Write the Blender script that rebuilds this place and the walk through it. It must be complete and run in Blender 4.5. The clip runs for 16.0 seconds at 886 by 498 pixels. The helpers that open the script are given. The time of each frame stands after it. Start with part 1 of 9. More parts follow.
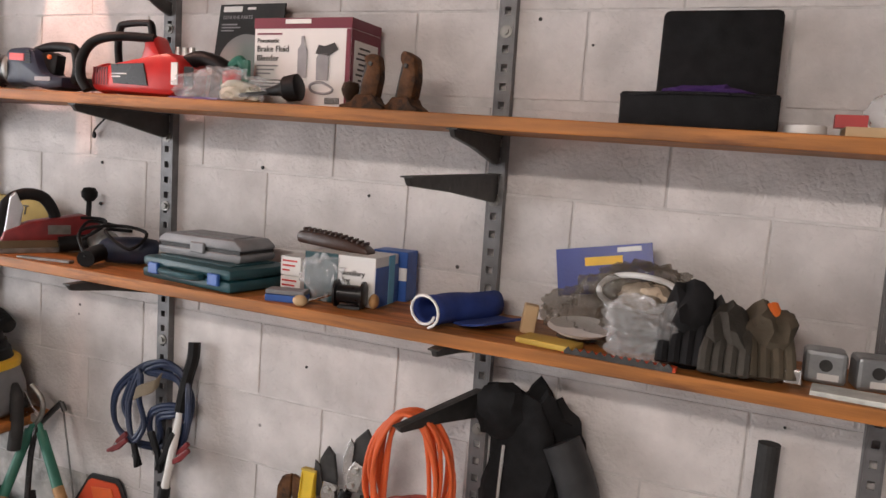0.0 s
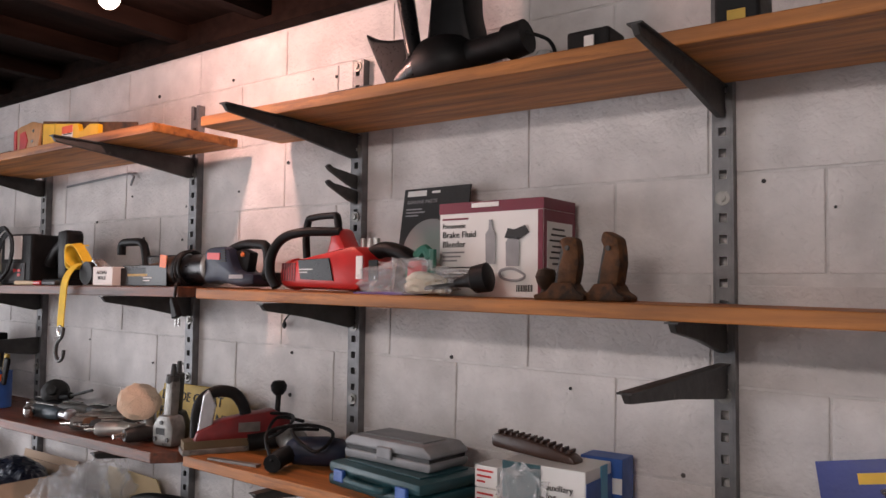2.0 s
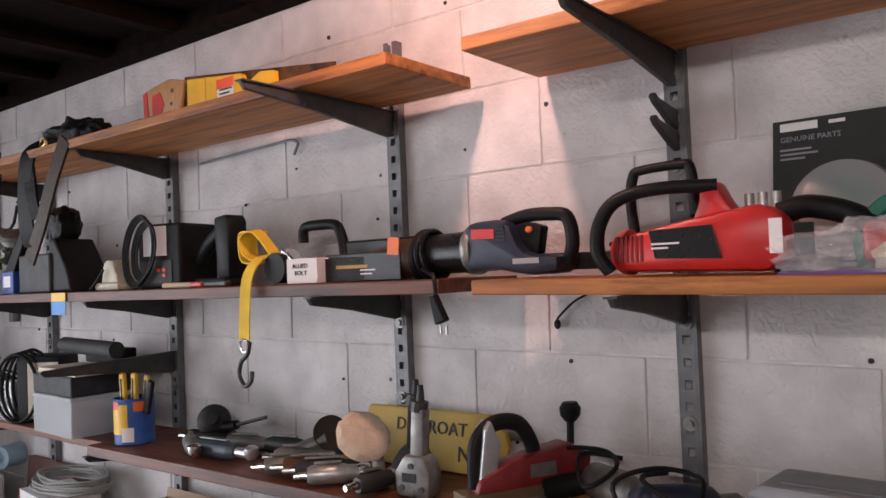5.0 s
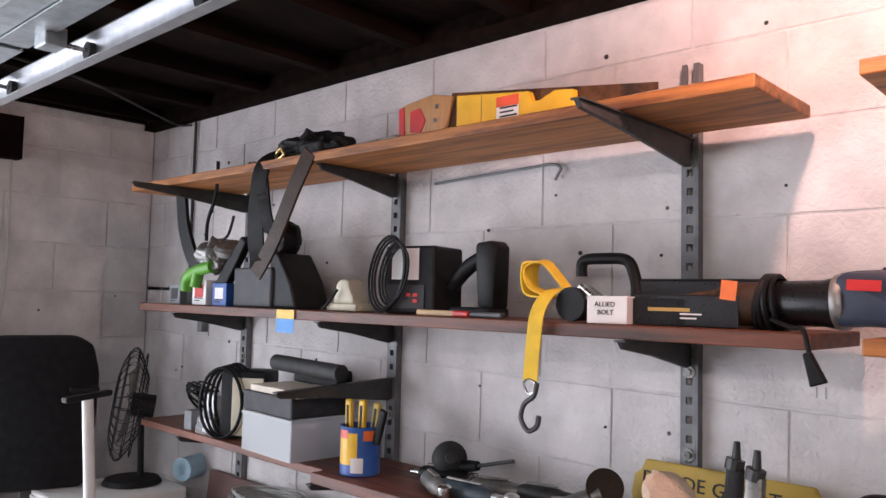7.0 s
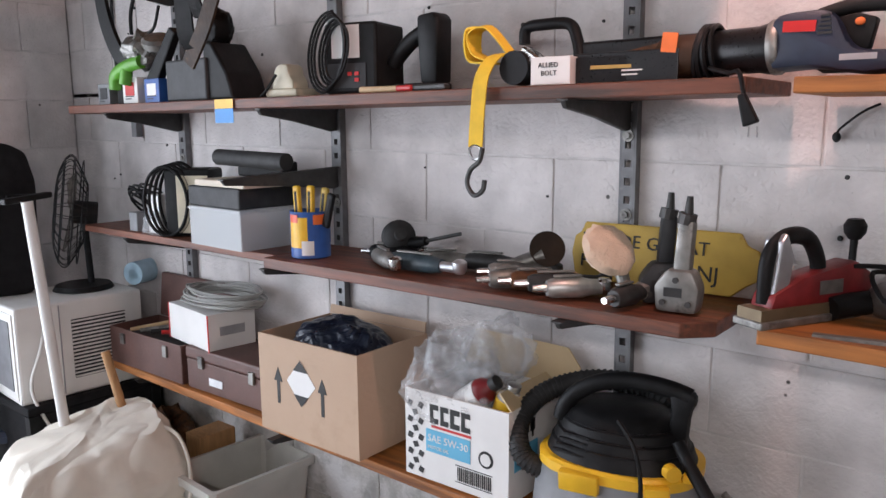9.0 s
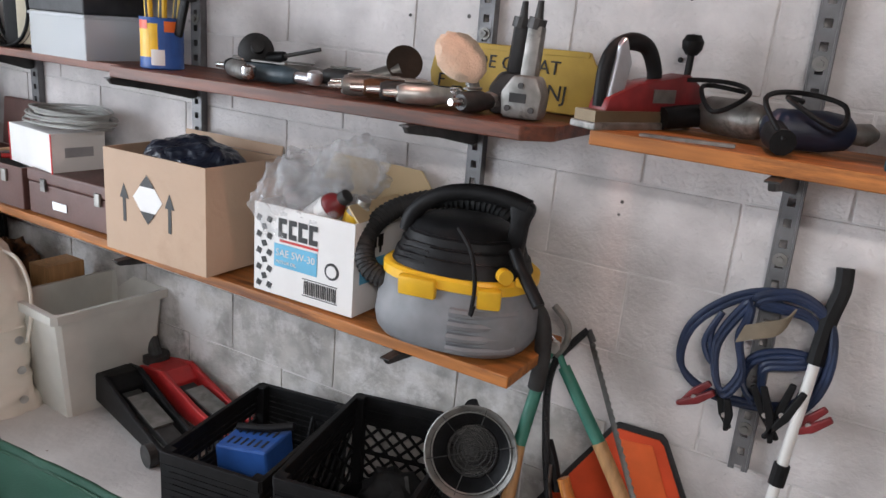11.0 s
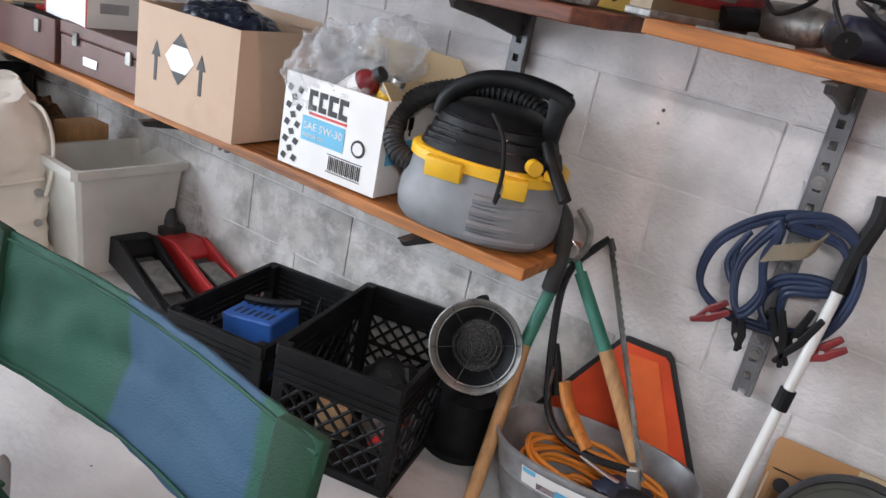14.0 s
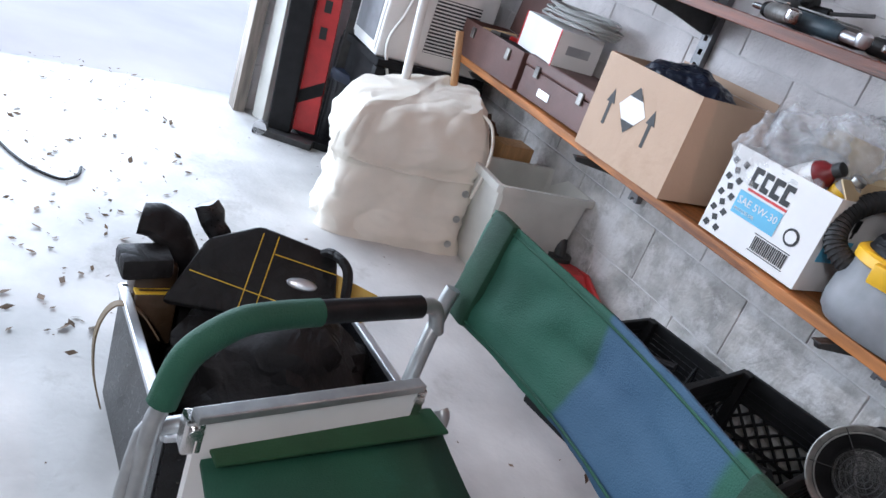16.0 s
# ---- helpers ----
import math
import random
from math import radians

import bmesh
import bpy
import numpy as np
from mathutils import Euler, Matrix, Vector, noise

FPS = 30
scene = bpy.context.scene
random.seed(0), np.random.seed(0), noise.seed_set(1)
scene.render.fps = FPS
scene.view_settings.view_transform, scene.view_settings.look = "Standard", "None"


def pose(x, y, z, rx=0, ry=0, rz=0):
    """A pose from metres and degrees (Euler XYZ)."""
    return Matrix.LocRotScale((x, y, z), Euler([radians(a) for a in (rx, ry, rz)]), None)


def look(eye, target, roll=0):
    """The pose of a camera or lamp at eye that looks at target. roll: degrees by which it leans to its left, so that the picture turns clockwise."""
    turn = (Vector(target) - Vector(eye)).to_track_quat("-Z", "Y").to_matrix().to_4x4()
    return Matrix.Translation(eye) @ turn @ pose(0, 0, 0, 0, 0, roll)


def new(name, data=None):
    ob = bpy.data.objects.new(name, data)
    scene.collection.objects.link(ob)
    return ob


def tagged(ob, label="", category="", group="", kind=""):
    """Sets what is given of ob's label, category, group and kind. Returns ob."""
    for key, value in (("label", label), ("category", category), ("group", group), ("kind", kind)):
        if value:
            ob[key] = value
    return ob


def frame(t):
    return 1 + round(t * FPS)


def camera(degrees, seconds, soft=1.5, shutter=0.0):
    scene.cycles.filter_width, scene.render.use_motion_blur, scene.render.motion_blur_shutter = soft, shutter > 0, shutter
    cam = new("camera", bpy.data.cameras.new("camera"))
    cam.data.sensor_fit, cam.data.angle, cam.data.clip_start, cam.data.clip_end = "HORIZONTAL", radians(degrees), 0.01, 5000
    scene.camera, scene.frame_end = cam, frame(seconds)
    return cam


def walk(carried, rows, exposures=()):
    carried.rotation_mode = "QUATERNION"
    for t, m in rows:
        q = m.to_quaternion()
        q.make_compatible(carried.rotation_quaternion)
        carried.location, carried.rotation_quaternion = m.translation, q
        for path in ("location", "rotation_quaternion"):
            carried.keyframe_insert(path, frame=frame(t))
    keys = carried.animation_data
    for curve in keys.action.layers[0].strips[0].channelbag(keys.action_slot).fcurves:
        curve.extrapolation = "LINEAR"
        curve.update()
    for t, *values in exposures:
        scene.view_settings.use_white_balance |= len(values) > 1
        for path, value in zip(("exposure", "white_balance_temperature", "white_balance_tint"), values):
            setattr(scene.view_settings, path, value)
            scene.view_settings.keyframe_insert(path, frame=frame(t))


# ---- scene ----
cam = camera(59.7, 16.0)
PATH = [
    (0, (2.236, -1.712, 1.431), (1.486, 0.127, 1.202), 3.7),
    (0.5, (2.205, -1.731, 1.508), (1.442, 0.115, 1.405), 2.6),
    (1, (2.192, -1.734, 1.531), (1.437, 0.118, 1.481), 1.4),
    (1.5, (2.16, -1.643, 1.526), (1.156, 0.087, 1.534), -0.0),
    (2, (2.106, -1.544, 1.54), (0.93, 0.069, 1.649), 0.6),
    (2.5, (1.965, -1.55, 1.544), (0.863, 0.115, 1.659), 0.3),
    (3, (1.784, -1.602, 1.542), (0.74, 0.103, 1.603), -0.1),
    (3.5, (1.635, -1.524, 1.525), (0.478, 0.106, 1.588), -0.3),
    (4, (1.489, -1.446, 1.535), (0.229, 0.104, 1.631), -3.8),
    (4.2, (1.442, -1.438, 1.53), (0.195, 0.125, 1.582), -3.8),
    (6.3, (0.895, -1.576, 1.607), (-0.34, -0.009, 1.747), -0.0),
    (6.5, (0.853, -1.605, 1.603), (-0.423, -0.073, 1.753), -0.0),
    (7, (0.769, -1.648, 1.588), (-0.595, -0.19, 1.716), 1.4),
    (7.5, (0.744, -1.684, 1.56), (-0.657, -0.256, 1.554), 1.0),
    (8, (0.754, -1.68, 1.523), (-0.596, -0.21, 1.4), 0.1),
    (8.5, (0.766, -1.677, 1.5), (-0.524, -0.164, 1.29), -0.7),
    (9, (0.773, -1.669, 1.469), (-0.459, -0.126, 1.15), -0.5),
    (9.5, (0.795, -1.657, 1.433), (-0.378, -0.091, 1.019), -0.2),
    (9.7, (0.805, -1.656, 1.425), (-0.306, -0.055, 0.976), 1.1),
    (11.8, (0.961, -1.599, 1.178), (0.076, 0.077, 0.538), 6.3),
    (12, (0.995, -1.575, 1.167), (0.17, 0.116, 0.49), 7.6),
    (12.5, (1.079, -1.498, 1.148), (0.532, 0.28, 0.413), 8.2),
    (13, (1.077, -1.493, 1.165), (0.422, 0.247, 0.429), 8.1),
    (13.5, (0.971, -1.577, 1.143), (0.096, 0.072, 0.425), 10.1),
    (14, (0.878, -1.654, 1.141), (-0.079, -0.041, 0.446), 11.4),
    (14.5, (0.824, -1.723, 1.149), (-0.291, -0.207, 0.473), 13.3),
    (15, (0.794, -1.772, 1.147), (-0.435, -0.331, 0.504), 13.9),
    (15.5, (0.771, -1.83, 1.12), (-0.598, -0.55, 0.42), 18.6),
    (16, (0.802, -1.847, 1.104), (-0.725, -0.815, 0.327), 19.9),
]
walk(cam, [(t, look(eye, target, roll)) for t, eye, target, roll in PATH], [(0, 0.17, 7000, 17), (0.5, 0.0, 6950, 17), (1.5, -0.27, 6900, 19), (2, -0.27, 6800, 19), (3, -0.17, 6600, 19), (4.2, -0.45, 6650, 19), (6.5, -0.1, 6450, 19), (8, 0.03, 6350, 17), (9.5, 0.0, 6280, 15.5), (12, 0.34, 6450, 13), (14, 0.44, 6250, 13), (15, 0.35, 6000, 14), (15.5, 0.34, 5900, 14), (16, 0.36, 5780, 13)])

# ---- world and light ----
world = bpy.data.worlds.new("sky")
scene.world = world
world.use_nodes = True
wn = world.node_tree
sky = wn.nodes.new("ShaderNodeTexSky")
sky.sky_type, sky.sun_disc = "NISHITA", False
sky.sun_elevation, sky.sun_rotation = radians(52), radians(120)
wn.links.new(sky.outputs[0], wn.nodes["Background"].inputs[0])
wn.nodes["Background"].inputs[1].default_value = 0.12


def lamp(name, kind, m, power, colour, **more):
    data = bpy.data.lights.new(name, kind)
    data.energy, data.color = power, colour
    ob = new(name, data)
    ob.matrix_world = m
    return ob, data


sun, sd = lamp("sun", "SUN", look((0, 0, 0), (0.0, 0.52, -0.85)), 3.0, (1, 0.95, 0.88))
sd.angle = radians(0.6)
# daylight through the open garage door, as wide as the opening
door_light, dl = lamp("door_daylight", "AREA", look((-2.75, -2.5, 1.15), (1, -2.3, 0.9)), 120, (0.88, 0.95, 1.0))
dl.shape, dl.size, dl.size_y = "RECTANGLE", 3.2, 2.0
# shop light under the roof, in the middle of the garage
SHOP = (1.75, -2.95, 2.26)
back_light, bl = lamp("shop_light_tube", "AREA", look((SHOP[0], SHOP[1], SHOP[2] - 0.02), (1.75, -1.5, 1.1)), 38, (1.0, 0.95, 0.90))
bl.shape, bl.size, bl.size_y = "RECTANGLE", 1.15, 0.12
# bare bulb under the roof boards
BULB = (0.362, -0.54, 2.245)
bulb_light, pl = lamp("bulb_light", "POINT", Matrix.Translation(BULB), 20, (1.0, 0.58, 0.48))
pl.shadow_soft_size = 0.022


# ---- materials ----
def mat(name, colour, rough=0.6, metal=0.0, vary=0.15, scale=14.0, bump=0.15, fine=90.0, grain=None, second=None, mix=0.5, alpha=1.0, random_shift=0.0, coat=0.0, specular=0.5, world_space=False, folds=None):
    """A procedural surface: two noise scales shift the colour, a fine one lifts the relief. grain stretches the pattern along an axis; second: a wear colour."""
    m = bpy.data.materials.new(name)
    m.use_nodes = True
    n, l = m.node_tree.nodes, m.node_tree.links
    b = n["Principled BSDF"]
    b.inputs["Roughness"].default_value, b.inputs["Metallic"].default_value = rough, metal
    b.inputs["Coat Weight"].default_value = coat
    b.inputs["Specular IOR Level"].default_value = specular
    tc, mp = n.new("ShaderNodeTexCoord"), n.new("ShaderNodeMapping")
    mp.inputs["Scale"].default_value = grain or (1, 1, 1)
    l.new(n.new("ShaderNodeNewGeometry").outputs["Position"] if world_space else tc.outputs["Object"], mp.inputs[0])
    big, small = n.new("ShaderNodeTexNoise"), n.new("ShaderNodeTexNoise")
    big.inputs["Scale"].default_value, big.inputs["Detail"].default_value = scale, 6
    small.inputs["Scale"].default_value, small.inputs["Detail"].default_value = fine, 4
    l.new(mp.outputs[0], big.inputs["Vector"])
    l.new(mp.outputs[0], small.inputs["Vector"])
    ramp = n.new("ShaderNodeValToRGB")
    lo = [max(0, c * (1 - vary)) for c in colour]
    hi = [min(1, c * (1 + vary)) for c in colour]
    ramp.color_ramp.elements[0].position, ramp.color_ramp.elements[0].color = 0.3, (*lo, 1)
    ramp.color_ramp.elements[1].position, ramp.color_ramp.elements[1].color = 0.7, (*hi, 1)
    l.new(big.outputs[0], ramp.inputs[0])
    out = ramp.outputs[0]
    if second:
        wear = n.new("ShaderNodeTexNoise")
        wear.inputs["Scale"].default_value, wear.inputs["Detail"].default_value, wear.inputs["Roughness"].default_value = scale * 0.6, 9, 0.7
        l.new(mp.outputs[0], wear.inputs["Vector"])
        cut, mx = n.new("ShaderNodeValToRGB"), n.new("ShaderNodeMix")
        cut.color_ramp.elements[0].position, cut.color_ramp.elements[1].position = 1 - mix, min(1, 1.12 - mix)
        l.new(wear.outputs[0], cut.inputs[0])
        mx.data_type = "RGBA"
        l.new(cut.outputs[0], mx.inputs["Factor"])
        l.new(out, mx.inputs["A"])
        mx.inputs["B"].default_value = (*second, 1)
        out = mx.outputs["Result"]
    if random_shift:
        oi, hs, mr = n.new("ShaderNodeObjectInfo"), n.new("ShaderNodeHueSaturation"), n.new("ShaderNodeMapRange")
        mr.inputs["To Min"].default_value, mr.inputs["To Max"].default_value = 1 - random_shift, 1 + random_shift
        l.new(oi.outputs["Random"], mr.inputs["Value"])
        l.new(mr.outputs[0], hs.inputs["Value"])
        l.new(out, hs.inputs["Color"])
        out = hs.outputs[0]
    l.new(out, b.inputs["Base Color"])
    rr = n.new("ShaderNodeMapRange")
    rr.inputs["To Min"].default_value, rr.inputs["To Max"].default_value = max(0.03, rough - 0.1), min(1, rough + 0.1)
    l.new(small.outputs[0], rr.inputs["Value"])
    l.new(rr.outputs[0], b.inputs["Roughness"])
    if bump:
        bp = n.new("ShaderNodeBump")
        bp.inputs["Strength"].default_value, bp.inputs["Distance"].default_value = bump, 0.004
        l.new(small.outputs[0], bp.inputs["Height"])
        if folds:
            # creases: ridges where a warped noise crosses its middle
            fn_, ab, bf = n.new("ShaderNodeTexNoise"), n.new("ShaderNodeMath"), n.new("ShaderNodeBump")
            fn_.inputs["Scale"].default_value, fn_.inputs["Detail"].default_value, fn_.inputs["Distortion"].default_value = folds[0], 2.5, 0.6
            l.new(mp.outputs[0], fn_.inputs["Vector"])
            ab.operation, ab.inputs[1].default_value = "PINGPONG", 0.12
            l.new(fn_.outputs[0], ab.inputs[0])
            bf.inputs["Strength"].default_value, bf.inputs["Distance"].default_value = folds[1], folds[2]
            l.new(ab.outputs[0], bf.inputs["Height"])
            l.new(bf.outputs[0], bp.inputs["Normal"])
        l.new(bp.outputs[0], b.inputs["Normal"])
    b.inputs["Alpha"].default_value = alpha
    return m


def clear(name, colour=(1, 1, 1), rough=0.1, alpha=0.25, crinkle=0.8):
    m = bpy.data.materials.new(name)
    m.use_nodes = True
    b = m.node_tree.nodes["Principled BSDF"]
    b.inputs["Base Color"].default_value = (*colour, 1)
    b.inputs["Roughness"].default_value, b.inputs["Alpha"].default_value, b.inputs["IOR"].default_value = rough, alpha, 1.45
    # crinkles that catch the light
    n, l = m.node_tree.nodes, m.node_tree.links
    tc, nz, pp, bp = n.new("ShaderNodeTexCoord"), n.new("ShaderNodeTexNoise"), n.new("ShaderNodeMath"), n.new("ShaderNodeBump")
    nz.inputs["Scale"].default_value, nz.inputs["Detail"].default_value, nz.inputs["Distortion"].default_value = 14, 3, 0.8
    pp.operation, pp.inputs[1].default_value = "PINGPONG", 0.1
    bp.inputs["Strength"].default_value, bp.inputs["Distance"].default_value = crinkle, 0.03
    l.new(tc.outputs["Object"], nz.inputs["Vector"])
    l.new(nz.outputs[0], pp.inputs[0])
    l.new(pp.outputs[0], bp.inputs["Height"])
    l.new(bp.outputs[0], b.inputs["Normal"])
    return m


def glow(name, colour, strength):
    m = bpy.data.materials.new(name)
    m.use_nodes = True
    b = m.node_tree.nodes["Principled BSDF"]
    b.inputs["Emission Color"].default_value, b.inputs["Emission Strength"].default_value = (*colour, 1), strength
    return m


def block_paint(name):
    """White masonry paint over concrete block: pores, scuffs, and bare grey concrete where the foot of the wall is worn."""
    m = mat(name, (0.66, 0.63, 0.62), 0.7, vary=0.17, scale=8, bump=1.0, fine=85, random_shift=0.06, world_space=True, folds=(30, 0.55, 0.012))
    n, l = m.node_tree.nodes, m.node_tree.links
    b = n["Principled BSDF"]
    geo = n.new("ShaderNodeNewGeometry")
    base = b.inputs["Base Color"].links[0].from_socket
    # dark specks and pock marks
    vo = n.new("ShaderNodeTexVoronoi")
    vo.inputs["Scale"].default_value, vo.inputs["Randomness"].default_value = 9.0, 1.0
    l.new(geo.outputs["Position"], vo.inputs["Vector"])
    sp = n.new("ShaderNodeValToRGB")
    sp.color_ramp.elements[0].position, sp.color_ramp.elements[0].color = 0.036, (1, 1, 1, 1)
    sp.color_ramp.elements[1].position, sp.color_ramp.elements[1].color = 0.055, (0, 0, 0, 1)
    l.new(vo.outputs["Distance"], sp.inputs[0])
    nz = n.new("ShaderNodeTexNoise")
    nz.inputs["Scale"].default_value, nz.inputs["Detail"].default_value = 3.0, 8
    l.new(geo.outputs["Position"], nz.inputs["Vector"])
    keep = n.new("ShaderNodeMath")
    keep.operation = "MULTIPLY"
    gate = n.new("ShaderNodeValToRGB")
    gate.color_ramp.elements[0].position, gate.color_ramp.elements[1].position = 0.48, 0.55
    l.new(nz.outputs[0], gate.inputs[0])
    l.new(sp.outputs[0], keep.inputs[0])
    l.new(gate.outputs[0], keep.inputs[1])
    m1 = n.new("ShaderNodeMix")
    m1.data_type = "RGBA"
    l.new(keep.outputs[0], m1.inputs["Factor"])
    l.new(base, m1.inputs["A"])
    m1.inputs["B"].default_value = (0.06, 0.055, 0.05, 1)
    # grimy streaks
    gr = n.new("ShaderNodeTexNoise")
    gr.inputs["Scale"].default_value, gr.inputs["Detail"].default_value, gr.inputs["Roughness"].default_value = 2.2, 10, 0.75
    l.new(geo.outputs["Position"], gr.inputs["Vector"])
    gc = n.new("ShaderNodeValToRGB")
    gc.color_ramp.elements[0].position, gc.color_ramp.elements[0].color = 0.52, (0, 0, 0, 1)
    gc.color_ramp.elements[1].position, gc.color_ramp.elements[1].color = 0.8, (0.4, 0.4, 0.4, 1)
    l.new(gr.outputs[0], gc.inputs[0])
    m2 = n.new("ShaderNodeMix")
    m2.data_type = "RGBA"
    l.new(gc.outputs[0], m2.inputs["Factor"])
    l.new(m1.outputs["Result"], m2.inputs["A"])
    m2.inputs["B"].default_value = (0.40, 0.37, 0.34, 1)
    # fine pores of the block face showing through the paint
    po = n.new("ShaderNodeTexNoise")
    po.inputs["Scale"].default_value, po.inputs["Detail"].default_value, po.inputs["Roughness"].default_value = 55.0, 6, 0.8
    l.new(geo.outputs["Position"], po.inputs["Vector"])
    pc = n.new("ShaderNodeValToRGB")
    pc.color_ramp.elements[0].position, pc.color_ramp.elements[0].color = 0.63, (0, 0, 0, 1)
    pc.color_ramp.elements[1].position, pc.color_ramp.elements[1].color = 0.72, (0.9, 0.9, 0.9, 1)
    l.new(po.outputs[0], pc.inputs[0])
    m3 = n.new("ShaderNodeMix")
    m3.data_type = "RGBA"
    l.new(pc.outputs[0], m3.inputs["Factor"])
    l.new(m2.outputs["Result"], m3.inputs["A"])
    m3.inputs["B"].default_value = (0.22, 0.20, 0.18, 1)
    l.new(m3.outputs["Result"], b.inputs["Base Color"])
    return m


WALL = block_paint("white_block_paint")
BARE = mat("bare_block_concrete", (0.42, 0.405, 0.38), 0.85, vary=0.4, scale=9, bump=1.0, fine=60, second=(0.64, 0.625, 0.61), mix=0.54, random_shift=0.05, world_space=True, folds=(18, 0.6, 0.015))
JOINT = mat("painted_mortar", (0.64, 0.62, 0.61), 0.85, vary=0.15, scale=20, bump=0.6, fine=120, world_space=True)
FLOOR = mat("worn_concrete_floor", (0.52, 0.51, 0.49), 0.62, vary=0.22, scale=3.6, bump=0.4, fine=60, second=(0.34, 0.325, 0.30), mix=0.44)
DRIVE = mat("pale_driveway_concrete", (0.62, 0.63, 0.65), 0.8, vary=0.08, scale=2, bump=0.3)
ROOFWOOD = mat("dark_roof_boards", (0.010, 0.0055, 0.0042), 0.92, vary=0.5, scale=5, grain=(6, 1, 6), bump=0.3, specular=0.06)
PINE = mat("orange_pine_board", (0.37, 0.135, 0.030), 0.55, vary=0.45, scale=5, grain=(0.7, 8, 8), fine=40, bump=0.25, second=(0.15, 0.048, 0.012), mix=0.47)
REDWOOD = mat("red_brown_board", (0.14, 0.043, 0.02), 0.5, vary=0.5, scale=5, grain=(0.7, 9, 9), fine=40, bump=0.25, second=(0.055, 0.024, 0.014), mix=0.45)
STEEL = mat("grey_painted_steel", (0.17, 0.17, 0.175), 0.5, 0.4, vary=0.2, scale=30, bump=0.1, second=(0.30, 0.29, 0.28), mix=0.36)
DARKSTEEL = mat("dark_steel", (0.05, 0.049, 0.048), 0.5, 0.4, vary=0.3, scale=30, bump=0.1, second=(0.2, 0.19, 0.18), mix=0.38)
CHROME = mat("chrome", (0.62, 0.61, 0.6), 0.25, 1.0, vary=0.12, scale=40, bump=0.05)
ALU = mat("aluminium", (0.62, 0.63, 0.65), 0.38, 0.85, vary=0.1, scale=30, bump=0.05)
CHAIRSTEEL = mat("satin_grey_tube", (0.36, 0.37, 0.37), 0.4, 0.7, vary=0.15, scale=30, bump=0.05)
GALV = mat("galvanised_sheet", (0.36, 0.38, 0.39), 0.45, 0.75, vary=0.2, scale=25, bump=0.08, second=(0.25, 0.26, 0.26), mix=0.4)
ZINC = mat("zinc", (0.5, 0.5, 0.48), 0.4, 0.8, vary=0.25, scale=30, bump=0.1)
BLACK = mat("black_plastic", (0.009, 0.009, 0.0095), 0.5, vary=0.4, scale=25, bump=0.12, fine=200, specular=0.2)
SHEEN = mat("glossy_black_plastic", (0.010, 0.010, 0.011), 0.3, vary=0.3, scale=25, bump=0.06, fine=160, specular=0.35)
RUBBER = mat("black_rubber", (0.022, 0.022, 0.022), 0.7, vary=0.4, scale=25, bump=0.2)
CLOTHBLACK = mat("black_cloth", (0.010, 0.010, 0.011), 0.9, vary=0.4, scale=30, bump=0.4, fine=400, specular=0.3)
LEATHER = mat("black_leather", (0.011, 0.010, 0.010), 0.62, vary=0.4, scale=20, bump=0.3, fine=150, specular=0.22, folds=(9, 0.8, 0.03))
BROWNLEATHER = mat("worn_brown_leather", (0.035, 0.018, 0.009), 0.6, vary=0.5, scale=14, bump=0.3, second=(0.13, 0.06, 0.022), mix=0.42, specular=0.3)
REDPL = mat("red_plastic", (0.56, 0.022, 0.02), 0.38, vary=0.12, scale=20, bump=0.05)
REDPAINT = mat("red_paint", (0.50, 0.03, 0.03), 0.4, vary=0.2, scale=14, bump=0.08, second=(0.25, 0.02, 0.02), mix=0.35)
DARKRED = mat("dark_red_enamel", (0.19, 0.016, 0.018), 0.4, vary=0.3, scale=20, bump=0.1, second=(0.08, 0.02, 0.015), mix=0.35)
ORANGE = mat("orange_plastic", (0.78, 0.17, 0.03), 0.45, vary=0.12, scale=20, bump=0.05)
REFLEX = mat("orange_red_reflector", (0.80, 0.10, 0.035), 0.4, vary=0.12, scale=12, bump=0.1, fine=300)
YELLOW = mat("yellow_plastic", (0.80, 0.46, 0.02), 0.42, vary=0.1, scale=20, bump=0.05)
YELLOWSTRAP = mat("yellow_webbing", (0.78, 0.50, 0.03), 0.75, vary=0.12, scale=30, bump=0.3, fine=500)
SIGNYEL = mat("mustard_sign_paint", (0.50, 0.33, 0.055), 0.6, vary=0.2, scale=9, bump=0.15, second=(0.26, 0.16, 0.04), mix=0.35)
BLUE = mat("blue_plastic", (0.025, 0.10, 0.36), 0.45, vary=0.2, scale=20, bump=0.05)
NAVY = mat("navy_plastic", (0.013, 0.02, 0.042), 0.5, vary=0.3, scale=20, bump=0.08)
CYAN = mat("pale_blue_print", (0.12, 0.42, 0.62), 0.5, vary=0.1, bump=0.02)
TEAL = mat("teal_plastic", (0.010, 0.058, 0.070), 0.42, vary=0.2, scale=20, bump=0.06)
GREEN = mat("bright_green_plastic", (0.10, 0.34, 0.025), 0.42, vary=0.15, scale=20, bump=0.05)
HANDGREEN = mat("green_paint_chipped", (0.03, 0.17, 0.12), 0.5, vary=0.25, scale=20, bump=0.1, second=(0.2, 0.2, 0.17), mix=0.34)
CHAIRCLOTH = mat("green_canvas", (0.012, 0.075, 0.042), 0.75, vary=0.2, scale=7, bump=0.3, fine=420, second=(0.02, 0.11, 0.07), mix=0.4, folds=(5, 0.5, 0.02))
GREY = mat("grey_plastic", (0.20, 0.205, 0.215), 0.5, vary=0.15, scale=20, bump=0.06)
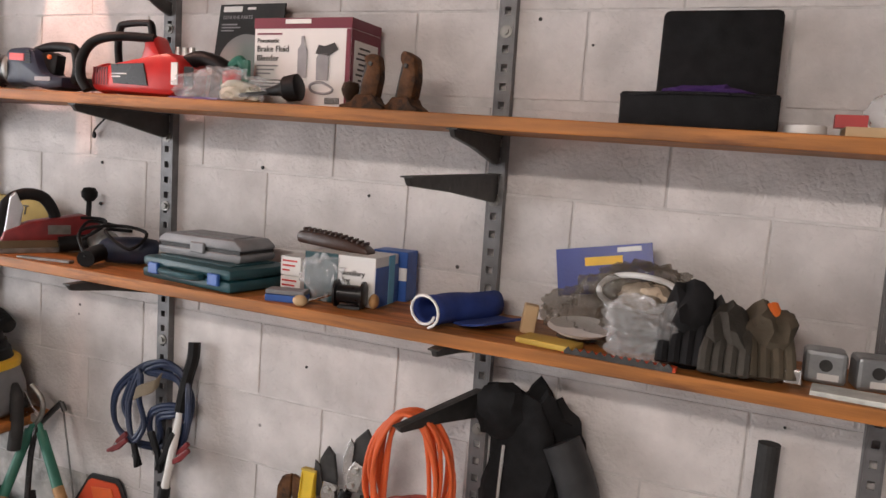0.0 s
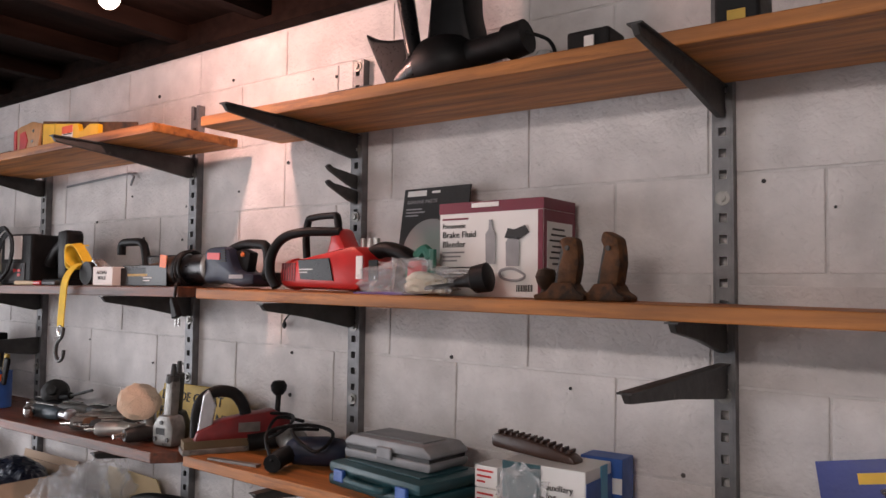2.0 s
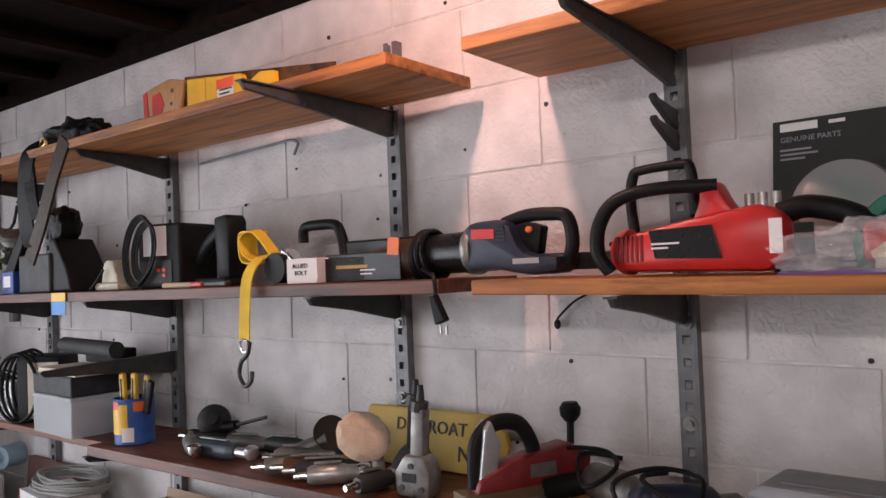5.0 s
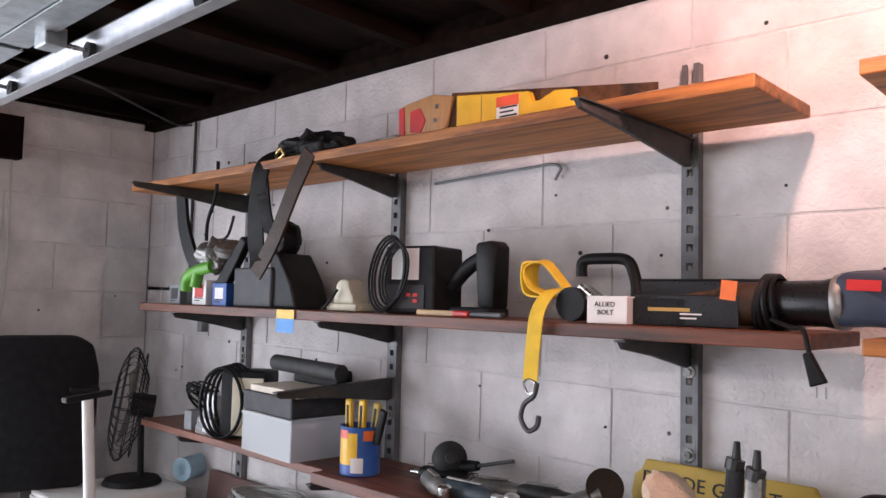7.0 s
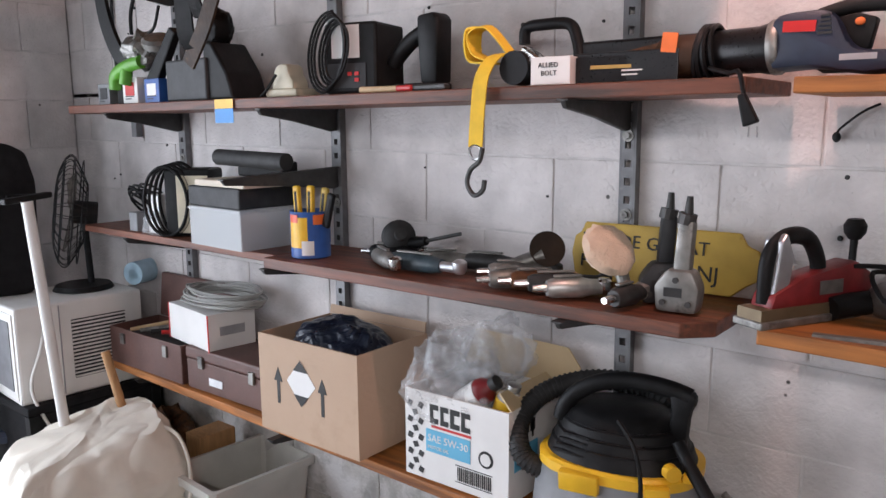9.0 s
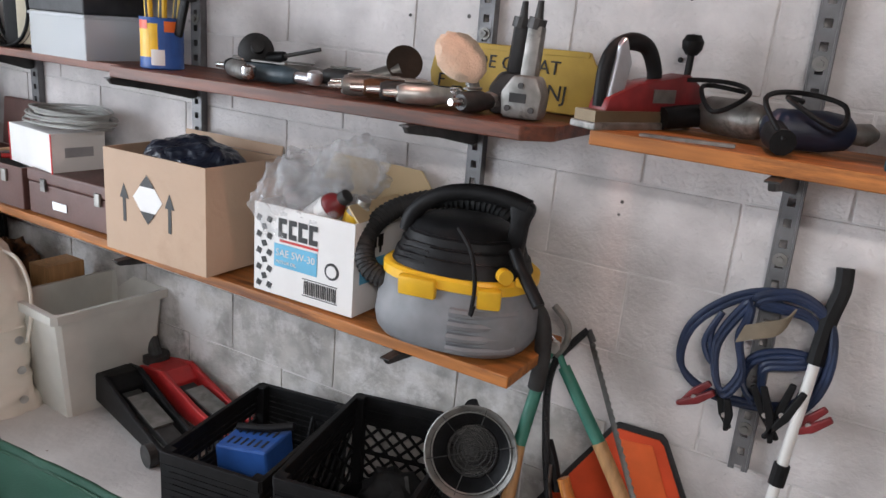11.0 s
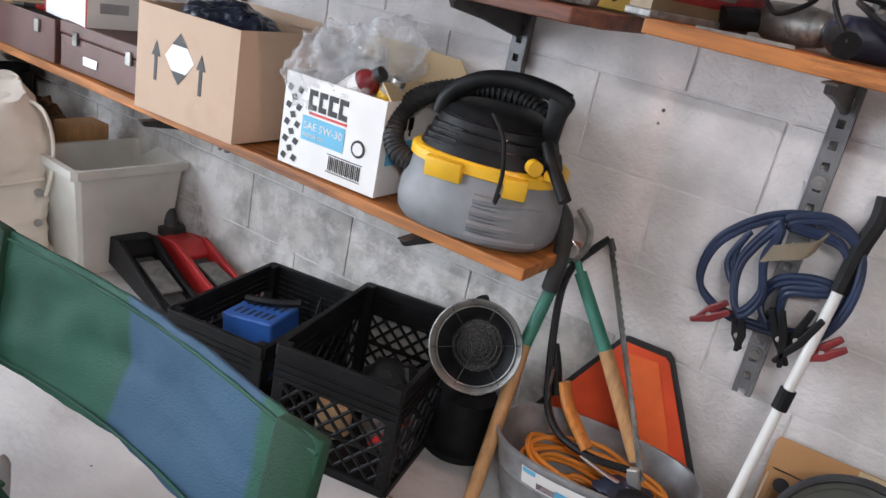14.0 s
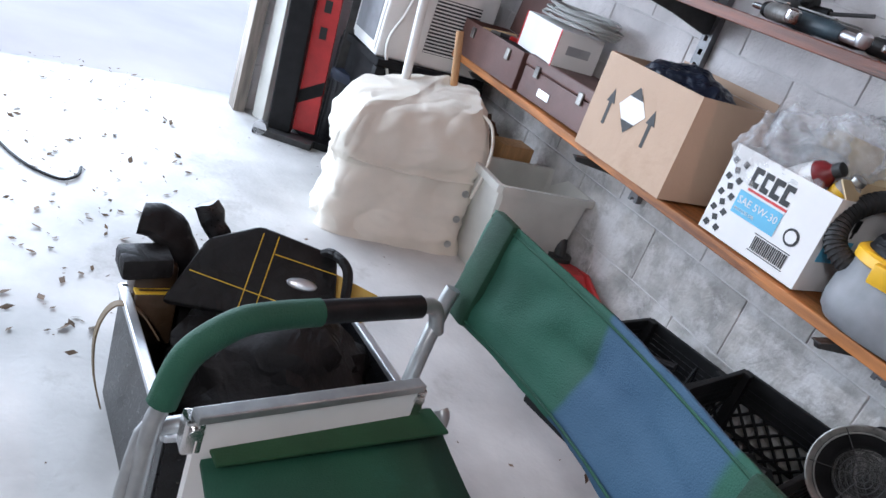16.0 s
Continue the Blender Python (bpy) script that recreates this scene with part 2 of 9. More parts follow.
DARKGREY = mat("dark_grey_plastic", (0.035, 0.036, 0.038), 0.5, vary=0.25, scale=20, bump=0.08, specular=0.3)
PALEGREY = mat("pale_grey_plastic", (0.58, 0.57, 0.52), 0.5, vary=0.1, scale=8, bump=0.05, second=(0.47, 0.45, 0.40), mix=0.35)
WHITE = mat("white_plastic", (0.74, 0.73, 0.70), 0.45, vary=0.06, scale=10, bump=0.04)
CREAM = mat("cream_plastic", (0.62, 0.56, 0.42), 0.5, vary=0.12, scale=15, bump=0.05, second=(0.4, 0.33, 0.2), mix=0.33)
PAPER = mat("white_card", (0.76, 0.75, 0.73), 0.6, vary=0.05, scale=9, bump=0.05)
CARD = mat("brown_cardboard", (0.49, 0.345, 0.24), 0.75, vary=0.06, scale=4, bump=0.15, second=(0.45, 0.31, 0.21), mix=0.42, folds=(7, 0.25, 0.02))
ORANGECARD = mat("orange_brown_cardboard", (0.46, 0.24, 0.10), 0.7, vary=0.15, scale=6, bump=0.2, second=(0.36, 0.18, 0.075), mix=0.42)
CARDIN = mat("pale_cardboard_inside", (0.60, 0.46, 0.27), 0.75, vary=0.1, scale=6, bump=0.12)
MAROON = mat("maroon_print", (0.16, 0.012, 0.03), 0.45, vary=0.12, bump=0.02)
INK = mat("black_print", (0.02, 0.02, 0.02), 0.6, vary=0.2, bump=0.0)
GREYINK = mat("grey_print", (0.30, 0.30, 0.31), 0.6, vary=0.2, bump=0.0)
CANVAS = mat("natural_canvas", (0.73, 0.68, 0.59), 0.85, vary=0.1, scale=5, bump=0.35, fine=380, folds=(2.6, 0.8, 0.12), second=(0.54, 0.47, 0.37), mix=0.38)
TOOLBOX = mat("brown_toolbox_paint", (0.115, 0.055, 0.045), 0.5, vary=0.2, scale=9, bump=0.1, second=(0.05, 0.025, 0.02), mix=0.36)
RUST = mat("rusty_iron", (0.11, 0.048, 0.02), 0.7, 0.2, vary=0.5, scale=25, bump=0.5, fine=110, second=(0.03, 0.02, 0.015), mix=0.52, specular=0.3)
TOOLWOOD = mat("tool_handle_wood", (0.44, 0.24, 0.10), 0.5, vary=0.2, scale=10, grain=(8, 8, 1), bump=0.1, second=(0.3, 0.15, 0.06), mix=0.4)
PALEWOOD = mat("pale_wood", (0.58, 0.40, 0.22), 0.55, vary=0.15, scale=10, bump=0.1)
OLDGREY = mat("greasy_grey_metal", (0.24, 0.235, 0.22), 0.45, 0.6, vary=0.35, scale=25, bump=0.15, second=(0.08, 0.075, 0.07), mix=0.45)
DARKCAMO = mat("dark_camouflage_lid", (0.040, 0.042, 0.034), 0.55, vary=0.3, scale=9, bump=0.08, second=(0.085, 0.078, 0.055), mix=0.47)
BAG = clear("clear_plastic_bag", (0.90, 0.92, 0.94), 0.06, 0.24, 1.0)
BIN = clear("translucent_bin_plastic", (0.75, 0.78, 0.80), 0.25, 0.36, 0.0)
SMOKE = clear("smoky_plastic_bag", (0.15, 0.125, 0.095), 0.14, 0.46, 1.0)
DARKBAG = mat("dark_blue_plastic_bag", (0.012, 0.017, 0.032), 0.3, vary=0.3, scale=10, bump=0.2, fine=30, folds=(12, 0.9, 0.03))
WOOL = mat("cream_wool_pad", (0.72, 0.58, 0.44), 0.95, vary=0.12, scale=25, bump=0.8, fine=160)
LEAF = mat("dry_leaf", (0.13, 0.085, 0.05), 0.8, vary=0.5, bump=0.2)


def chair_print(name):
    """Green canvas with a large soft-edged faded blue print over one half."""
    m = mat(name, (0.014, 0.085, 0.052), 0.75, vary=0.25, scale=5, bump=0.3, fine=420, second=(0.010, 0.055, 0.022), mix=0.40, folds=(4, 0.5, 0.02))
    n, l = m.node_tree.nodes, m.node_tree.links
    b = n["Principled BSDF"]
    base = b.inputs["Base Color"].links[0].from_socket
    tc, sx, nz = n.new("ShaderNodeTexCoord"), n.new("ShaderNodeSeparateXYZ"), n.new("ShaderNodeTexNoise")
    l.new(tc.outputs["Object"], sx.inputs[0])
    l.new(tc.outputs["Object"], nz.inputs["Vector"])
    nz.inputs["Scale"].default_value = 5.0
    w = n.new("ShaderNodeMath")
    w.operation, w.inputs[1].default_value = "MULTIPLY_ADD", 0.05
    l.new(nz.outputs[0], w.inputs[0])
    l.new(sx.outputs[0], w.inputs[2])
    r = n.new("ShaderNodeValToRGB")
    e = r.color_ramp.elements
    e[0].position, e[0].color = 0.215, (0, 0, 0, 1)
    e[1].position, e[1].color = 0.224, (0.85, 0.85, 0.85, 1)
    for p, c in ((0.46, 0.85), (0.47, 0)):
        q = e.new(p)
        q.color = (c, c, c, 1)
    l.new(w.outputs[0], r.inputs[0])
    mx = n.new("ShaderNodeMix")
    mx.data_type = "RGBA"
    l.new(r.outputs[0], mx.inputs["Factor"])
    l.new(base, mx.inputs["A"])
    mx.inputs["B"].default_value = (0.04, 0.095, 0.185, 1)
    l.new(mx.outputs["Result"], b.inputs["Base Color"])
    return m


CHAIRPRINT = chair_print("printed_green_canvas")
BULBGLOW = glow("lit_bulb_glass", (1.0, 0.72, 0.55), 30.0)


# ---- building helpers ----
def box(bm, sx, sy, sz, x=0, y=0, z=0, m=None, bevel=0.0):
    """A box whose base centre is at x, y, z."""
    t = (m or Matrix()) @ Matrix.Translation((x, y, z + sz / 2)) @ Matrix.Diagonal((sx, sy, sz, 1))
    v = bmesh.ops.create_cube(bm, size=1, matrix=t)["verts"]
    if bevel:
        e = list({k for q in v for k in q.link_edges})
        bmesh.ops.bevel(bm, geom=e, offset=bevel, segments=2, affect="EDGES", profile=0.5)
    return bm


def cyl(bm, r, h, x=0, y=0, z=0, m=None, r2=None, seg=20):
    t = (m or Matrix()) @ Matrix.Translation((x, y, z + h / 2))
    bmesh.ops.create_cone(bm, cap_ends=True, segments=seg, radius1=r, radius2=r if r2 is None else r2, depth=h, matrix=t)
    return bm


def rod(bm, a, b, r, r2=None, seg=12):
    a, b = Vector(a), Vector(b)
    d = b - a
    t = Matrix.Translation((a + b) / 2) @ d.to_track_quat("Z", "Y").to_matrix().to_4x4()
    bmesh.ops.create_cone(bm, cap_ends=True, segments=seg, radius1=r, radius2=r if r2 is None else r2, depth=d.length, matrix=t)
    return bm


def ball(bm, r, x=0, y=0, z=0, sx=1, sy=1, sz=1, m=None, u=16, v=10):
    t = (m or Matrix()) @ Matrix.Translation((x, y, z)) @ Matrix.Diagonal((sx, sy, sz, 1))
    bmesh.ops.create_uvsphere(bm, u_segments=u, v_segments=v, radius=r, matrix=t)
    return bm


def lathe(bm, profile, m=None, seg=28, sx=1, sy=1):
    """Turns (radius, height) pairs round z."""
    m = m or Matrix()
    rings = []
    for r, z in profile:
        rings.append([bm.verts.new(m @ Vector((r * sx * math.cos(2 * math.pi * i / seg), r * sy * math.sin(2 * math.pi * i / seg), z))) for i in range(seg)])
    for a, b in zip(rings, rings[1:]):
        for i in range(seg):
            bm.faces.new((a[i], a[(i + 1) % seg], b[(i + 1) % seg], b[i]))
    if profile[0][0] > 1e-4:
        bm.faces.new(rings[0][::-1])
    if profile[-1][0] > 1e-4:
        bm.faces.new(rings[-1])
    return bm


def prism(bm, poly, depth, m=None, bevel=0.0):
    """A flat outline in x and z, given thickness along y (centred)."""
    m = m or Matrix()
    a = [bm.verts.new(m @ Vector((x, -depth / 2, z))) for x, z in poly]
    b = [bm.verts.new(m @ Vector((x, depth / 2, z))) for x, z in poly]
    fs = [bm.faces.new(a), bm.faces.new(b[::-1])]
    n = len(poly)
    for i in range(n):
        fs.append(bm.faces.new((a[i], b[i], b[(i + 1) % n], a[(i + 1) % n])))
    bmesh.ops.recalc_face_normals(bm, faces=fs)
    if bevel:
        bmesh.ops.bevel(bm, geom=list({e for f in fs for e in f.edges}), offset=bevel, segments=2, affect="EDGES", profile=0.5)
    return bm


def smooth_line(points, n=6, closed=False):
    """Catmull-Rom points through the given ones."""
    p = [Vector(q) for q in points]
    k = len(p)
    out = []
    for i in range(k if closed else k - 1):
        a, b, c, d = (p[(i + j) % k] if closed else p[min(max(i + j, 0), k - 1)] for j in (-1, 0, 1, 2))
        for s in range(n):
            t = s / n
            out.append(0.5 * (2 * b + (c - a) * t + (2 * a - 5 * b + 4 * c - d) * t * t + (3 * b - a - 3 * c + d) * t ** 3))
    if not closed:
        out.append(p[-1])
    return out


def tube(bm, points, r, seg=8, n=6, closed=False, flat=1.0):
    """A round (or flattened) hose through the points."""
    p = smooth_line(points, n, closed) if n > 1 else [Vector(q) for q in points]
    k = len(p)
    rings, up = [], Vector((0.13, 0.21, 0.97))
    for i in range(k):
        d = (p[(i + 1) % k] - p[i - 1]) if closed else (p[min(i + 1, k - 1)] - p[max(i - 1, 0)])
        if d.length < 1e-7:
            d = Vector((1, 0, 0))
        d.normalize()
        s = d.cross(up)
        if s.length < 1e-3:
            s = d.cross(Vector((1, 0, 0)))
        s.normalize()
        w = s.cross(d).normalized()
        up = w
        rings.append([bm.verts.new(p[i] + r * (math.cos(2 * math.pi * j / seg) * s + flat * math.sin(2 * math.pi * j / seg) * w)) for j in range(seg)])
    for a, b in zip(rings, rings[1:] + (rings[:1] if closed else [])):
        for j in range(seg):
            bm.faces.new((a[j], a[(j + 1) % seg], b[(j + 1) % seg], b[j]))
    if not closed:
        bm.faces.new(rings[0][::-1])
        bm.faces.new(rings[-1])
    return bm


def ribbon(bm, points, width, thick, side=(1, 0, 0), n=6):
    """A flat strap through the points, its width along side."""
    p = smooth_line(points, n)
    side = Vector(side).normalized()
    rows = []
    for i, q in enumerate(p):
        d = (p[min(i + 1, len(p) - 1)] - p[max(i - 1, 0)]).normalized()
        w = d.cross(side).normalized() * thick / 2
        s = side * width / 2
        rows.append([bm.verts.new(q + v) for v in (-s - w, s - w, s + w, -s + w)])
    for a, b in zip(rows, rows[1:]):
        for j in range(4):
            bm.faces.new((a[j], a[(j + 1) % 4], b[(j + 1) % 4], b[j]))
    bm.faces.new(rows[0][::-1])
    bm.faces.new(rows[-1])
    return bm


def crumple(bm, amount, scale=12.0, seed=0.0):
    """Pushes every vertex by smooth noise."""
    for v in bm.verts:
        q = v.co * scale + Vector((seed, seed * 1.7, seed * 0.6))
        v.co += amount * Vector(noise.noise_vector(q))
    return bm


def lump(bm, sx, sy, sz, x=0, y=0, z=0, rough=0.25, scale=3.0, seed=0.0, sub=4, flat=True):
    """A creased, lumpy heap (a bag, a cloth) with a flat base."""
    made = bmesh.ops.create_icosphere(bm, subdivisions=sub, radius=1.0)["verts"]
    for v in made:
        d = v.co.normalized()
        q = d * scale + Vector((seed, seed * 2.1, -seed))
        k = 1 + rough * noise.noise(q) + rough * 0.7 * abs(noise.noise(q * 2.3)) - rough * 0.35 * abs(noise.noise(q * 5.1))
        c = d * k
        if flat:
            c.z = max(c.z, -0.75)
        v.co = Vector((x + c.x * sx, y + c.y * sy, z + c.z * sz))
    return bm


def part(name, bm, material, parent, label="", soft=False, m=None):
    """Links a bmesh as one mesh object under a thing or a part."""
    bmesh.ops.recalc_face_normals(bm, faces=bm.faces[:])
    me = bpy.data.meshes.new(name)
    bm.to_mesh(me)
    bm.free()
    me.materials.append(material)
    if soft:
        me.polygons.foreach_set("use_smooth", [True] * len(me.polygons))
        me.set_sharp_from_angle(angle=radians(38))
    ob = new(name, me)
    ob.parent = parent
    if m is not None:
        ob.matrix_basis = m
    if label:
        tagged(ob, label)
    return ob


def thing(name, label, category, m=None, group="", kind=""):
    """An Empty at the base of a thing, to carry its parts."""
    ob = new(name)
    ob.empty_display_size = 0.05
    if m is not None:
        ob.matrix_basis = m
    return tagged(ob, label, category, group, kind)


def solid(name, bm, material, label, category, m=None, group="", kind="", soft=False):
    """A thing of one mesh."""
    ob = part(name, bm, material, None, "", soft, m)
    return tagged(ob, label, category, group, kind)


def B():
    return bmesh.new()


def text(name, words, size, material, parent, m, label="", depth=0.0006):
    """Letters in the built-in font, facing +z of the pose m, turned into a mesh."""
    cu = bpy.data.curves.new(name, "FONT")
    cu.body, cu.size, cu.extrude, cu.resolution_u = words, size, depth, 2
    tmp = bpy.data.objects.new(name + "_tmp", cu)
    me = bpy.data.meshes.new_from_object(tmp)
    bpy.data.objects.remove(tmp)
    me.materials.clear()
    me.materials.append(material)
    ob = new(name, me)
    ob.parent = parent
    ob.matrix_basis = m
    if label:
        tagged(ob, label)
    return ob


FRONT = pose(0, 0, 0, 90, 0, 0)      # turns flat letters to face the room


def facing(x, y, z, rz=0, tilt=0):
    return pose(x, y, z, 90 + tilt, 0, rz)


# ---- the room ----
XW, XE, YS, TOP = -2.6, 4.0, -4.3, 2.34
wall_north = tagged(part("wall_north", box(B(), XE - XW + 0.2, 0.19, TOP + 0.16, (XE + XW) / 2, 0.0992, 0), JOINT, None), "white painted concrete block wall, scuffed and speckled", "wall", kind="structure")
west_bm = box(B(), 0.19, 0.86, TOP + 0.16, XW - 0.1015, -0.43, 0)
box(west_bm, 0.19, 3.24, TOP - 1.99, XW - 0.1015, -2.48, 2.15)
box(west_bm, 0.19, 0.2, TOP + 0.16, XW - 0.1015, -4.2, 0)
wall_west = tagged(part("wall_west", west_bm, JOINT, None), "white painted concrete block wall beside the open garage door", "wall", kind="structure")
south_bm = box(B(), XE - XW + 0.4, 0.19, TOP + 0.16, (XE + XW) / 2, YS - 0.1, 0)
tagged(part("wall_south", south_bm, WALL, None), "white painted block wall behind the camera", "wall", kind="structure")
tagged(part("wall_east", box(B(), 0.19, -YS + 0.2, TOP + 0.16, XE + 0.1, YS / 2, 0), WALL, None), "white painted block wall", "wall", kind="structure")
tagged(part("floor", box(B(), XE - XW + 0.4, -YS + 0.4, 0.15, (XE + XW) / 2, YS / 2, -0.15), FLOOR, None), "worn pale grey concrete garage floor with stains", "floor", kind="structure")
ground_bm = box(B(), 400, 400, 0.1, XW - 0.2 - 200, 0, -0.14)
tagged(part("ground", ground_bm, DRIVE, None), "bright pale concrete driveway in daylight", "ground", kind="structure")
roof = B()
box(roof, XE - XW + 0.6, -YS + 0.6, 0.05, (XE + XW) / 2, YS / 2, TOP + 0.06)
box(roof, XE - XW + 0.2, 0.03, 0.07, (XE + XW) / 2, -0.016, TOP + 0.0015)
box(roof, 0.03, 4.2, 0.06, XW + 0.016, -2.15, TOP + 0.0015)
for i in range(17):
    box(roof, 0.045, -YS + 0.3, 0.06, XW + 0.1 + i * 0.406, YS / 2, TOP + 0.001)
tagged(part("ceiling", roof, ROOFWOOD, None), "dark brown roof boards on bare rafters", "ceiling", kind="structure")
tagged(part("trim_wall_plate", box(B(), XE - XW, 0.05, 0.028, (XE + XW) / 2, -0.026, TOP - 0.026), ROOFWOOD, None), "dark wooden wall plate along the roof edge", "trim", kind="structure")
tagged(part("trim_door_jamb", box(B(), 0.1, 0.05, 2.15, XW + 0.0, -0.885, 0), mat("weathered_grey_wood", (0.24, 0.21, 0.18), 0.8, vary=0.4, scale=6, grain=(8, 8, 0.8), bump=0.3), None), "weathered wooden jamb of the garage door", "trim", kind="structure")
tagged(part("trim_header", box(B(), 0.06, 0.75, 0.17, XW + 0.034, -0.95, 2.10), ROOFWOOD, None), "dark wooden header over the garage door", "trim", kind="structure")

# block courses, each block proud of its joints
BLOCK, GAP = 0.4105, 0.0055
COURSES = (0.0, 0.213, 0.405, 0.582, 0.777, 0.978, 1.187, 1.383, 1.582, 1.78, 1.976, 2.172, 2.31)


def block_mesh(name, length, height, material):
    bm = box(B(), length - GAP, 0.009, height - GAP, 0, 0, 0, bevel=0.0022)
    me = bpy.data.meshes.new(name)
    bm.to_mesh(me)
    bm.free()
    me.materials.append(material)
    return me


BLOCK_MESH = {}


def lay(wall, length, z0, height, m, material):
    key = (round(length, 3), round(height, 3), material.name)
    if key not in BLOCK_MESH:
        BLOCK_MESH[key] = block_mesh("block", length, height, material)
    ob = new("block", BLOCK_MESH[key])
    ob.parent = wall
    ob.matrix_basis = m


def block_rows():
    for row, (z, top) in enumerate(zip(COURSES, COURSES[1:])):
        h = top - z
        fall = 0.013 if z < 1.5 else 0.003
        phase = 0.403 if row % 2 else 0.203
        x = XW + ((phase - XW) % BLOCK) - BLOCK
        while x < 3.2:
            a, b = max(x, XW), min(x + BLOCK, 3.2)
            if b - a > 0.03:
                mid = (a + b) / 2
                bare = z < 0.5 and mid < 0.25 or z < 0.3 and mid < 0.5
                m = pose(mid, 0.0045, max(0.0, z - fall * mid) + GAP / 2, 0, math.degrees(math.atan(fall)) if z else 0, 0)
                lay(wall_north, b - a, z, h, m, BARE if bare else WALL)
            x += BLOCK
        ends = [0, -0.2, -0.61, -0.86] if row % 2 else [0, -0.41, -0.81, -0.86]
        for p, q in zip(ends, ends[1:]):
            lay(wall_west, p - q, z, h, pose(XW - 0.0045, (p + q) / 2, z + GAP / 2, 0, 0, 90), WALL)


# ---- shelving ----
STANDARD_X = {"e": -1.765, "d": -0.953, "c": 0.0, "a": 0.708, "b": 1.667, "f": 2.49}
STANDARD_Z = {"e": (0.62, 2.09), "d": (0.45, 2.02), "c": (0.45, 2.13), "a": (0.40, 2.16), "b": (0.55, 2.2), "f": (0.55, 2.2)}


BOLT_Z = {"a": (0.50, 0.875, 1.255, 1.445, 1.735, 1.915, 2.142), "b": (0.80, 1.345, 1.725), "c": (1.26, 1.44, 1.905)}


def standard(x, z0, z1, bolts):
    """A slotted steel upright: a channel whose face is pierced by square slots."""
    th = thing("shelf_upright", "grey steel slotted shelf upright bolted to the wall", "shelf upright", pose(x, 0, z0), "shelf uprights")
    h = z1 - z0
    ch = B()
    box(ch, 0.004, 0.024, h, -0.018, -0.012, 0)
    box(ch, 0.004, 0.024, h, 0.018, -0.012, 0)
    pitch, slot = 0.042, 0.017
    k = int((h - 0.02) / pitch)
    box(ch, 0.008, 0.003, h, -0.0115, -0.0225, 0)
    box(ch, 0.008, 0.003, h, 0.0115, -0.0225, 0)
    z = 0.0
    for i in range(k):
        zz = 0.012 + i * pitch
        box(ch, 0.015, 0.003, pitch - slot, 0, -0.0225, zz)
    part("channel", ch, STEEL, th)
    for zb in bolts or (0.10, h * 0.5, h - 0.035):
        b = B()
        cyl(b, 0.014, 0.003, 0, 0, 0, pose(0, -0.024, zb, 90))
        part("washer", b, OLDGREY, th)
        b = B()
        cyl(b, 0.0075, 0.006, 0, 0, 0, pose(0, -0.027, zb, 90), seg=6)
        part("bolt", b, OLDGREY, th)
    return th


for key in STANDARD_X:
    low, high = STANDARD_Z[key]
    standard(STANDARD_X[key], low, high, [z - low for z in BOLT_Z.get(key, ())])


def bracket(x, ztop, length=0.30, tilt=0.0, name_label="dark steel shelf bracket hooked into an upright", yaw=0.0):
    """A tapered folded bracket: tall at the wall, low at the tip, with a top flange."""
    th = thing("shelf_bracket", name_label, "bracket", pose(x, -0.024, ztop, tilt, 0, yaw), "shelf brackets")
    web = B()
    pts = [(0, 0), (0, -0.062), (0.02, -0.066), (length * 0.55, -0.036), (length - 0.012, -0.018), (length, -0.004), (length, 0)]
    prism(web, pts, 0.012, pose(0, 0, 0, 0, 0, -90), 0.002)
    part("web", web, DARKSTEEL, th)
    fl = B()
    box(fl, 0.024, length, 0.003, 0, -length / 2, -0.0035)
    part("flange", fl, DARKSTEEL, th)
    return th


def board(label, material, x0, x1, yb, yf, z0, z1, thick, chamfer=0.0, skew=0.0):
    """A plank from x0 to x1 whose top runs from height z0 to z1."""
    L = x1 - x0
    bm = B()
    out = [(0, yb), (L, yb), (L, yf + chamfer), (L - chamfer, yf), (0, yf + skew)] if chamfer else [(0, yb), (L, yb), (L, yf), (0, yf + skew)]
    lo = [bm.verts.new((x, y, -thick)) for x, y in out]
    hi = [bm.verts.new((x, y, 0)) for x, y in out]
    bm.faces.new(lo[::-1])
    bm.faces.new(hi)
    for i in range(len(out)):
        j = (i + 1) % len(out)
        bm.faces.new((lo[i], lo[j], hi[j], hi[i]))
    bmesh.ops.bevel(bm, geom=bm.edges[:], offset=0.003, segments=2, affect="EDGES", profile=0.5)
    return solid("shelf_board", bm, material, label, "shelf", pose(x0, 0, z0, 0, -math.degrees(math.atan2(z1 - z0, L)), 0), "shelf boards")


board("long orange pine shelf board resting on steel brackets", PINE, -2.05, 0.27, -0.066, -0.35, 1.985, 1.985, 0.026)
board("red-brown stained shelf board with worn edge", REDWOOD, -2.02, 0.345, -0.03, -0.31, 1.545, 1.545, 0.028)
board("short red-brown shelf board in the corner", REDWOOD, -2.05, -0.96, -0.03, -0.27, 1.112, 1.104, 0.024)
board("dark red-brown shelf board with a cut corner", REDWOOD, -0.955, 0.30, -0.03, -0.315, 1.104, 1.102, 0.030, chamfer=0.05)
board("low pine shelf board carrying boxes", PINE, -2.0, 0.28, -0.03, -0.315, 0.604, 0.592, 0.028, skew=0.06)
board("high orange pine shelf board resting on steel brackets", PINE, 0.42, 2.9, -0.03, -0.31, 1.988, 1.962, 0.027)
board("long orange pine shelf board with knots", PINE, 0.42, 2.9, -0.03, -0.31, 1.541, 1.502, 0.027)
board("orange pine shelf board with a worn dusty top", PINE, 0.385, 2.9, -0.03, -0.31, 1.112, 1.066, 0.028)

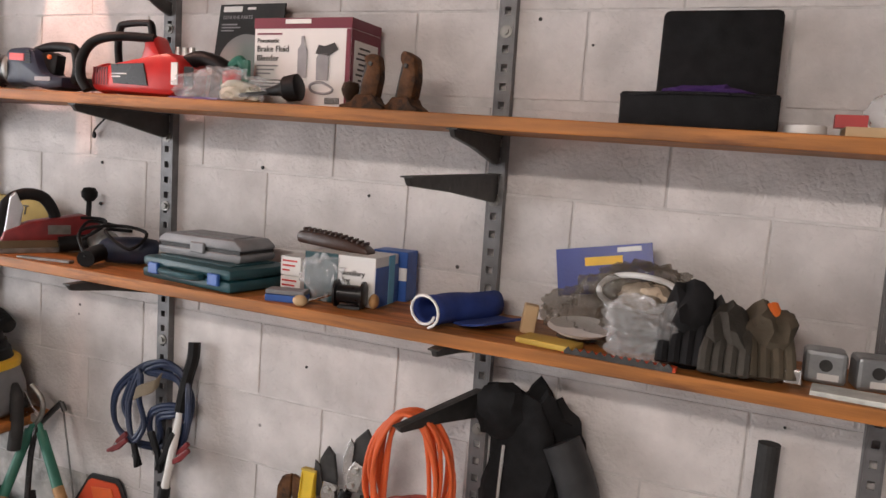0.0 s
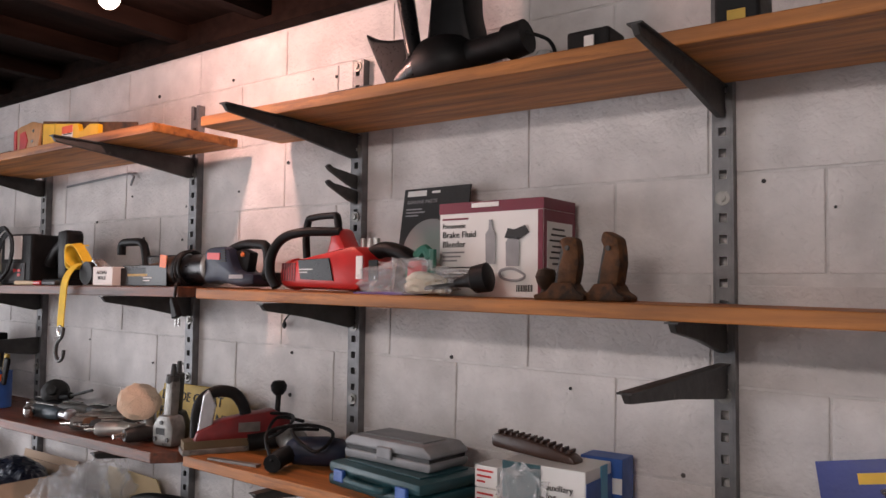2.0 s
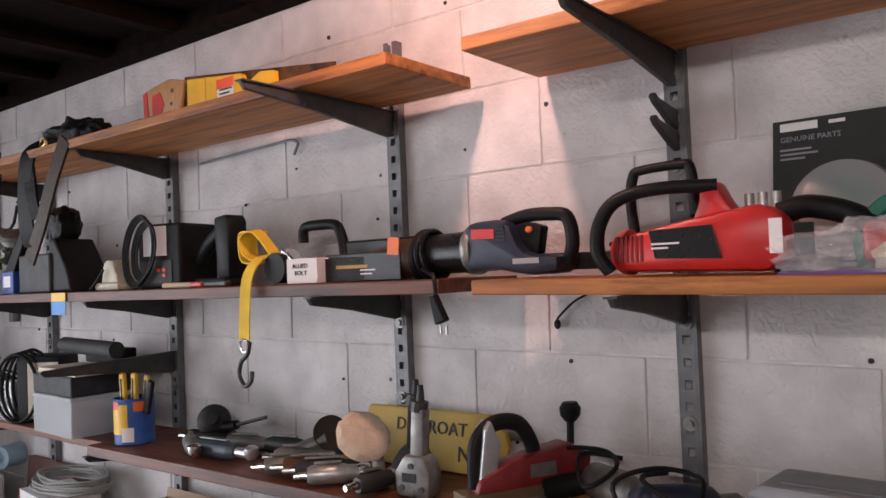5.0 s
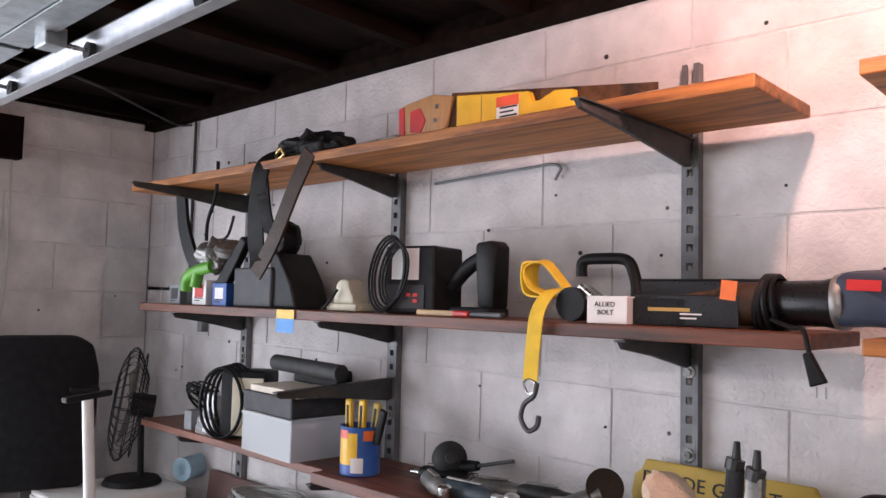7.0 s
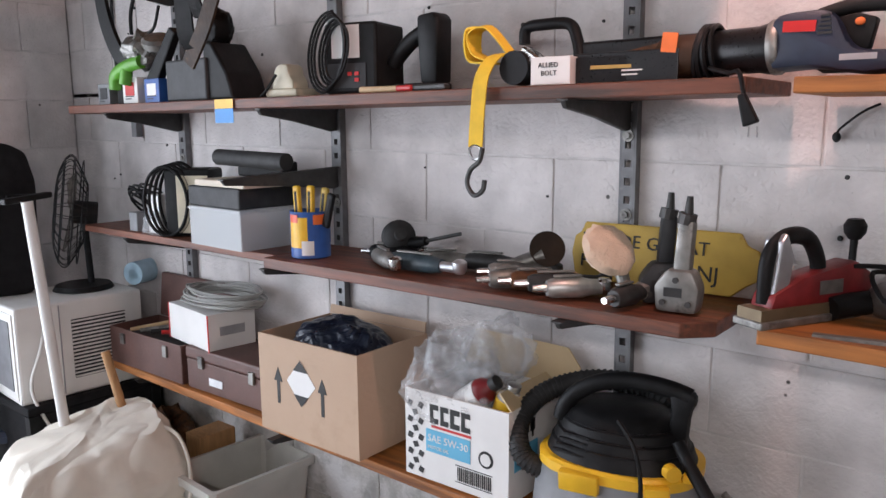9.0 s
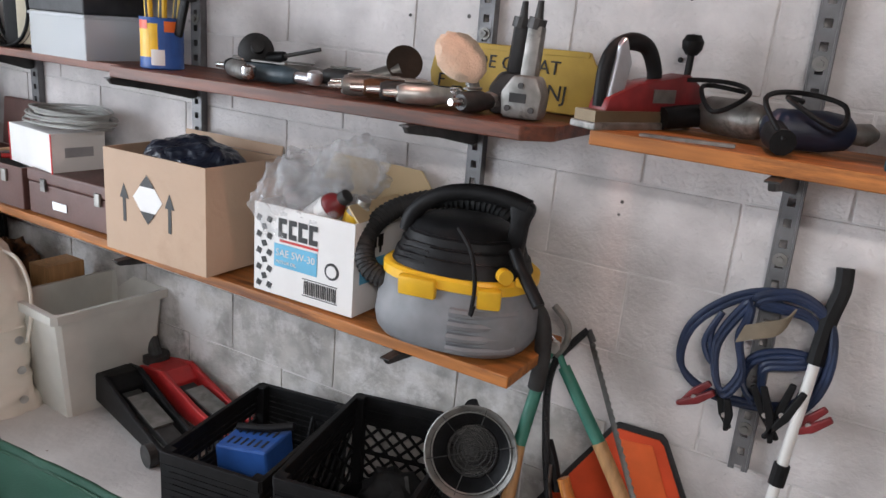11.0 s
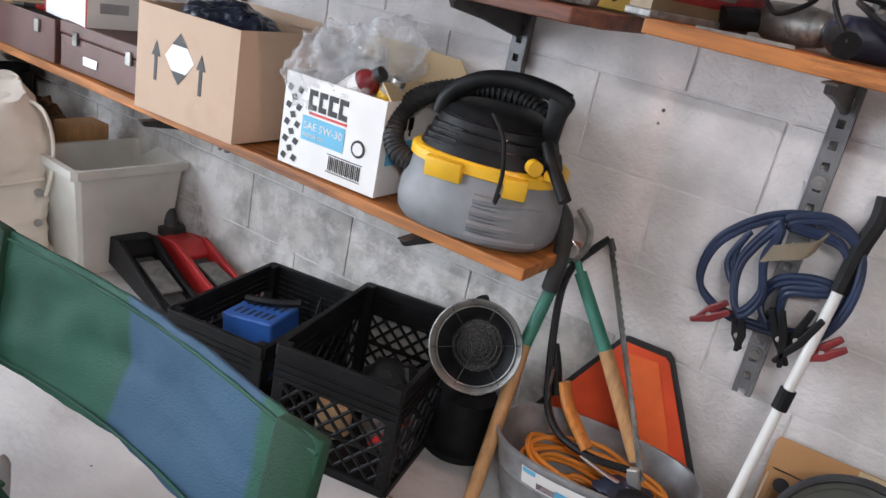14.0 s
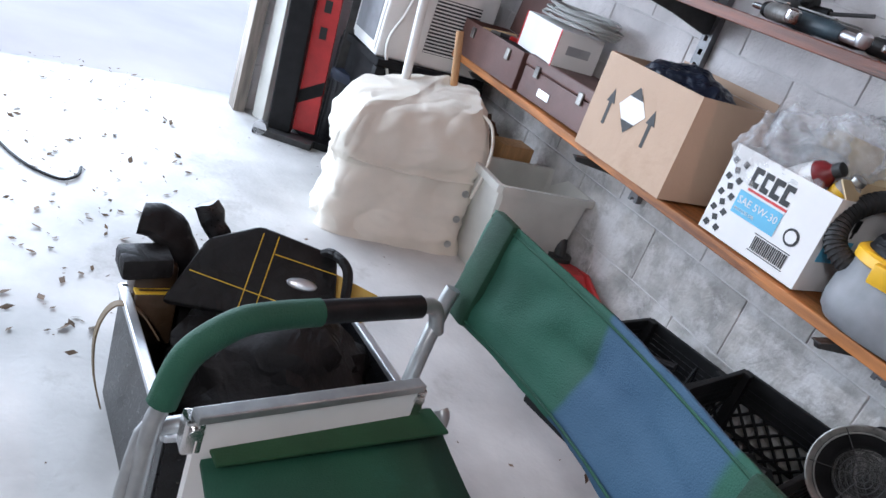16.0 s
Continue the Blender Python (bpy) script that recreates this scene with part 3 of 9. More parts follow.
for key, z, length in (("e", 1.958, 0.46), ("d", 1.958, 0.30), ("c", 1.958, 0.46), ("e", 1.516, 0.29), ("d", 1.516, 0.29), ("c", 1.516, 0.30),
                       ("e", 1.084, 0.25), ("d", 1.073, 0.30), ("c", 1.071, 0.31), ("d", 0.568, 0.30), ("c", 0.564, 0.33), ("e", 0.572, 0.25),
                       ("a", 1.955, 0.44), ("b", 1.945, 0.44), ("f", 1.937, 0.44), ("a", 1.508, 0.32), ("b", 1.494, 0.29), ("f", 1.480, 0.29),
                       ("a", 1.076, 0.33), ("b", 1.059, 0.31), ("f", 1.044, 0.29)):
    bracket(STANDARD_X[key], z, length)
# brackets that carry no board
bracket(STANDARD_X["b"], 1.408, 0.48, 1)
bracket(STANDARD_X["b"], 0.90, 0.27, 8, yaw=-22)
bracket(STANDARD_X["d"], 1.345, 0.42, 2)
for z in (1.838, 1.798):
    prong = prism(B(), [(0, 0.008), (0, -0.030), (0.035, -0.020), (0.102, 0.008), (0.114, 0.018), (0.106, 0.025), (0.09, 0.018)], 0.012, pose(0, 0, 0, 0, 0, -90), 0.002)
    solid("tool_prong", prong, DARKSTEEL, "short dark steel prong hooked into an upright", "hook", pose(STANDARD_X["a"], -0.024, z), "upright prongs")


# ---- garage door, west wall ----
def garage_door():
    th = thing("garage_door", "raised white steel sectional garage door on overhead tracks", "garage door", pose(0, 0, 2.17))
    for i in range(3):
        pb = B()
        box(pb, 0.52, 3.0, 0.03, -2.1 + i * 0.535, -2.48, 0.02, bevel=0.006)
        p = part("panel", pb, GALV, th)
        for j in range(4):
            f = box(B(), 0.3, 0.55, 0.008, -2.1 + i * 0.535, -1.4 - j * 0.72, 0.011, bevel=0.003)
            part("recessed_field", f, DARKGREY if i == 1 else ALU, p)
        e = B()
        box(e, 0.5, 0.07, 0.004, -2.1 + i * 0.535, -1.02, 0.012)
        part("end_stile", e, GALV, p)
    return th


garage_door()


def door_track(y):
    th = thing("door_track", "galvanised steel overhead door track with rollers", "door track", pose(0, y, 2.14))
    part("rail", box(B(), 2.9, 0.003, 0.055, -0.95, 0, 0), ALU, th)
    part("flange", box(B(), 2.9, 0.03, 0.003, -0.95, -0.015, -0.003), ALU, th)
    part("flange", box(B(), 2.9, 0.03, 0.003, -0.95, -0.015, 0.055), ALU, th)
    for x in (-2.2, -1.67, -1.13, -0.6):
        r = B()
        cyl(r, 0.022, 0.016, 0, 0, 0, pose(x, -0.002, 0.028, 90), seg=18)
        w = part("roller", r, RUBBER, th)
        a = B()
        rod(a, (x, 0, 0.028), (x, -0.11, 0.028), 0.006)
        part("axle", a, CHROME, w)
        h = B()
        box(h, 0.07, 0.05, 0.045, x, -0.10, 0.012, bevel=0.004)
        part("hinge", h, GALV, th)
    s = B()
    box(s, 0.03, 0.03, 0.16, 0.42, 0.0, 0.055)
    part("hanger", s, GALV, th)
    return th


door_track(-0.885)


def wall_conduit():
    th = thing("conduit", "grey electrical conduit and outlet box on the block wall", "conduit", pose(XW, -0.68, 0.75))
    c = B()
    tube(c, [(0.012, 0, 1.5), (0.012, 0, 0.9), (0.012, 0.0, 0.62)], 0.008)
    tube(c, [(0.012, 0.08, 1.42), (0.012, 0.085, 0.85), (0.012, 0.05, 0.6)], 0.005)
    part("tubing", c, PALEGREY, th, soft=True)
    b = B()
    box(b, 0.04, 0.11, 0.12, 0.02, 0.02, 0.52, bevel=0.006)
    o = part("outlet_box", b, GREY, th)
    for y in (-0.005, 0.045):
        for z in (0.545, 0.595):
            f = B()
            cyl(f, 0.016, 0.004, 0, 0, 0, pose(0.041, y, z, 0, 90, 0), seg=14)
            part("socket_face", f, INK, o)
    s = B()
    box(s, 0.05, 0.05, 0.06, 0.025, -0.045, 0.26, bevel=0.006)
    part("plug", s, BLACK, th)
    w = B()
    tube(w, [(0.02, -0.02, 0.5), (0.04, -0.06, 0.4), (0.03, -0.045, 0.3), (0.05, -0.06, 0.1), (0.09, 0.0, -0.05), (0.1, 0.06, -0.02)], 0.005)
    part("cord", w, BLACK, th, soft=True)
    return th


wall_conduit()

cable = B()
tube(cable, [(-1.9, -0.9, 2.33), (-2.0, -0.55, 2.325), (-2.2, -0.25, 2.318), (-2.33, -0.04, 2.31), (-2.25, -0.012, 2.30)], 0.005)
tube(cable, [(-2.21, -0.012, 2.31), (-2.215, -0.01, 2.0), (-2.21, -0.011, 1.7), (-2.19, -0.012, 1.58)], 0.006)
solid("ceiling_cable", cable, DARKGREY, "thin grey cable stapled along roof and wall", "cable", soft=True)
wb = B()
box(wb, 0.035, 0.03, 0.075, 0, 0, 0, bevel=0.004)
solid("wall_outlet", wb, GREY, "small grey outlet box under a shelf", "outlet", pose(-2.08, -0.016, 1.43))

shop = thing("shop_light", "white strip light hung under the roof boards", "lamp", pose(*SHOP))
part("housing", box(B(), 1.22, 0.14, 0.05, 0, 0, 0.02, bevel=0.006), WHITE, shop)
part("tube", rod(B(), (-0.58, 0.04, 0.012), (0.58, 0.04, 0.012), 0.010), WHITE, shop)
lightfix = thing("ceiling_light", "bare light bulb in a white porcelain socket", "lamp", pose(BULB[0], BULB[1], BULB[2]))
lb = B()
lathe(lb, [(0.055, 0.09), (0.05, 0.07), (0.025, 0.055), (0.02, 0.035)], seg=20)
part("socket", lb, WHITE, lightfix, soft=True)
glass = part("bulb", ball(B(), 0.026, 0, 0, 0.0, 1, 1, 1.15), BULBGLOW, lightfix, soft=True)
glass.visible_shadow = False


# ---- things on the low shelf ----
def carton():
    th = thing("cardboard_box", "open brown cardboard carton with a dark plastic bag inside", "box", pose(-0.777, -0.19, 0.606))
    w, d, h, t = 0.395, 0.275, 0.283, 0.005
    for name, args in (("front", (w, t, h, 0, -d / 2, 0)), ("back", (w, t, h, 0, d / 2, 0)), ("side", (t, d - t, h, -w / 2 + t / 2, 0, 0)), ("side", (t, d - t, h, w / 2 - t / 2, 0, 0)), ("bottom", (w - 2 * t, d - t, t, 0, 0, 0))):
        bm = box(B(), *args)
        part(name, bm, CARD, th)
    fl = B()
    box(fl, w - 0.01, 0.004, 0.028, 0, 0, 0, pose(0, d / 2 + 0.0, h + 0.002, -10))
    part("flap", fl, CARD, th)
    s = B()
    prism(s, [(-0.058, 0), (0, 0.066), (0.058, 0), (0, -0.066)], 0.001, pose(-0.02, -d / 2 - 0.0032, 0.165))
    dm = part("diamond_label", s, PAPER, th, "white diamond hazard label with black corners")
    for zz in (1, -1):
        s = B()
        prism(s, [(-0.030, 0.034 * zz), (0, 0.066 * zz), (0.030, 0.034 * zz)], 0.0006, pose(-0.02, -d / 2 - 0.0045, 0.165))
        part("black_corner", s, INK, dm)
    for x in (-0.115, 0.065):
        s = B()
        prism(s, [(-0.006, -0.06), (0.006, -0.06), (0.006, 0.005), (0.018, 0.005), (0, 0.045), (-0.018, 0.005), (-0.006, 0.005)], 0.001, pose(x, -d / 2 - 0.0032, 0.15))
        part("arrow_print", s, INK, th)
    return th


carton()
bagb = lump(B(), 0.165, 0.108, 0.095, 0, 0, 0.205, 0.16, 1.6, 4.0, 5)
solid("plastic_bag", bagb, DARKBAG, "crumpled dark blue plastic bag in a carton", "bag", pose(-0.777, -0.19, 0.63), soft=True)


def oil_box():
    th = thing("oil_box", "white motor oil case with blue band and black print", "box", pose(-0.30, -0.165, 0.60))
    w, d, h, t = 0.31, 0.24, 0.225, 0.005
    for name, args in (("front", (w, t, h, 0, -d / 2, 0)), ("back", (w, t, h, 0, d / 2, 0)), ("side", (t, d - t, h, -w / 2 + t / 2, 0, 0)), ("side", (t, d - t, h, w / 2 - t / 2, 0, 0)), ("bottom", (w - 2 * t, d - t, t, 0, 0, 0))):
        part(name, box(B(), *args), PAPER, th)
    y = -d / 2 - 0.0035
    s = B()
    box(s, 0.135, 0.001, 0.058, -0.02, y, 0.075)
    bl_ = part("blue_band", s, CYAN, th)
    text("lettering", "SAE 5W-30", 0.026, PAPER, bl_, facing(-0.082, y - 0.0008, 0.103))
    text("lettering", "MOTOR OIL", 0.012, PAPER, bl_, facing(-0.082, y - 0.0008, 0.084))
    for i, (x0, ww) in enumerate(((-0.062, 0.026), (-0.030, 0.024), (0.002, 0.028), (0.034, 0.026))):
        s = B()
        prism(s, [(x0 - ww / 2, 0.150), (x0 + ww / 2, 0.150), (x0 + ww / 2, 0.163), (x0 - ww * 0.1, 0.163), (x0 - ww * 0.1, 0.185), (x0 + ww / 2, 0.185), (x0 + ww / 2, 0.198), (x0 - ww / 2, 0.198)], 0.001, pose(0, y, 0))
        part("bold_print", s, INK, th)
    s = B()
    box(s, 0.12, 0.001, 0.006, -0.01, y, 0.139)
    part("red_line", s, REDPL, th)
    chk = B()
    for r in range(9):
        for c in range(3):
            if (r + c) % 2 == 0:
                prism(chk, [(-0.011, 0), (0, 0.010), (0.011, 0), (0, -0.010)], 0.001, pose(-0.138 + c * 0.017, y, 0.02 + r * 0.021, 0, 24 if c % 2 else -24))
    part("check_print", chk, INK, th)
    s = B()
    lathe(s, [(0.021, 0), (0.021, 0.001)], pose(0.092, y + 0.0008, 0.098, 90), seg=28)
    e = part("round_emblem", s, INK, th)
    s = B()
    lathe(s, [(0.015, 0), (0.015, 0.001)], pose(0.092, y - 0.0006, 0.098, 90), seg=24)
    part("emblem_ring", s, PAPER, e)
    s = B()
    for i in range(18):
        box(s, 0.0032 if i % 3 else 0.0018, 0.001, 0.034, 0.01 + i * 0.0056, y, 0.024)
    box(s, 0.108, 0.001, 0.002, 0.057, y, 0.061)
    box(s, 0.108, 0.001, 0.002, 0.057, y, 0.019)
    tagged(part("bar_code", s, INK, th), kind="stuff")
    x = w / 2 + 0.0012
    s = B()
    box(s, 0.001, 0.10, 0.055, x, -0.05, 0.075)
    part("blue_band", s, CYAN, th)
    s = B()
    for k in range(4):
        box(s, 0.001, 0.02, 0.03, x, -0.10 + k * 0.026, 0.155)
        box(s, 0.001, 0.008, 0.04, x, -0.10 + k * 0.026, 0.14)
    part("bold_print", s, INK, th)
    fl = B()
    prism(fl, [(-0.15, 0), (0.155, 0), (0.20, 0.05), (0.16, 0.095), (0.01, 0.10), (-0.12, 0.10)], 0.004, pose(0.0, d / 2, h, -10))
    part("flap", fl, CARDIN, th)
    fl = B()
    prism(fl, [(-0.11, 0), (0.11, 0), (0.10, 0.05), (-0.10, 0.05)], 0.004, pose(w / 2 - 0.002, 0, h, 0, 0, 90) @ pose(0, 0, 0, -50))
    part("flap", fl, CARDIN, th)
    return th


oil_box()
for i, (x, y, z, sx, sz) in enumerate(((-0.40, -0.225, 0.83, 0.075, 0.085), (-0.385, -0.15, 0.875, 0.085, 0.075), (-0.29, -0.13, 0.905, 0.085, 0.08), (-0.32, -0.20, 0.82, 0.09, 0.06))):
    solid("clear_bag", lump(B(), sx, 0.085, sz, 0, 0, 0, 0.42, 1.9, 3.0 + i, 5, False), BAG, "crumpled clear plastic bag in an oil case", "bag", pose(x, y, z), "clear bags", soft=True)


def bottle(label, x, y, z, m_body, m_cap, m_label, r, h, rx=0, ry=0):
    th = thing("bottle", label, "bottle", pose(x, y, z, rx, ry))
    part("body", lathe(B(), [(r * 0.8, 0), (r, 0.01), (r, h * 0.62), (r * 0.9, h * 0.75), (r * 0.42, h * 0.9), (r * 0.42, h * 0.95)], seg=20), m_body, th, soft=True)
    part("cap", lathe(B(), [(r * 0.5, h * 0.93), (r * 0.5, h * 1.08), (r * 0.4, h * 1.1)], seg=16), m_cap, th, soft=True)
    part("label", lathe(B(), [(r + 0.001, h * 0.06), (r + 0.001, h * 0.63)], seg=20), m_label, th, soft=True)
    return th


bottle("dark red bottle with a white label in an oil case", -0.318, -0.235, 0.79, DARKRED, RUBBER, PAPER, 0.034, 0.125, 0, 52)
bottle("small glass jar with a yellow label in an oil case", -0.205, -0.215, 0.78, BIN, ZINC, YELLOW, 0.034, 0.085, 0, 18)


def shop_vac():
    th = thing("shop_vacuum", "small grey and black wet-dry vacuum with yellow trim", "vacuum cleaner", pose(0.08, -0.185, 0.594, 0, 0, 8))

    def shell(profile, power, n_=48, sy=0.78):
        """Stacked rounded-square rings: (half width, height)."""
        bm = B()
        rings = []
        for r, z in profile:
            ring = []
            for i in range(n_):
                a = 2 * math.pi * i / n_
                ca, sa = math.cos(a), math.sin(a)
                k = (abs(ca) ** power + abs(sa) ** power) ** (-1 / power)
                ring.append(bm.verts.new((r * k * ca, r * k * sa * sy, z)))
            rings.append(ring)
        for a, b in zip(rings, rings[1:]):
            for i in range(n_):
                bm.faces.new((a[i], a[(i + 1) % n_], b[(i + 1) % n_], b[i]))
        bm.faces.new(rings[0][::-1])
        bm.faces.new(rings[-1])
        return bm

    tank = shell([(0.150, 0), (0.170, 0.006), (0.182, 0.022), (0.187, 0.05), (0.185, 0.085), (0.176, 0.115), (0.168, 0.14), (0.166, 0.150)], 2.7)
    for v in tank.verts:
        # moulded scoop low on the front
        d = ((v.co.x + 0.10) / 0.07) ** 2 + ((v.co.z - 0.105) / 0.035) ** 2
        if v.co.y < 0:
            v.co.y += 0.016 * math.exp(-d)
    part("tank", tank, GREY, th, soft=True)
    for k in range(4):
        r = B()
        z = 0.026 + k * 0.026
        tube(r, [(0.035 + 0.021 * i, -0.149 + 0.0019 * i * i + 0.0035 * max(0, k - 1), z) for i in range(7)], 0.0105, 8, 3)
        part("tank_rib", r, GREY, th, soft=True)
    band = shell([(0.166, 0.142), (0.174, 0.146), (0.174, 0.166), (0.166, 0.172)], 2.6)
    part("yellow_band", band, YELLOW, th, soft=True)
    for x, y, w_, rz in ((-0.045, -0.134, 0.085, 2), (0.112, -0.124, 0.05, 20)):
        la = B()
        box(la, w_, 0.022, 0.044, 0, 0, 0, pose(x, y, 0.122, 8, 0, rz), bevel=0.005)
        part("latch", la, YELLOW, th, soft=True)
    head = shell([(0.162, 0.170), (0.158, 0.178), (0.152, 0.198), (0.146, 0.202), (0.140, 0.222), (0.134, 0.225), (0.128, 0.243), (0.122, 0.246), (0.112, 0.262), (0.085, 0.276), (0.03, 0.282)], 2.2)
    hd = part("motor_head", head, BLACK, th, soft=True)
    for k in range(4):
        g = B()
        box(g, 0.075 - 0.004 * k, 0.008, 0.005, -0.062 + 0.004 * k, -0.1195 + 0.0045 * k, 0.187 + k * 0.012, pose(0, 0, 0, 0, 0, -9))
        part("vent_slot", g, SHEEN, hd)
    for z, r in ((0.203, 0.1465), (0.226, 0.1345), (0.247, 0.1225)):
        g = B()
        tube(g, [(r * 1.005 * math.cos(a), r * 0.79 * math.sin(a), z) for a in [radians(-150 + 15 * i) for i in range(10)]], 0.0022, 6, 3)
        part("moulded_step", g, SHEEN, hd)
    hn = B()
    tube(hn, [(-0.125, -0.035, 0.235), (-0.115, -0.035, 0.268), (-0.085, -0.03, 0.302), (-0.035, -0.025, 0.328), (0.03, -0.02, 0.338), (0.10, -0.02, 0.334), (0.148, -0.02, 0.322)], 0.0185, 12)
    part("handle", hn, BLACK, th, soft=True)
    po = B()
    prism(po, [(0.105, 0.335), (0.158, 0.334), (0.163, 0.315), (0.150, 0.290), (0.143, 0.20), (0.100, 0.20), (0.112, 0.29)], 0.034, pose(0, -0.02, 0), 0.010)
    part("handle_post", po, BLACK, th, soft=True)
    kb = B()
    cyl(kb, 0.016, 0.022, 0, 0, 0, pose(0.128, -0.098, 0.192, 90, 0, 40), seg=20)
    part("knob", kb, YELLOW, th, soft=True)
    tb = B()
    box(tb, 0.03, 0.02, 0.022, 0.168, -0.085, 0.168, pose(0, 0, 0, 0, 0, 0), bevel=0.006)
    part("wand_clip", tb, YELLOW, th, soft=True)
    ho = B()
    path = [(-0.15, -0.055, 0.11), (-0.205, -0.06, 0.135), (-0.232, -0.03, 0.19), (-0.215, 0.03, 0.24), (-0.16, 0.08, 0.27), (-0.08, 0.11, 0.285), (0.02, 0.115, 0.28), (0.10, 0.09, 0.25)]
    tube(ho, path, 0.022, 12)
    hose = part("hose", ho, RUBBER, th, soft=True)
    line = smooth_line(path, 7)
    ribs = B()
    for p, q in zip(line, line[1:]):
        p, q = Vector(p), Vector(q)
        d = (q - p).to_track_quat("Z", "Y").to_matrix().to_4x4()
        cyl(ribs, 0.0245, 0.005, 0, 0, 0, Matrix.Translation(p) @ d, seg=14)
    part("hose_ribs", ribs, RUBBER, hose, soft=True)
    wa = B()
    tube(wa, [(0.135, -0.055, 0.235), (0.165, -0.08, 0.20), (0.215, -0.11, 0.145)], 0.014, 10)
    part("nozzle", wa, BLACK, th, soft=True)
    nz_ = B()
    tube(nz_, [(0.17, 0.03, 0.09), (0.195, 0.02, 0.06), (0.205, 0.01, -0.02), (0.20, 0.005, -0.09)], 0.019, 10)
    part("hanging_tube", nz_, RUBBER, th, soft=True)
    co = B()
    tube(co, [(0.02, -0.09, 0.272), (0.065, -0.125, 0.235), (0.085, -0.142, 0.17), (0.083, -0.148, 0.11), (0.088, -0.146, 0.13)], 0.0045)
    part("cord", co, BLACK, th, soft=True)
    return th


shop_vac()


def toolbox(x, w, open_lid):
    th = thing("toolbox", "old brown steel toolbox" + (" with its lid open" if open_lid else " with latches, lid closed"), "toolbox", pose(x, -0.155, 0.604), "brown toolboxes")
    d, h, t = 0.20, 0.135, 0.004
    if open_lid:
        for name, args in (("front", (w, t, h, 0, -d / 2, 0)), ("back", (w, t, h, 0, d / 2, 0)), ("side", (t, d, h, -w / 2, 0, 0)), ("side", (t, d, h, w / 2, 0, 0)), ("bottom", (w, d, t, 0, 0, 0))):
            part(name, box(B(), *args), TOOLBOX, th)
        lid = B()
        box(lid, w, 0.03, 0.17, 0, d / 2 + 0.005, h + 0.01, pose(0, 0, 0, -6), bevel=0.006)
        part("lid", lid, TOOLBOX, th)
        tr = B()
        box(tr, w * 0.9, d * 0.8, 0.02, 0, 0, 0.09)
        part("tray", tr, DARKSTEEL, th)
        for k in range(4):
            rd = B()
            rod(rd, (-w * 0.35 + k * 0.07, -0.06, 0.12 + 0.008 * k), (-w * 0.2 + k * 0.07, 0.06, 0.135), 0.008)
            part("hand_tool", rd, (PALEWOOD, OLDGREY, RUBBER, REDPL)[k], th)
    else:
        part("body", box(B(), w, d, h * 0.75, 0, 0, 0, bevel=0.004), TOOLBOX, th)
        part("lid", box(B(), w + 0.006, d + 0.006, h * 0.3, 0, 0, h * 0.76, bevel=0.008), TOOLBOX, th)
        pl_ = B()
        box(pl_, 0.07, 0.002, 0.025, -0.06, -d / 2 - 0.002, 0.03)
        part("name_plate", pl_, ALU, th)
    for xx in (-w * 0.3, w * 0.3):
        la = B()
        box(la, 0.025, 0.008, 0.04, xx, -d / 2 - 0.006, 0.08, bevel=0.002)
        part("latch", la, OLDGREY, th)
    return th


toolbox(-1.72, 0.46, True)
toolbox(-1.24, 0.44, False)


def wire_box():
    th = thing("white_carton", "small white carton with red edges on a toolbox", "box", pose(-1.46, -0.15, 0.742, 0, 0, -8))
    part("body", box(B(), 0.29, 0.17, 0.125, 0, 0, 0, bevel=0.002), PAPER, th)
    for x in (-0.144, 0.144):
        e = B()
        box(e, 0.006, 0.002, 0.125, x, -0.0862, 0)
        part("red_edge", e, REDPL, th)
    s = B()
    box(s, 0.0015, 0.09, 0.03, 0.1458, 0, 0.05)
    part("grey_print", s, GREYINK, th)
    return th


wire_box()
GREYCABLE = mat("grey_cable", (0.33, 0.33, 0.31), 0.5, vary=0.2)
wire = thing("wire_coil", "loose coil of grey cable on a white carton", "cable", pose(-1.40, -0.14, 0.872))
random.seed(5)
for k in range(13):
    a0, r0 = random.uniform(0, 6), random.uniform(0.09, 0.13)
    pts = [(r0 * 1.45 * math.cos(a0 + i * 0.785) + random.uniform(-0.012, 0.012), r0 * 0.75 * math.sin(a0 + i * 0.785) + random.uniform(-0.01, 0.01), 0.01 + k * 0.0035 + random.uniform(0, 0.012)) for i in range(8)]
    part("loop", tube(B(), pts, 0.0035, 6, 4, True), GREYCABLE, wire, soft=True)


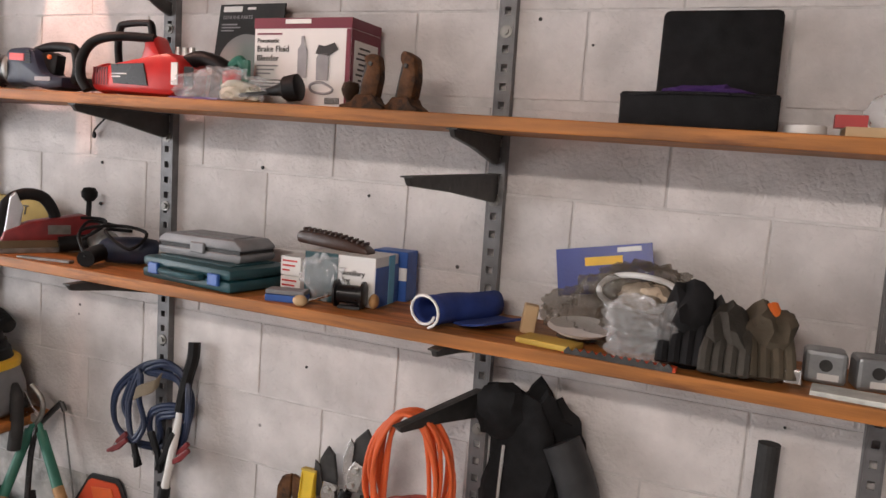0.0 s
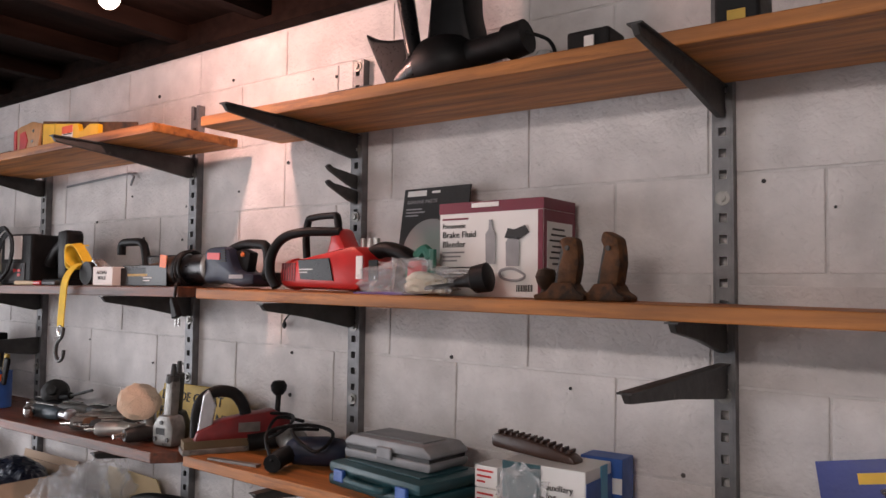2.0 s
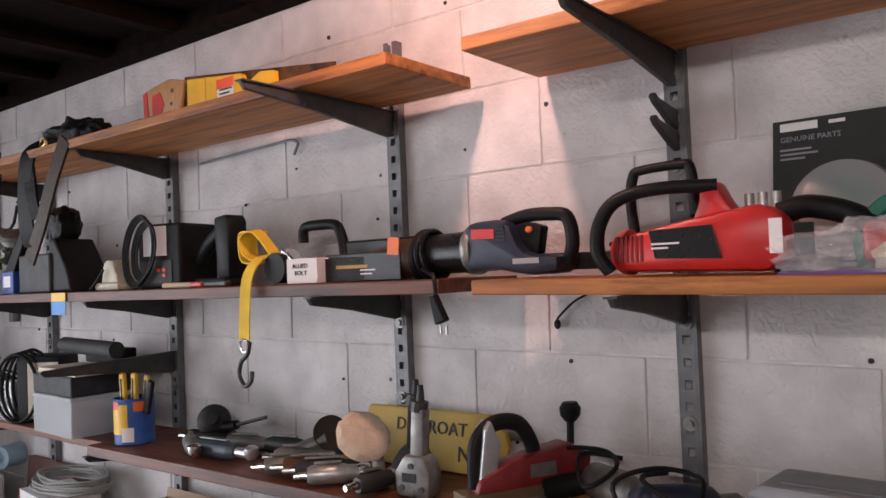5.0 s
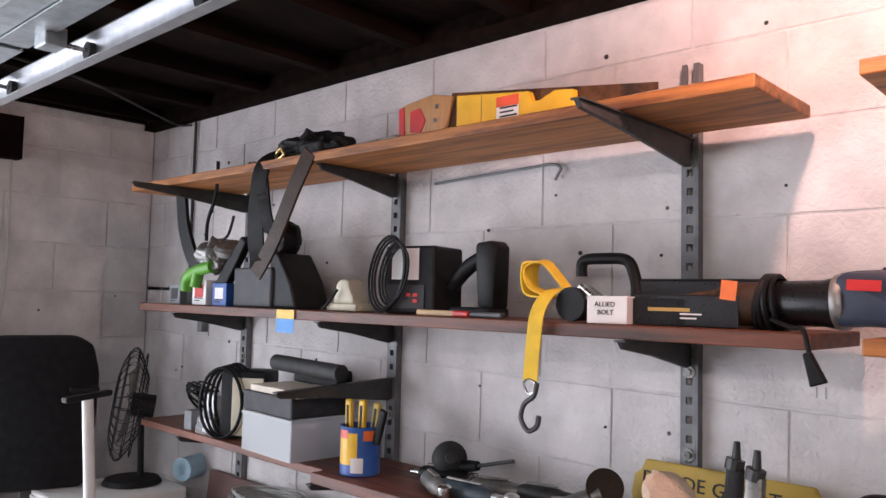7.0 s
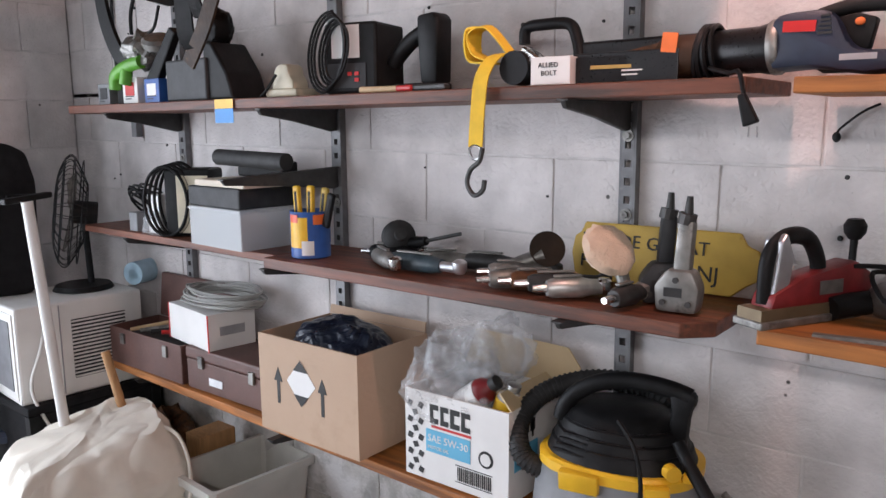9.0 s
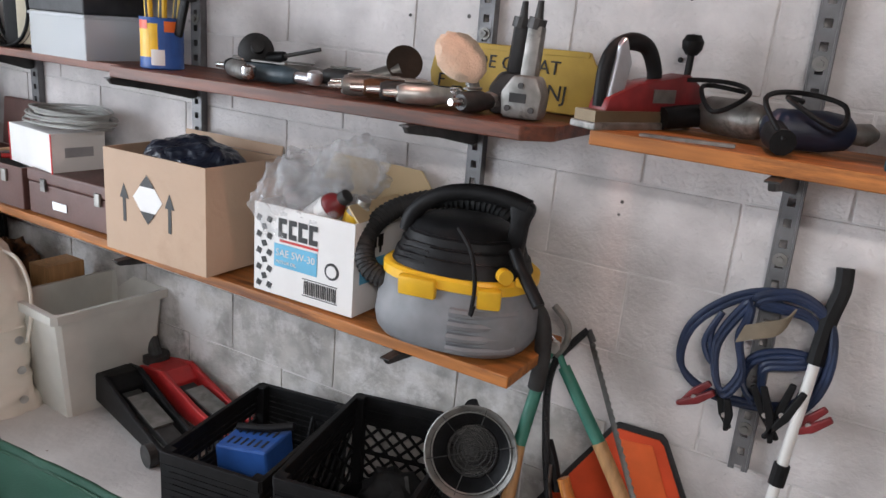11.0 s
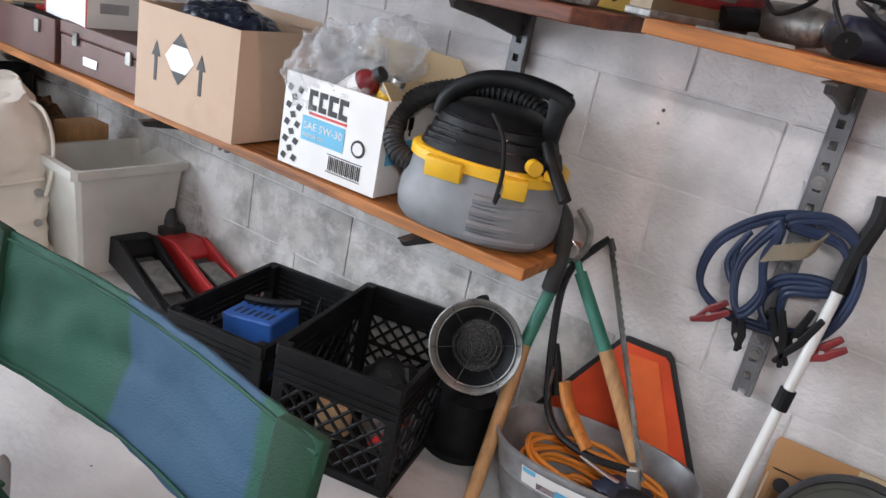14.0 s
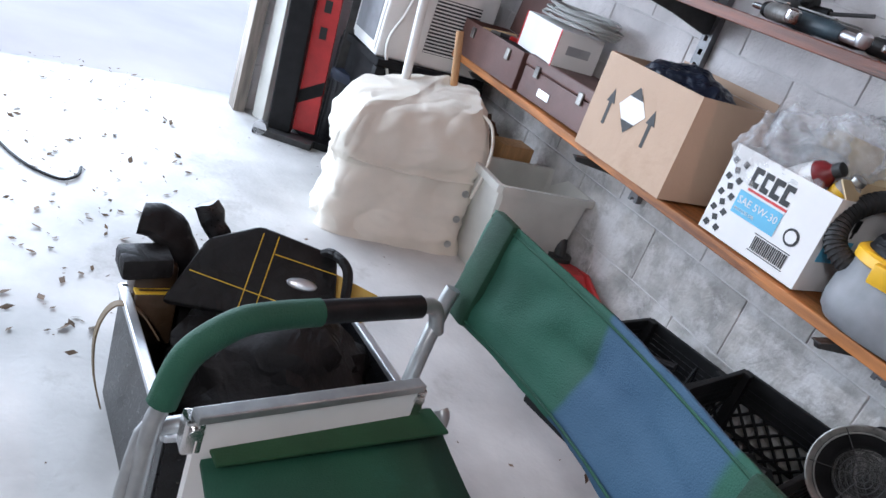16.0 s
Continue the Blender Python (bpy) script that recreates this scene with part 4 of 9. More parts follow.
# ---- floor, along the wall ----
def crate(name, label, x, y, rz, w, d, h, holes):
    """A plastic crate: rims, corner posts, lattice sides and a slatted bottom."""
    th = thing(name, label, "crate", pose(x, y, 0, 0, 0, rz), "black crates")
    t = 0.008
    for z, hh in ((h - 0.03, 0.03), (0.0, 0.02)):
        for sx, sy, px_, py_ in ((w, t * 1.6, 0, -d / 2), (w, t * 1.6, 0, d / 2), (t * 1.6, d, -w / 2, 0), (t * 1.6, d, w / 2, 0)):
            part("rim", box(B(), sx, sy, hh, px_, py_, z, bevel=0.002), BLACK, th)
    for px_ in (-1, 1):
        for py_ in (-1, 1):
            part("corner_post", box(B(), 0.03, 0.03, h, px_ * (w / 2 - 0.012), py_ * (d / 2 - 0.012), 0, bevel=0.003), BLACK, th)
    for side in range(4):
        length = w if side < 2 else d
        m = (pose(0, -d / 2, 0), pose(0, d / 2, 0), pose(-w / 2, 0, 0, 0, 0, 90), pose(w / 2, 0, 0, 0, 0, 90))[side]
        g = B()
        if holes == "diamond":
            n_ = 7
            lo, hi = 0.03, h - 0.085
            band = B()
            box(band, length - 0.01, 0.007, 0.06, 0, 0, h - 0.088, m)
            for k in range(3):
                box(band, length - 0.006, 0.013, 0.006, 0, 0, h - 0.084 + 0.018 * k, m)
            part("upper_band", band, BLACK, th)
            for sgn in (1, -1):
                for i in range(-6, n_ + 6):
                    xa = -length / 2 + i * length / n_
                    xb = xa + sgn * (hi - lo)
                    pa, pb = [xa, lo], [xb, hi]
                    L = length / 2 - 0.01
                    if min(xa, xb) > L or max(xa, xb) < -L:
                        continue
                    for p, q in ((pa, pb), (pb, pa)):
                        if abs(p[0]) > L:
                            c = math.copysign(L, p[0])
                            p[1] += (q[1] - p[1]) * (c - p[0]) / (q[0] - p[0])
                            p[0] = c
                    if abs(pa[1] - pb[1]) < 0.01:
                        continue
                    rod(g, m @ Vector((pa[0], 0, pa[1])), m @ Vector((pb[0], 0, pb[1])), 0.0045, seg=5)
            box(g, length - 0.02, 0.006, 0.010, 0, 0, h * 0.36, m)
        else:
            k = int(length / 0.028)
            rows = 11
            for i in range(k + 1):
                box(g, 0.006, 0.004, h - 0.04, -length / 2 + i * length / k, 0, 0.02, m)
            for r in range(rows + 1):
                if side < 2 or r != 7:
                    box(g, length, 0.007, 0.0135, 0, 0, 0.02 + r * (h - 0.05) / rows, m)
        part("lattice", g, BLACK, th)
    bt = B()
    box(bt, w - 0.02, d - 0.02, 0.006, 0, 0, 0.012)
    part("bottom", bt, BLACK, th)
    return th


crate("milk_crate", "black plastic milk crate with lattice sides, holding oddments", 0.0 - 0.07, -0.255, 13, 0.31, 0.45, 0.28, "diamond")
crate("plastic_basket", "black woven-pattern plastic basket holding a blue charger", -0.405, -0.31, 10, 0.28, 0.42, 0.235, "weave")

random.seed(8)
for i, (kind, x, y, m_) in enumerate((("paint_can", -0.02, -0.28, ZINC), ("jar", -0.10, -0.36, PALEWOOD), ("red_handle", -0.16, -0.2, REDPL), ("dark_tool", 0.0, -0.16, DARKSTEEL), ("red_handle", 0.02, -0.36, REDPL), ("rag", -0.1, -0.14, DARKGREY), ("jar", 0.05, -0.3, GREY))):
    if kind in ("paint_can", "jar"):
        bm = lathe(B(), [(0.04, 0), (0.045, 0.006), (0.045, 0.085), (0.04, 0.09), (0.038, 0.085), (0.0, 0.084)], seg=20)
    elif kind == "rag":
        bm = lump(B(), 0.08, 0.07, 0.06, 0, 0, 0.045, 0.4, 2.5, i, 3)
    else:
        bm = B()
        tube(bm, [(0, 0, 0.02), (0.03, 0.02, 0.05), (0.075, 0.03, 0.10)], 0.014)
    solid({"red_handle": "pliers", "dark_tool": "hand_tool"}.get(kind, kind), bm, m_, {"paint_can": "small zinc can lying in a milk crate", "jar": "small jar standing in a milk crate", "red_handle": "red plastic tool handle in a milk crate", "dark_tool": "dark steel hand tool in a milk crate", "rag": "dark grey rag in a milk crate"}[kind], {"paint_can": "can", "jar": "jar", "rag": "rag"}.get(kind, "tool"), pose(x, y, 0.02, 0, 0, random.uniform(0, 180)), soft=True)


def blue_charger():
    th = thing("battery_charger", "blue steel battery charger with vent slots in a basket", "charger", pose(-0.385, -0.33, 0.0205, 0, -6, 12))
    part("case", box(B(), 0.15, 0.13, 0.185, 0, 0, 0.01, bevel=0.006), BLUE, th)
    for row in (-0.028, 0.028):
        for i in range(6):
            part("vent_slot", box(B(), 0.006, 0.034, 0.002, -0.05 + i * 0.02, row, 0.1945), INK, th)
    g = B()
    tube(g, [(-0.06, 0.02, 0.207), (0.02, 0.03, 0.208), (0.09, 0.05, 0.215)], 0.011, 8)
    part("clamp", g, BLACK, th, soft=True)
    g = B()
    tube(g, [(0.08, 0.02, 0.08), (0.12, 0.05, 0.16), (0.13, 0.08, 0.23), (0.12, 0.10, 0.15)], 0.004, 7)
    part("cord", g, BLACK, th, soft=True)
    return th


blue_charger()


def heater():
    th = thing("propane_heater", "round propane heater head on a black gas cylinder", "heater", pose(0.135, -0.135, 0, 0, 0, 18))
    part("cylinder", lathe(B(), [(0.085, 0), (0.094, 0.006), (0.094, 0.022), (0.078, 0.028), (0.078, 0.13), (0.072, 0.155), (0.045, 0.17), (0.032, 0.185)], seg=32), BLACK, th, soft=True)
    lb_ = part("label", lathe(B(), [(0.046, 0.178), (0.050, 0.184), (0.050, 0.222), (0.046, 0.226)], seg=24), PAPER, th, soft=True)
    for k in range(4):
        part("print_line", box(B(), 0.028 - 0.006 * (k % 2), 0.002, 0.003, 0.0, -0.0502, 0.190 + k * 0.008), GREYINK, lb_)
    tilt = pose(0.005, -0.095, 0.335, 68)
    d = B()
    lathe(d, [(0.045, -0.07), (0.07, -0.055), (0.088, -0.03), (0.098, 0.0), (0.104, 0.014), (0.108, 0.020), (0.104, 0.026), (0.096, 0.018), (0.080, -0.005), (0.062, -0.022), (0.0, -0.03)], tilt, seg=44)
    hd = part("reflector_dish", d, OLDGREY, th, soft=True)
    part("burner_face", cyl(B(), 0.060, 0.006, 0, 0, -0.020, tilt, seg=32), OLDGREY, hd)
    for r in (0.012, 0.023, 0.034, 0.045, 0.056):
        g = B()
        tube(g, [tilt @ Vector((r * math.cos(a), r * math.sin(a), -0.012)) for a in [i * math.pi / 8 for i in range(16)]], 0.0017, 6, 2, True)
        part("burner_ring", g, DARKSTEEL, hd)
    g = B()
    lathe(g, [(0.063, -0.014), (0.068, -0.004), (0.094, 0.019), (0.088, 0.003), (0.066, -0.018), (0.063, -0.014)], tilt, seg=40)
    part("shadow_ring", g, BLACK, hd, soft=True)
    for r, z in ((0.106, 0.024), (0.092, 0.016)):
        g = B()
        tube(g, [tilt @ Vector((r * math.cos(a), r * math.sin(a), z)) for a in [i * math.pi / 10 for i in range(20)]], 0.0028, 6, 2, True)
        part("guard_ring", g, OLDGREY, hd)
    for a in range(6):
        g = B()
        ca, sa = math.cos(a * math.pi / 3 + 0.3), math.sin(a * math.pi / 3 + 0.3)
        rod(g, tilt @ Vector((0.0, 0.0, 0.006)), tilt @ Vector((0.104 * ca, 0.104 * sa, 0.024)), 0.0011, seg=5)
        part("guard_wire", g, DARKSTEEL, hd)
    v = B()
    tube(v, [(0.0, 0.0, 0.18), (0.01, 0.0, 0.25), (0.02, -0.02, 0.33), (0.03, -0.03, 0.385)], 0.03, 12)
    part("valve_body", v, mat("olive_plastic", (0.06, 0.065, 0.035), 0.5, vary=0.3, bump=0.1), th, soft=True)
    k = B()
    cyl(k, 0.016, 0.03, 0, 0, 0, pose(-0.005, -0.03, 0.40, 10, -24, 0), seg=14)
    part("valve_knob", k, BLACK, th)
    return th


heater()


def tub():
    th = thing("galvanised_tub", "oval galvanised metal tub with a paper label", "tub", pose(0.492, -0.175, 0, 0, 0, 7))

    def oval(a, rx, ry):
        ca, sa = math.cos(a), math.sin(a)
        k = (abs(ca) ** 2.6 + abs(sa) ** 2.6) ** (-1 / 2.6)
        return rx * k * ca, ry * k * sa

    prof = [(0.178, 0.088, 0.0), (0.184, 0.094, 0.003), (0.196, 0.104, 0.055), (0.2, 0.108, 0.059), (0.198, 0.107, 0.064), (0.210, 0.119, 0.115), (0.214, 0.123, 0.119), (0.213, 0.122, 0.124), (0.224, 0.134, 0.182), (0.231, 0.140, 0.186), (0.231, 0.140, 0.193), (0.224, 0.133, 0.194), (0.218, 0.128, 0.18), (0.18, 0.09, 0.012)]
    bm = B()
    n_ = 56
    rings = [[bm.verts.new((*oval(2 * math.pi * i / n_, rx, ry), z)) for i in range(n_)] for rx, ry, z in prof]
    for a, b in zip(rings, rings[1:]):
        for i in range(n_):
            bm.faces.new((a[i], a[(i + 1) % n_], b[(i + 1) % n_], b[i]))
    bm.faces.new(rings[0][::-1])
    bm.faces.new(rings[-1])
    part("shell", bm, GALV, th, soft=True)

    def patch(a0, a1, z0, z1, out):
        bm = B()
        rows_ = []
        for z in (z0, z1):
            g = (z - 0.124) / 0.058
            rows_.append([bm.verts.new((*oval(radians(a0 + (a1 - a0) * i / 8), 0.213 + 0.011 * g + out, 0.122 + 0.012 * g + out), z)) for i in range(9)])
        for i in range(8):
            bm.faces.new((rows_[0][i], rows_[0][i + 1], rows_[1][i + 1], rows_[1][i]))
        return bm

    lab = part("paper_label", patch(-122, -82, 0.126, 0.172, 0.002), PAPER, th)
    part("blue_print", patch(-101, -83, 0.128, 0.150, 0.0032), CYAN, lab)
    part("picture", patch(-112, -101, 0.130, 0.146, 0.0032), mat("dull_picture_print", (0.20, 0.16, 0.17), 0.5, vary=0.6, scale=90), lab)
    part("blue_edge", patch(-121, -113, 0.158, 0.170, 0.0032), CYAN, lab)
    return th


tub()
ORANGECORD = mat("orange_cord", (0.75, 0.27, 0.03), 0.5, vary=0.12)
oc = thing("orange_cord", "tangled orange extension cord in a galvanised tub", "cord", pose(0.50, -0.18, 0.035))
random.seed(11)
for k in range(9):
    r0 = random.uniform(0.10, 0.185)
    pts = [(r0 * math.cos(i * 0.785 + k) + random.uniform(-0.015, 0.015), 0.55 * r0 * math.sin(i * 0.785 + k) + random.uniform(-0.01, 0.01), 0.02 + k * 0.012 + random.uniform(-0.008, 0.016)) for i in range(8)]
    part("loop", tube(B(), pts, 0.006, 8, 5, True), ORANGECORD, oc, soft=True)
solid("work_glove", lump(B(), 0.06, 0.045, 0.03, 0, 0, 0.03, 0.4, 2.4, 9, 3), NAVY, "dark blue work glove lying in a tub", "glove", pose(0.585, -0.215, 0.125, 0, 0, 20), soft=True)
solid("rubber_grip", tube(B(), [(0, 0, 0), (0.05, 0.02, 0.03), (0.1, 0.02, 0.02)], 0.022), BLACK, "black rubber tool grip in a tub", "tool", pose(0.56, -0.25, 0.145), soft=True)


def warning_triangle():
    th = thing("warning_triangle", "orange-red slow vehicle triangle with dark border", "warning sign", pose(0, -0.026, 0.004, -2))
    out = [(0.425, 0.402), (0.438, 0.412), (0.54, 0.415), (0.553, 0.405), (0.722, 0.075), (0.715, 0.0), (0.235, 0.0), (0.232, 0.09)]
    cx, cz = 0.49, 0.19
    part("border", prism(B(), out, 0.008, None, 0.002), DARKGREY, th)
    inner = [(cx + (x - cx) * 0.92, cz + (z - cz) * 0.94) for x, z in out]
    part("panel", prism(B(), inner, 0.003, pose(0, -0.007, 0)), REFLEX, th)
    ridge = B()
    prism(ridge, [(0.445, 0.375), (0.525, 0.385), (0.60, 0.22), (0.655, 0.05), (0.57, 0.04), (0.50, 0.24)], 0.004, pose(0, -0.0105, 0), 0.0018)
    part("centre_fold", ridge, mat("bright_orange_reflector", (0.85, 0.16, 0.045), 0.35, vary=0.1, bump=0.1, fine=300), th)
    return th


warning_triangle()


def lopper(label):
    th = thing("lopper", label, "garden tool")
    head = Vector((0.285, -0.075, 0.585))
    for name_, pts in (("left", ((0.268, -0.09, 0.545), (0.262, -0.18, 0.355), (0.283, -0.312, 0.004))), ("right", ((0.315, -0.09, 0.545), (0.440, -0.135, 0.405), (0.575, -0.165, 0.22)))):
        a, b, c = (Vector(p) for p in pts)
        s = B()
        rod(s, head, a, 0.008)
        rod(s, a, b, 0.0145, 0.0155)
        sh = part("shank", s, HANDGREEN, th, soft=True)
        d = (c - b).normalized()
        g = B()
        tube(g, [b - d * 0.012, b + (c - b) * 0.3, b + (c - b) * 0.8, c], 0.0165, 12)
        part("wooden_grip", g, TOOLWOOD, th, soft=True)
    face = Matrix.Translation(head) @ pose(0, -0.006, 0, 0, -14, 12)
    bl_ = B()
    prism(bl_, [(-0.026, -0.03), (-0.042, 0.02), (-0.045, 0.065), (-0.034, 0.098), (-0.018, 0.075), (-0.006, 0.03), (0.016, 0.0), (0.018, -0.03)], 0.007, face, 0.002)
    part("blade", bl_, CHROME, th)
    bl_ = B()
    tube(bl_, [face @ Vector(p) for p in ((0.0, -0.008, -0.02), (0.03, -0.008, 0.015), (0.036, -0.008, 0.055), (0.012, -0.008, 0.10))], 0.008)
    part("hook_jaw", bl_, OLDGREY, th, soft=True)
    part("pivot", cyl(B(), 0.013, 0.02, 0, 0, -0.005, face @ pose(0, 0, 0, 90)), ZINC, th)
    return th


lopper("long-handled lopper with chipped green shanks and wooden grips")


def bow_saw():
    th = thing("bow_saw", "bow saw with a rusty toothed blade standing in a tub", "saw")
    fr = B()
    tube(fr, [(0.345, -0.045, 0.63), (0.322, -0.06, 0.60), (0.292, -0.085, 0.55), (0.286, -0.10, 0.48), (0.308, -0.13, 0.38), (0.332, -0.155, 0.30), (0.358, -0.175, 0.24), (0.41, -0.195, 0.205), (0.49, -0.205, 0.20), (0.575, -0.20, 0.212)], 0.009)
    part("frame", fr, SHEEN, th, soft=True)
    a, b_ = Vector((0.60, -0.195, 0.195)), Vector((0.352, -0.045, 0.60))
    L = (b_ - a).length
    b = B()
    n_ = 60
    pts = [(0, 0)] + [(L * i / n_, 0.015 + (0.005 if i % 2 else 0)) for i in range(n_ + 1)] + [(L, 0)]
    prism(b, pts, 0.002, Matrix.Translation(a) @ (b_ - a).to_track_quat("X", "Z").to_matrix().to_4x4())
    part("blade", b, OLDGREY, th)
    g = B()
    box(g, 0.028, 0.018, 0.06, 0, 0, 0, pose(0.60, -0.20, 0.165, 0, -20, 0), bevel=0.005)
    part("blade_clamp", g, ZINC, th)
    t = B()
    tube(t, [(0.345, -0.045, 0.63), (0.36, -0.045, 0.605)], 0.008)
    part("tip_clamp", t, DARKSTEEL, th, soft=True)
    lv = B()
    tube(lv, [(0.47, -0.21, 0.195), (0.53, -0.215, 0.185), (0.60, -0.21, 0.175)], 0.008, flat=0.5)
    part("tension_lever", lv, ZINC, th, soft=True)
    return th


bow_saw()


def handsaw_grip():
    th = thing("pruning_saw", "pruning saw with a varnished wooden handle in a tub", "saw")
    part("handle", tube(B(), [(0.372, -0.16, 0.315), (0.395, -0.17, 0.275), (0.43, -0.185, 0.245), (0.475, -0.20, 0.21)], 0.021, 12, flat=0.6), mat("varnished_orange_wood", (0.52, 0.20, 0.045), 0.35, vary=0.25, scale=10, grain=(8, 8, 1), bump=0.1), th, soft=True)
    part("blade", tube(B(), [(0.335, -0.15, 0.33), (0.345, -0.16, 0.27), (0.375, -0.175, 0.19)], 0.014, 8, flat=0.25), OLDGREY, th, soft=True)
    part("rear_handle", tube(B(), [(0.31, -0.12, 0.37), (0.335, -0.135, 0.33), (0.36, -0.15, 0.27)], 0.012), BLACK, th, soft=True)
    return th


handsaw_grip()


def pole_tool():
    th = thing("telescopic_pole", "white telescopic pole with black grip leaning on the wall", "pole", pose(0.765, -0.12, 0.0))
    a, b = Vector((-0.004, -0.06, 0.012)), Vector((0.060, 0.092, 0.885))
    at = lambda t: a + (b - a) * t
    part("pole", rod(B(), at(0.10), at(0.80), 0.011), WHITE, th, soft=True)
    part("grip", tube(B(), [at(0.78), at(0.88), at(0.95) + Vector((0.006, 0, 0)), at(1.0)], 0.017), BLACK, th, soft=True)
    part("collar", rod(B(), at(0.49), at(0.54), 0.016), BLACK, th)
    part("foot", rod(B(), at(0.0), at(0.11), 0.022, 0.014), BLACK, th)
    part("red_ring", rod(B(), at(0.05), at(0.075), 0.0225), REDPL, th)
    return th


pole_tool()


def jumper_cables():
    th = thing("jumper_cables", "coiled dark blue jumper cables hung on a shelf upright", "cable", pose(0.70, -0.036, 0.68))
    loops = ([(-0.145, -0.06), (-0.135, 0.03), (-0.07, 0.10), (0.01, 0.135), (0.09, 0.125), (0.128, 0.06), (0.12, -0.02), (0.085, -0.085), (0.0, -0.112), (-0.09, -0.105)],
             [(-0.02, 0.115), (0.05, 0.145), (0.115, 0.11), (0.135, 0.04), (0.125, -0.04), (0.09, -0.10), (0.105, -0.03), (0.112, 0.05), (0.08, 0.105)],
             [(-0.03, 0.11), (-0.075, 0.02), (-0.07, -0.05), (-0.045, -0.09), (-0.02, -0.04), (-0.035, 0.03), (-0.025, 0.08)],
             [(0.01, -0.10), (-0.02, -0.06), (0.0, -0.005), (0.06, 0.02), (0.115, 0.015), (0.07, 0.0), (0.02, -0.02), (0.02, -0.07)],
             [(-0.075, 0.07), (-0.10, 0.0), (-0.075, -0.04), (-0.09, 0.02)])
    for k, loop in enumerate(loops):
        for shift in (0.0, 0.010) if k < 4 else (0.0,):
            c = B()
            tube(c, [(x + shift * 0.6, -0.010 - 0.011 * (k % 3) - 0.006 * math.sin(2.1 * i + k), z - shift) for i, (x, z) in enumerate(loop)], 0.0068, 8, 6, True)
            part("cable_loop", c, mat("navy_cable", (0.014, 0.026, 0.065), 0.45, vary=0.3, scale=20, bump=0.08) if "navy_cable" not in bpy.data.materials else bpy.data.materials["navy_cable"], th, soft=True)
    for x, z, r, L, m_ in ((-0.095, -0.115, 48, 0.085, DARKRED), (-0.03, -0.135, -16, 0.07, BLACK), (0.045, -0.11, -24, 0.12, BLACK), (0.075, -0.10, 18, 0.13, BLACK), (0.125, -0.105, 44, 0.09, DARKRED)):
        for s in (-1, 1):
            cl = B()
            prism(cl, [(-0.006 + 0.004 * s, L / 2), (0.007 + 0.004 * s, L / 2), (0.010 + 0.007 * s, 0), (0.005 + 0.002 * s, -L / 2), (-0.005 + 0.002 * s, -L / 2), (-0.008 + 0.007 * s, 0)], 0.011, pose(x, -0.042 - 0.006 * s, z, 0, r + 7 * s, 0), 0.003)
            jaw = part("clamp", cl, m_, th)
        part("spring", cyl(B(), 0.006, 0.018, 0, 0, -0.009, pose(x, -0.044, z, 90)), CHROME, jaw)
    part("tie", ribbon(B(), [(-0.03, -0.05, 0.045), (0.0, -0.058, 0.062), (0.04, -0.055, 0.08), (0.055, -0.045, 0.10)], 0.042, 0.004, (0.3, 0, 1)), mat("tan_cloth_tie", (0.20, 0.16, 0.11), 0.85, vary=0.25, bump=0.3), th)
    return th


jumper_cables()


def pan_box():
    th = thing("cardboard_box", "low brown cardboard box leaning on the wall", "box", pose(0.972, -0.13, 0.0))
    part("back_panel", prism(B(), [(-0.168, 0.0), (0.162, 0.0), (0.152, 0.345), (0.145, 0.352), (-0.16, 0.345), (-0.166, 0.335)], 0.007, pose(0, 0.088, 0, -4), 0.002), ORANGECARD, th)
    part("tape", prism(B(), [(-0.005, 0.245), (0.062, 0.245), (0.060, 0.351), (-0.005, 0.349)], 0.002, pose(0, 0.0825, 0, -4)), CARDIN, th)
    part("fold_line", box(B(), 0.30, 0.0015, 0.003, -0.002, 0.0805, 0.285), RUST, th)
    part("hand_hole", cyl(B(), 0.016, 0.004, 0, 0, 0, pose(-0.125, 0.068, 0.262, 86), seg=18), INK, th)
    part("front_panel", prism(B(), [(-0.15, 0.0), (0.15, 0.0), (0.158, 0.17), (0.12, 0.13), (0.06, 0.10), (-0.06, 0.095), (-0.12, 0.12), (-0.162, 0.17)], 0.005, pose(0, -0.105, 0, 4), 0.001), CARD, th)
    for s in (-1, 1):
        part("side", prism(B(), [(-0.10, 0.0), (0.085, 0.0), (0.085, 0.27), (0.02, 0.215), (-0.10, 0.16)], 0.005, pose(s * 0.158, 0.0, 0, 0, 0, 90)), CARD, th)
    return th


pan_box()
lid_ = thing("round_lid", "large dark round camouflage lid standing in a cardboard box", "lid", pose(0.995, -0.155, 0.24, 74, 0, 3))
part("disc", lathe(B(), [(0.0, 0.0), (0.136, 0.0), (0.136, 0.012), (0.0, 0.015)], seg=48), DARKCAMO, lid_, soft=True)
part("rolled_rim", lathe(B(), [(0.136, -0.002), (0.150, 0.0), (0.153, 0.012), (0.149, 0.025), (0.142, 0.024), (0.136, 0.013), (0.136, -0.002)], seg=48), DARKGREY, lid_, soft=True)
part("inner_bead", tube(B(), [(0.124 * math.cos(i * math.pi / 12), 0.124 * math.sin(i * math.pi / 12), 0.0135) for i in range(24)], 0.002, 6, 2, True), DARKCAMO, lid_, soft=True)


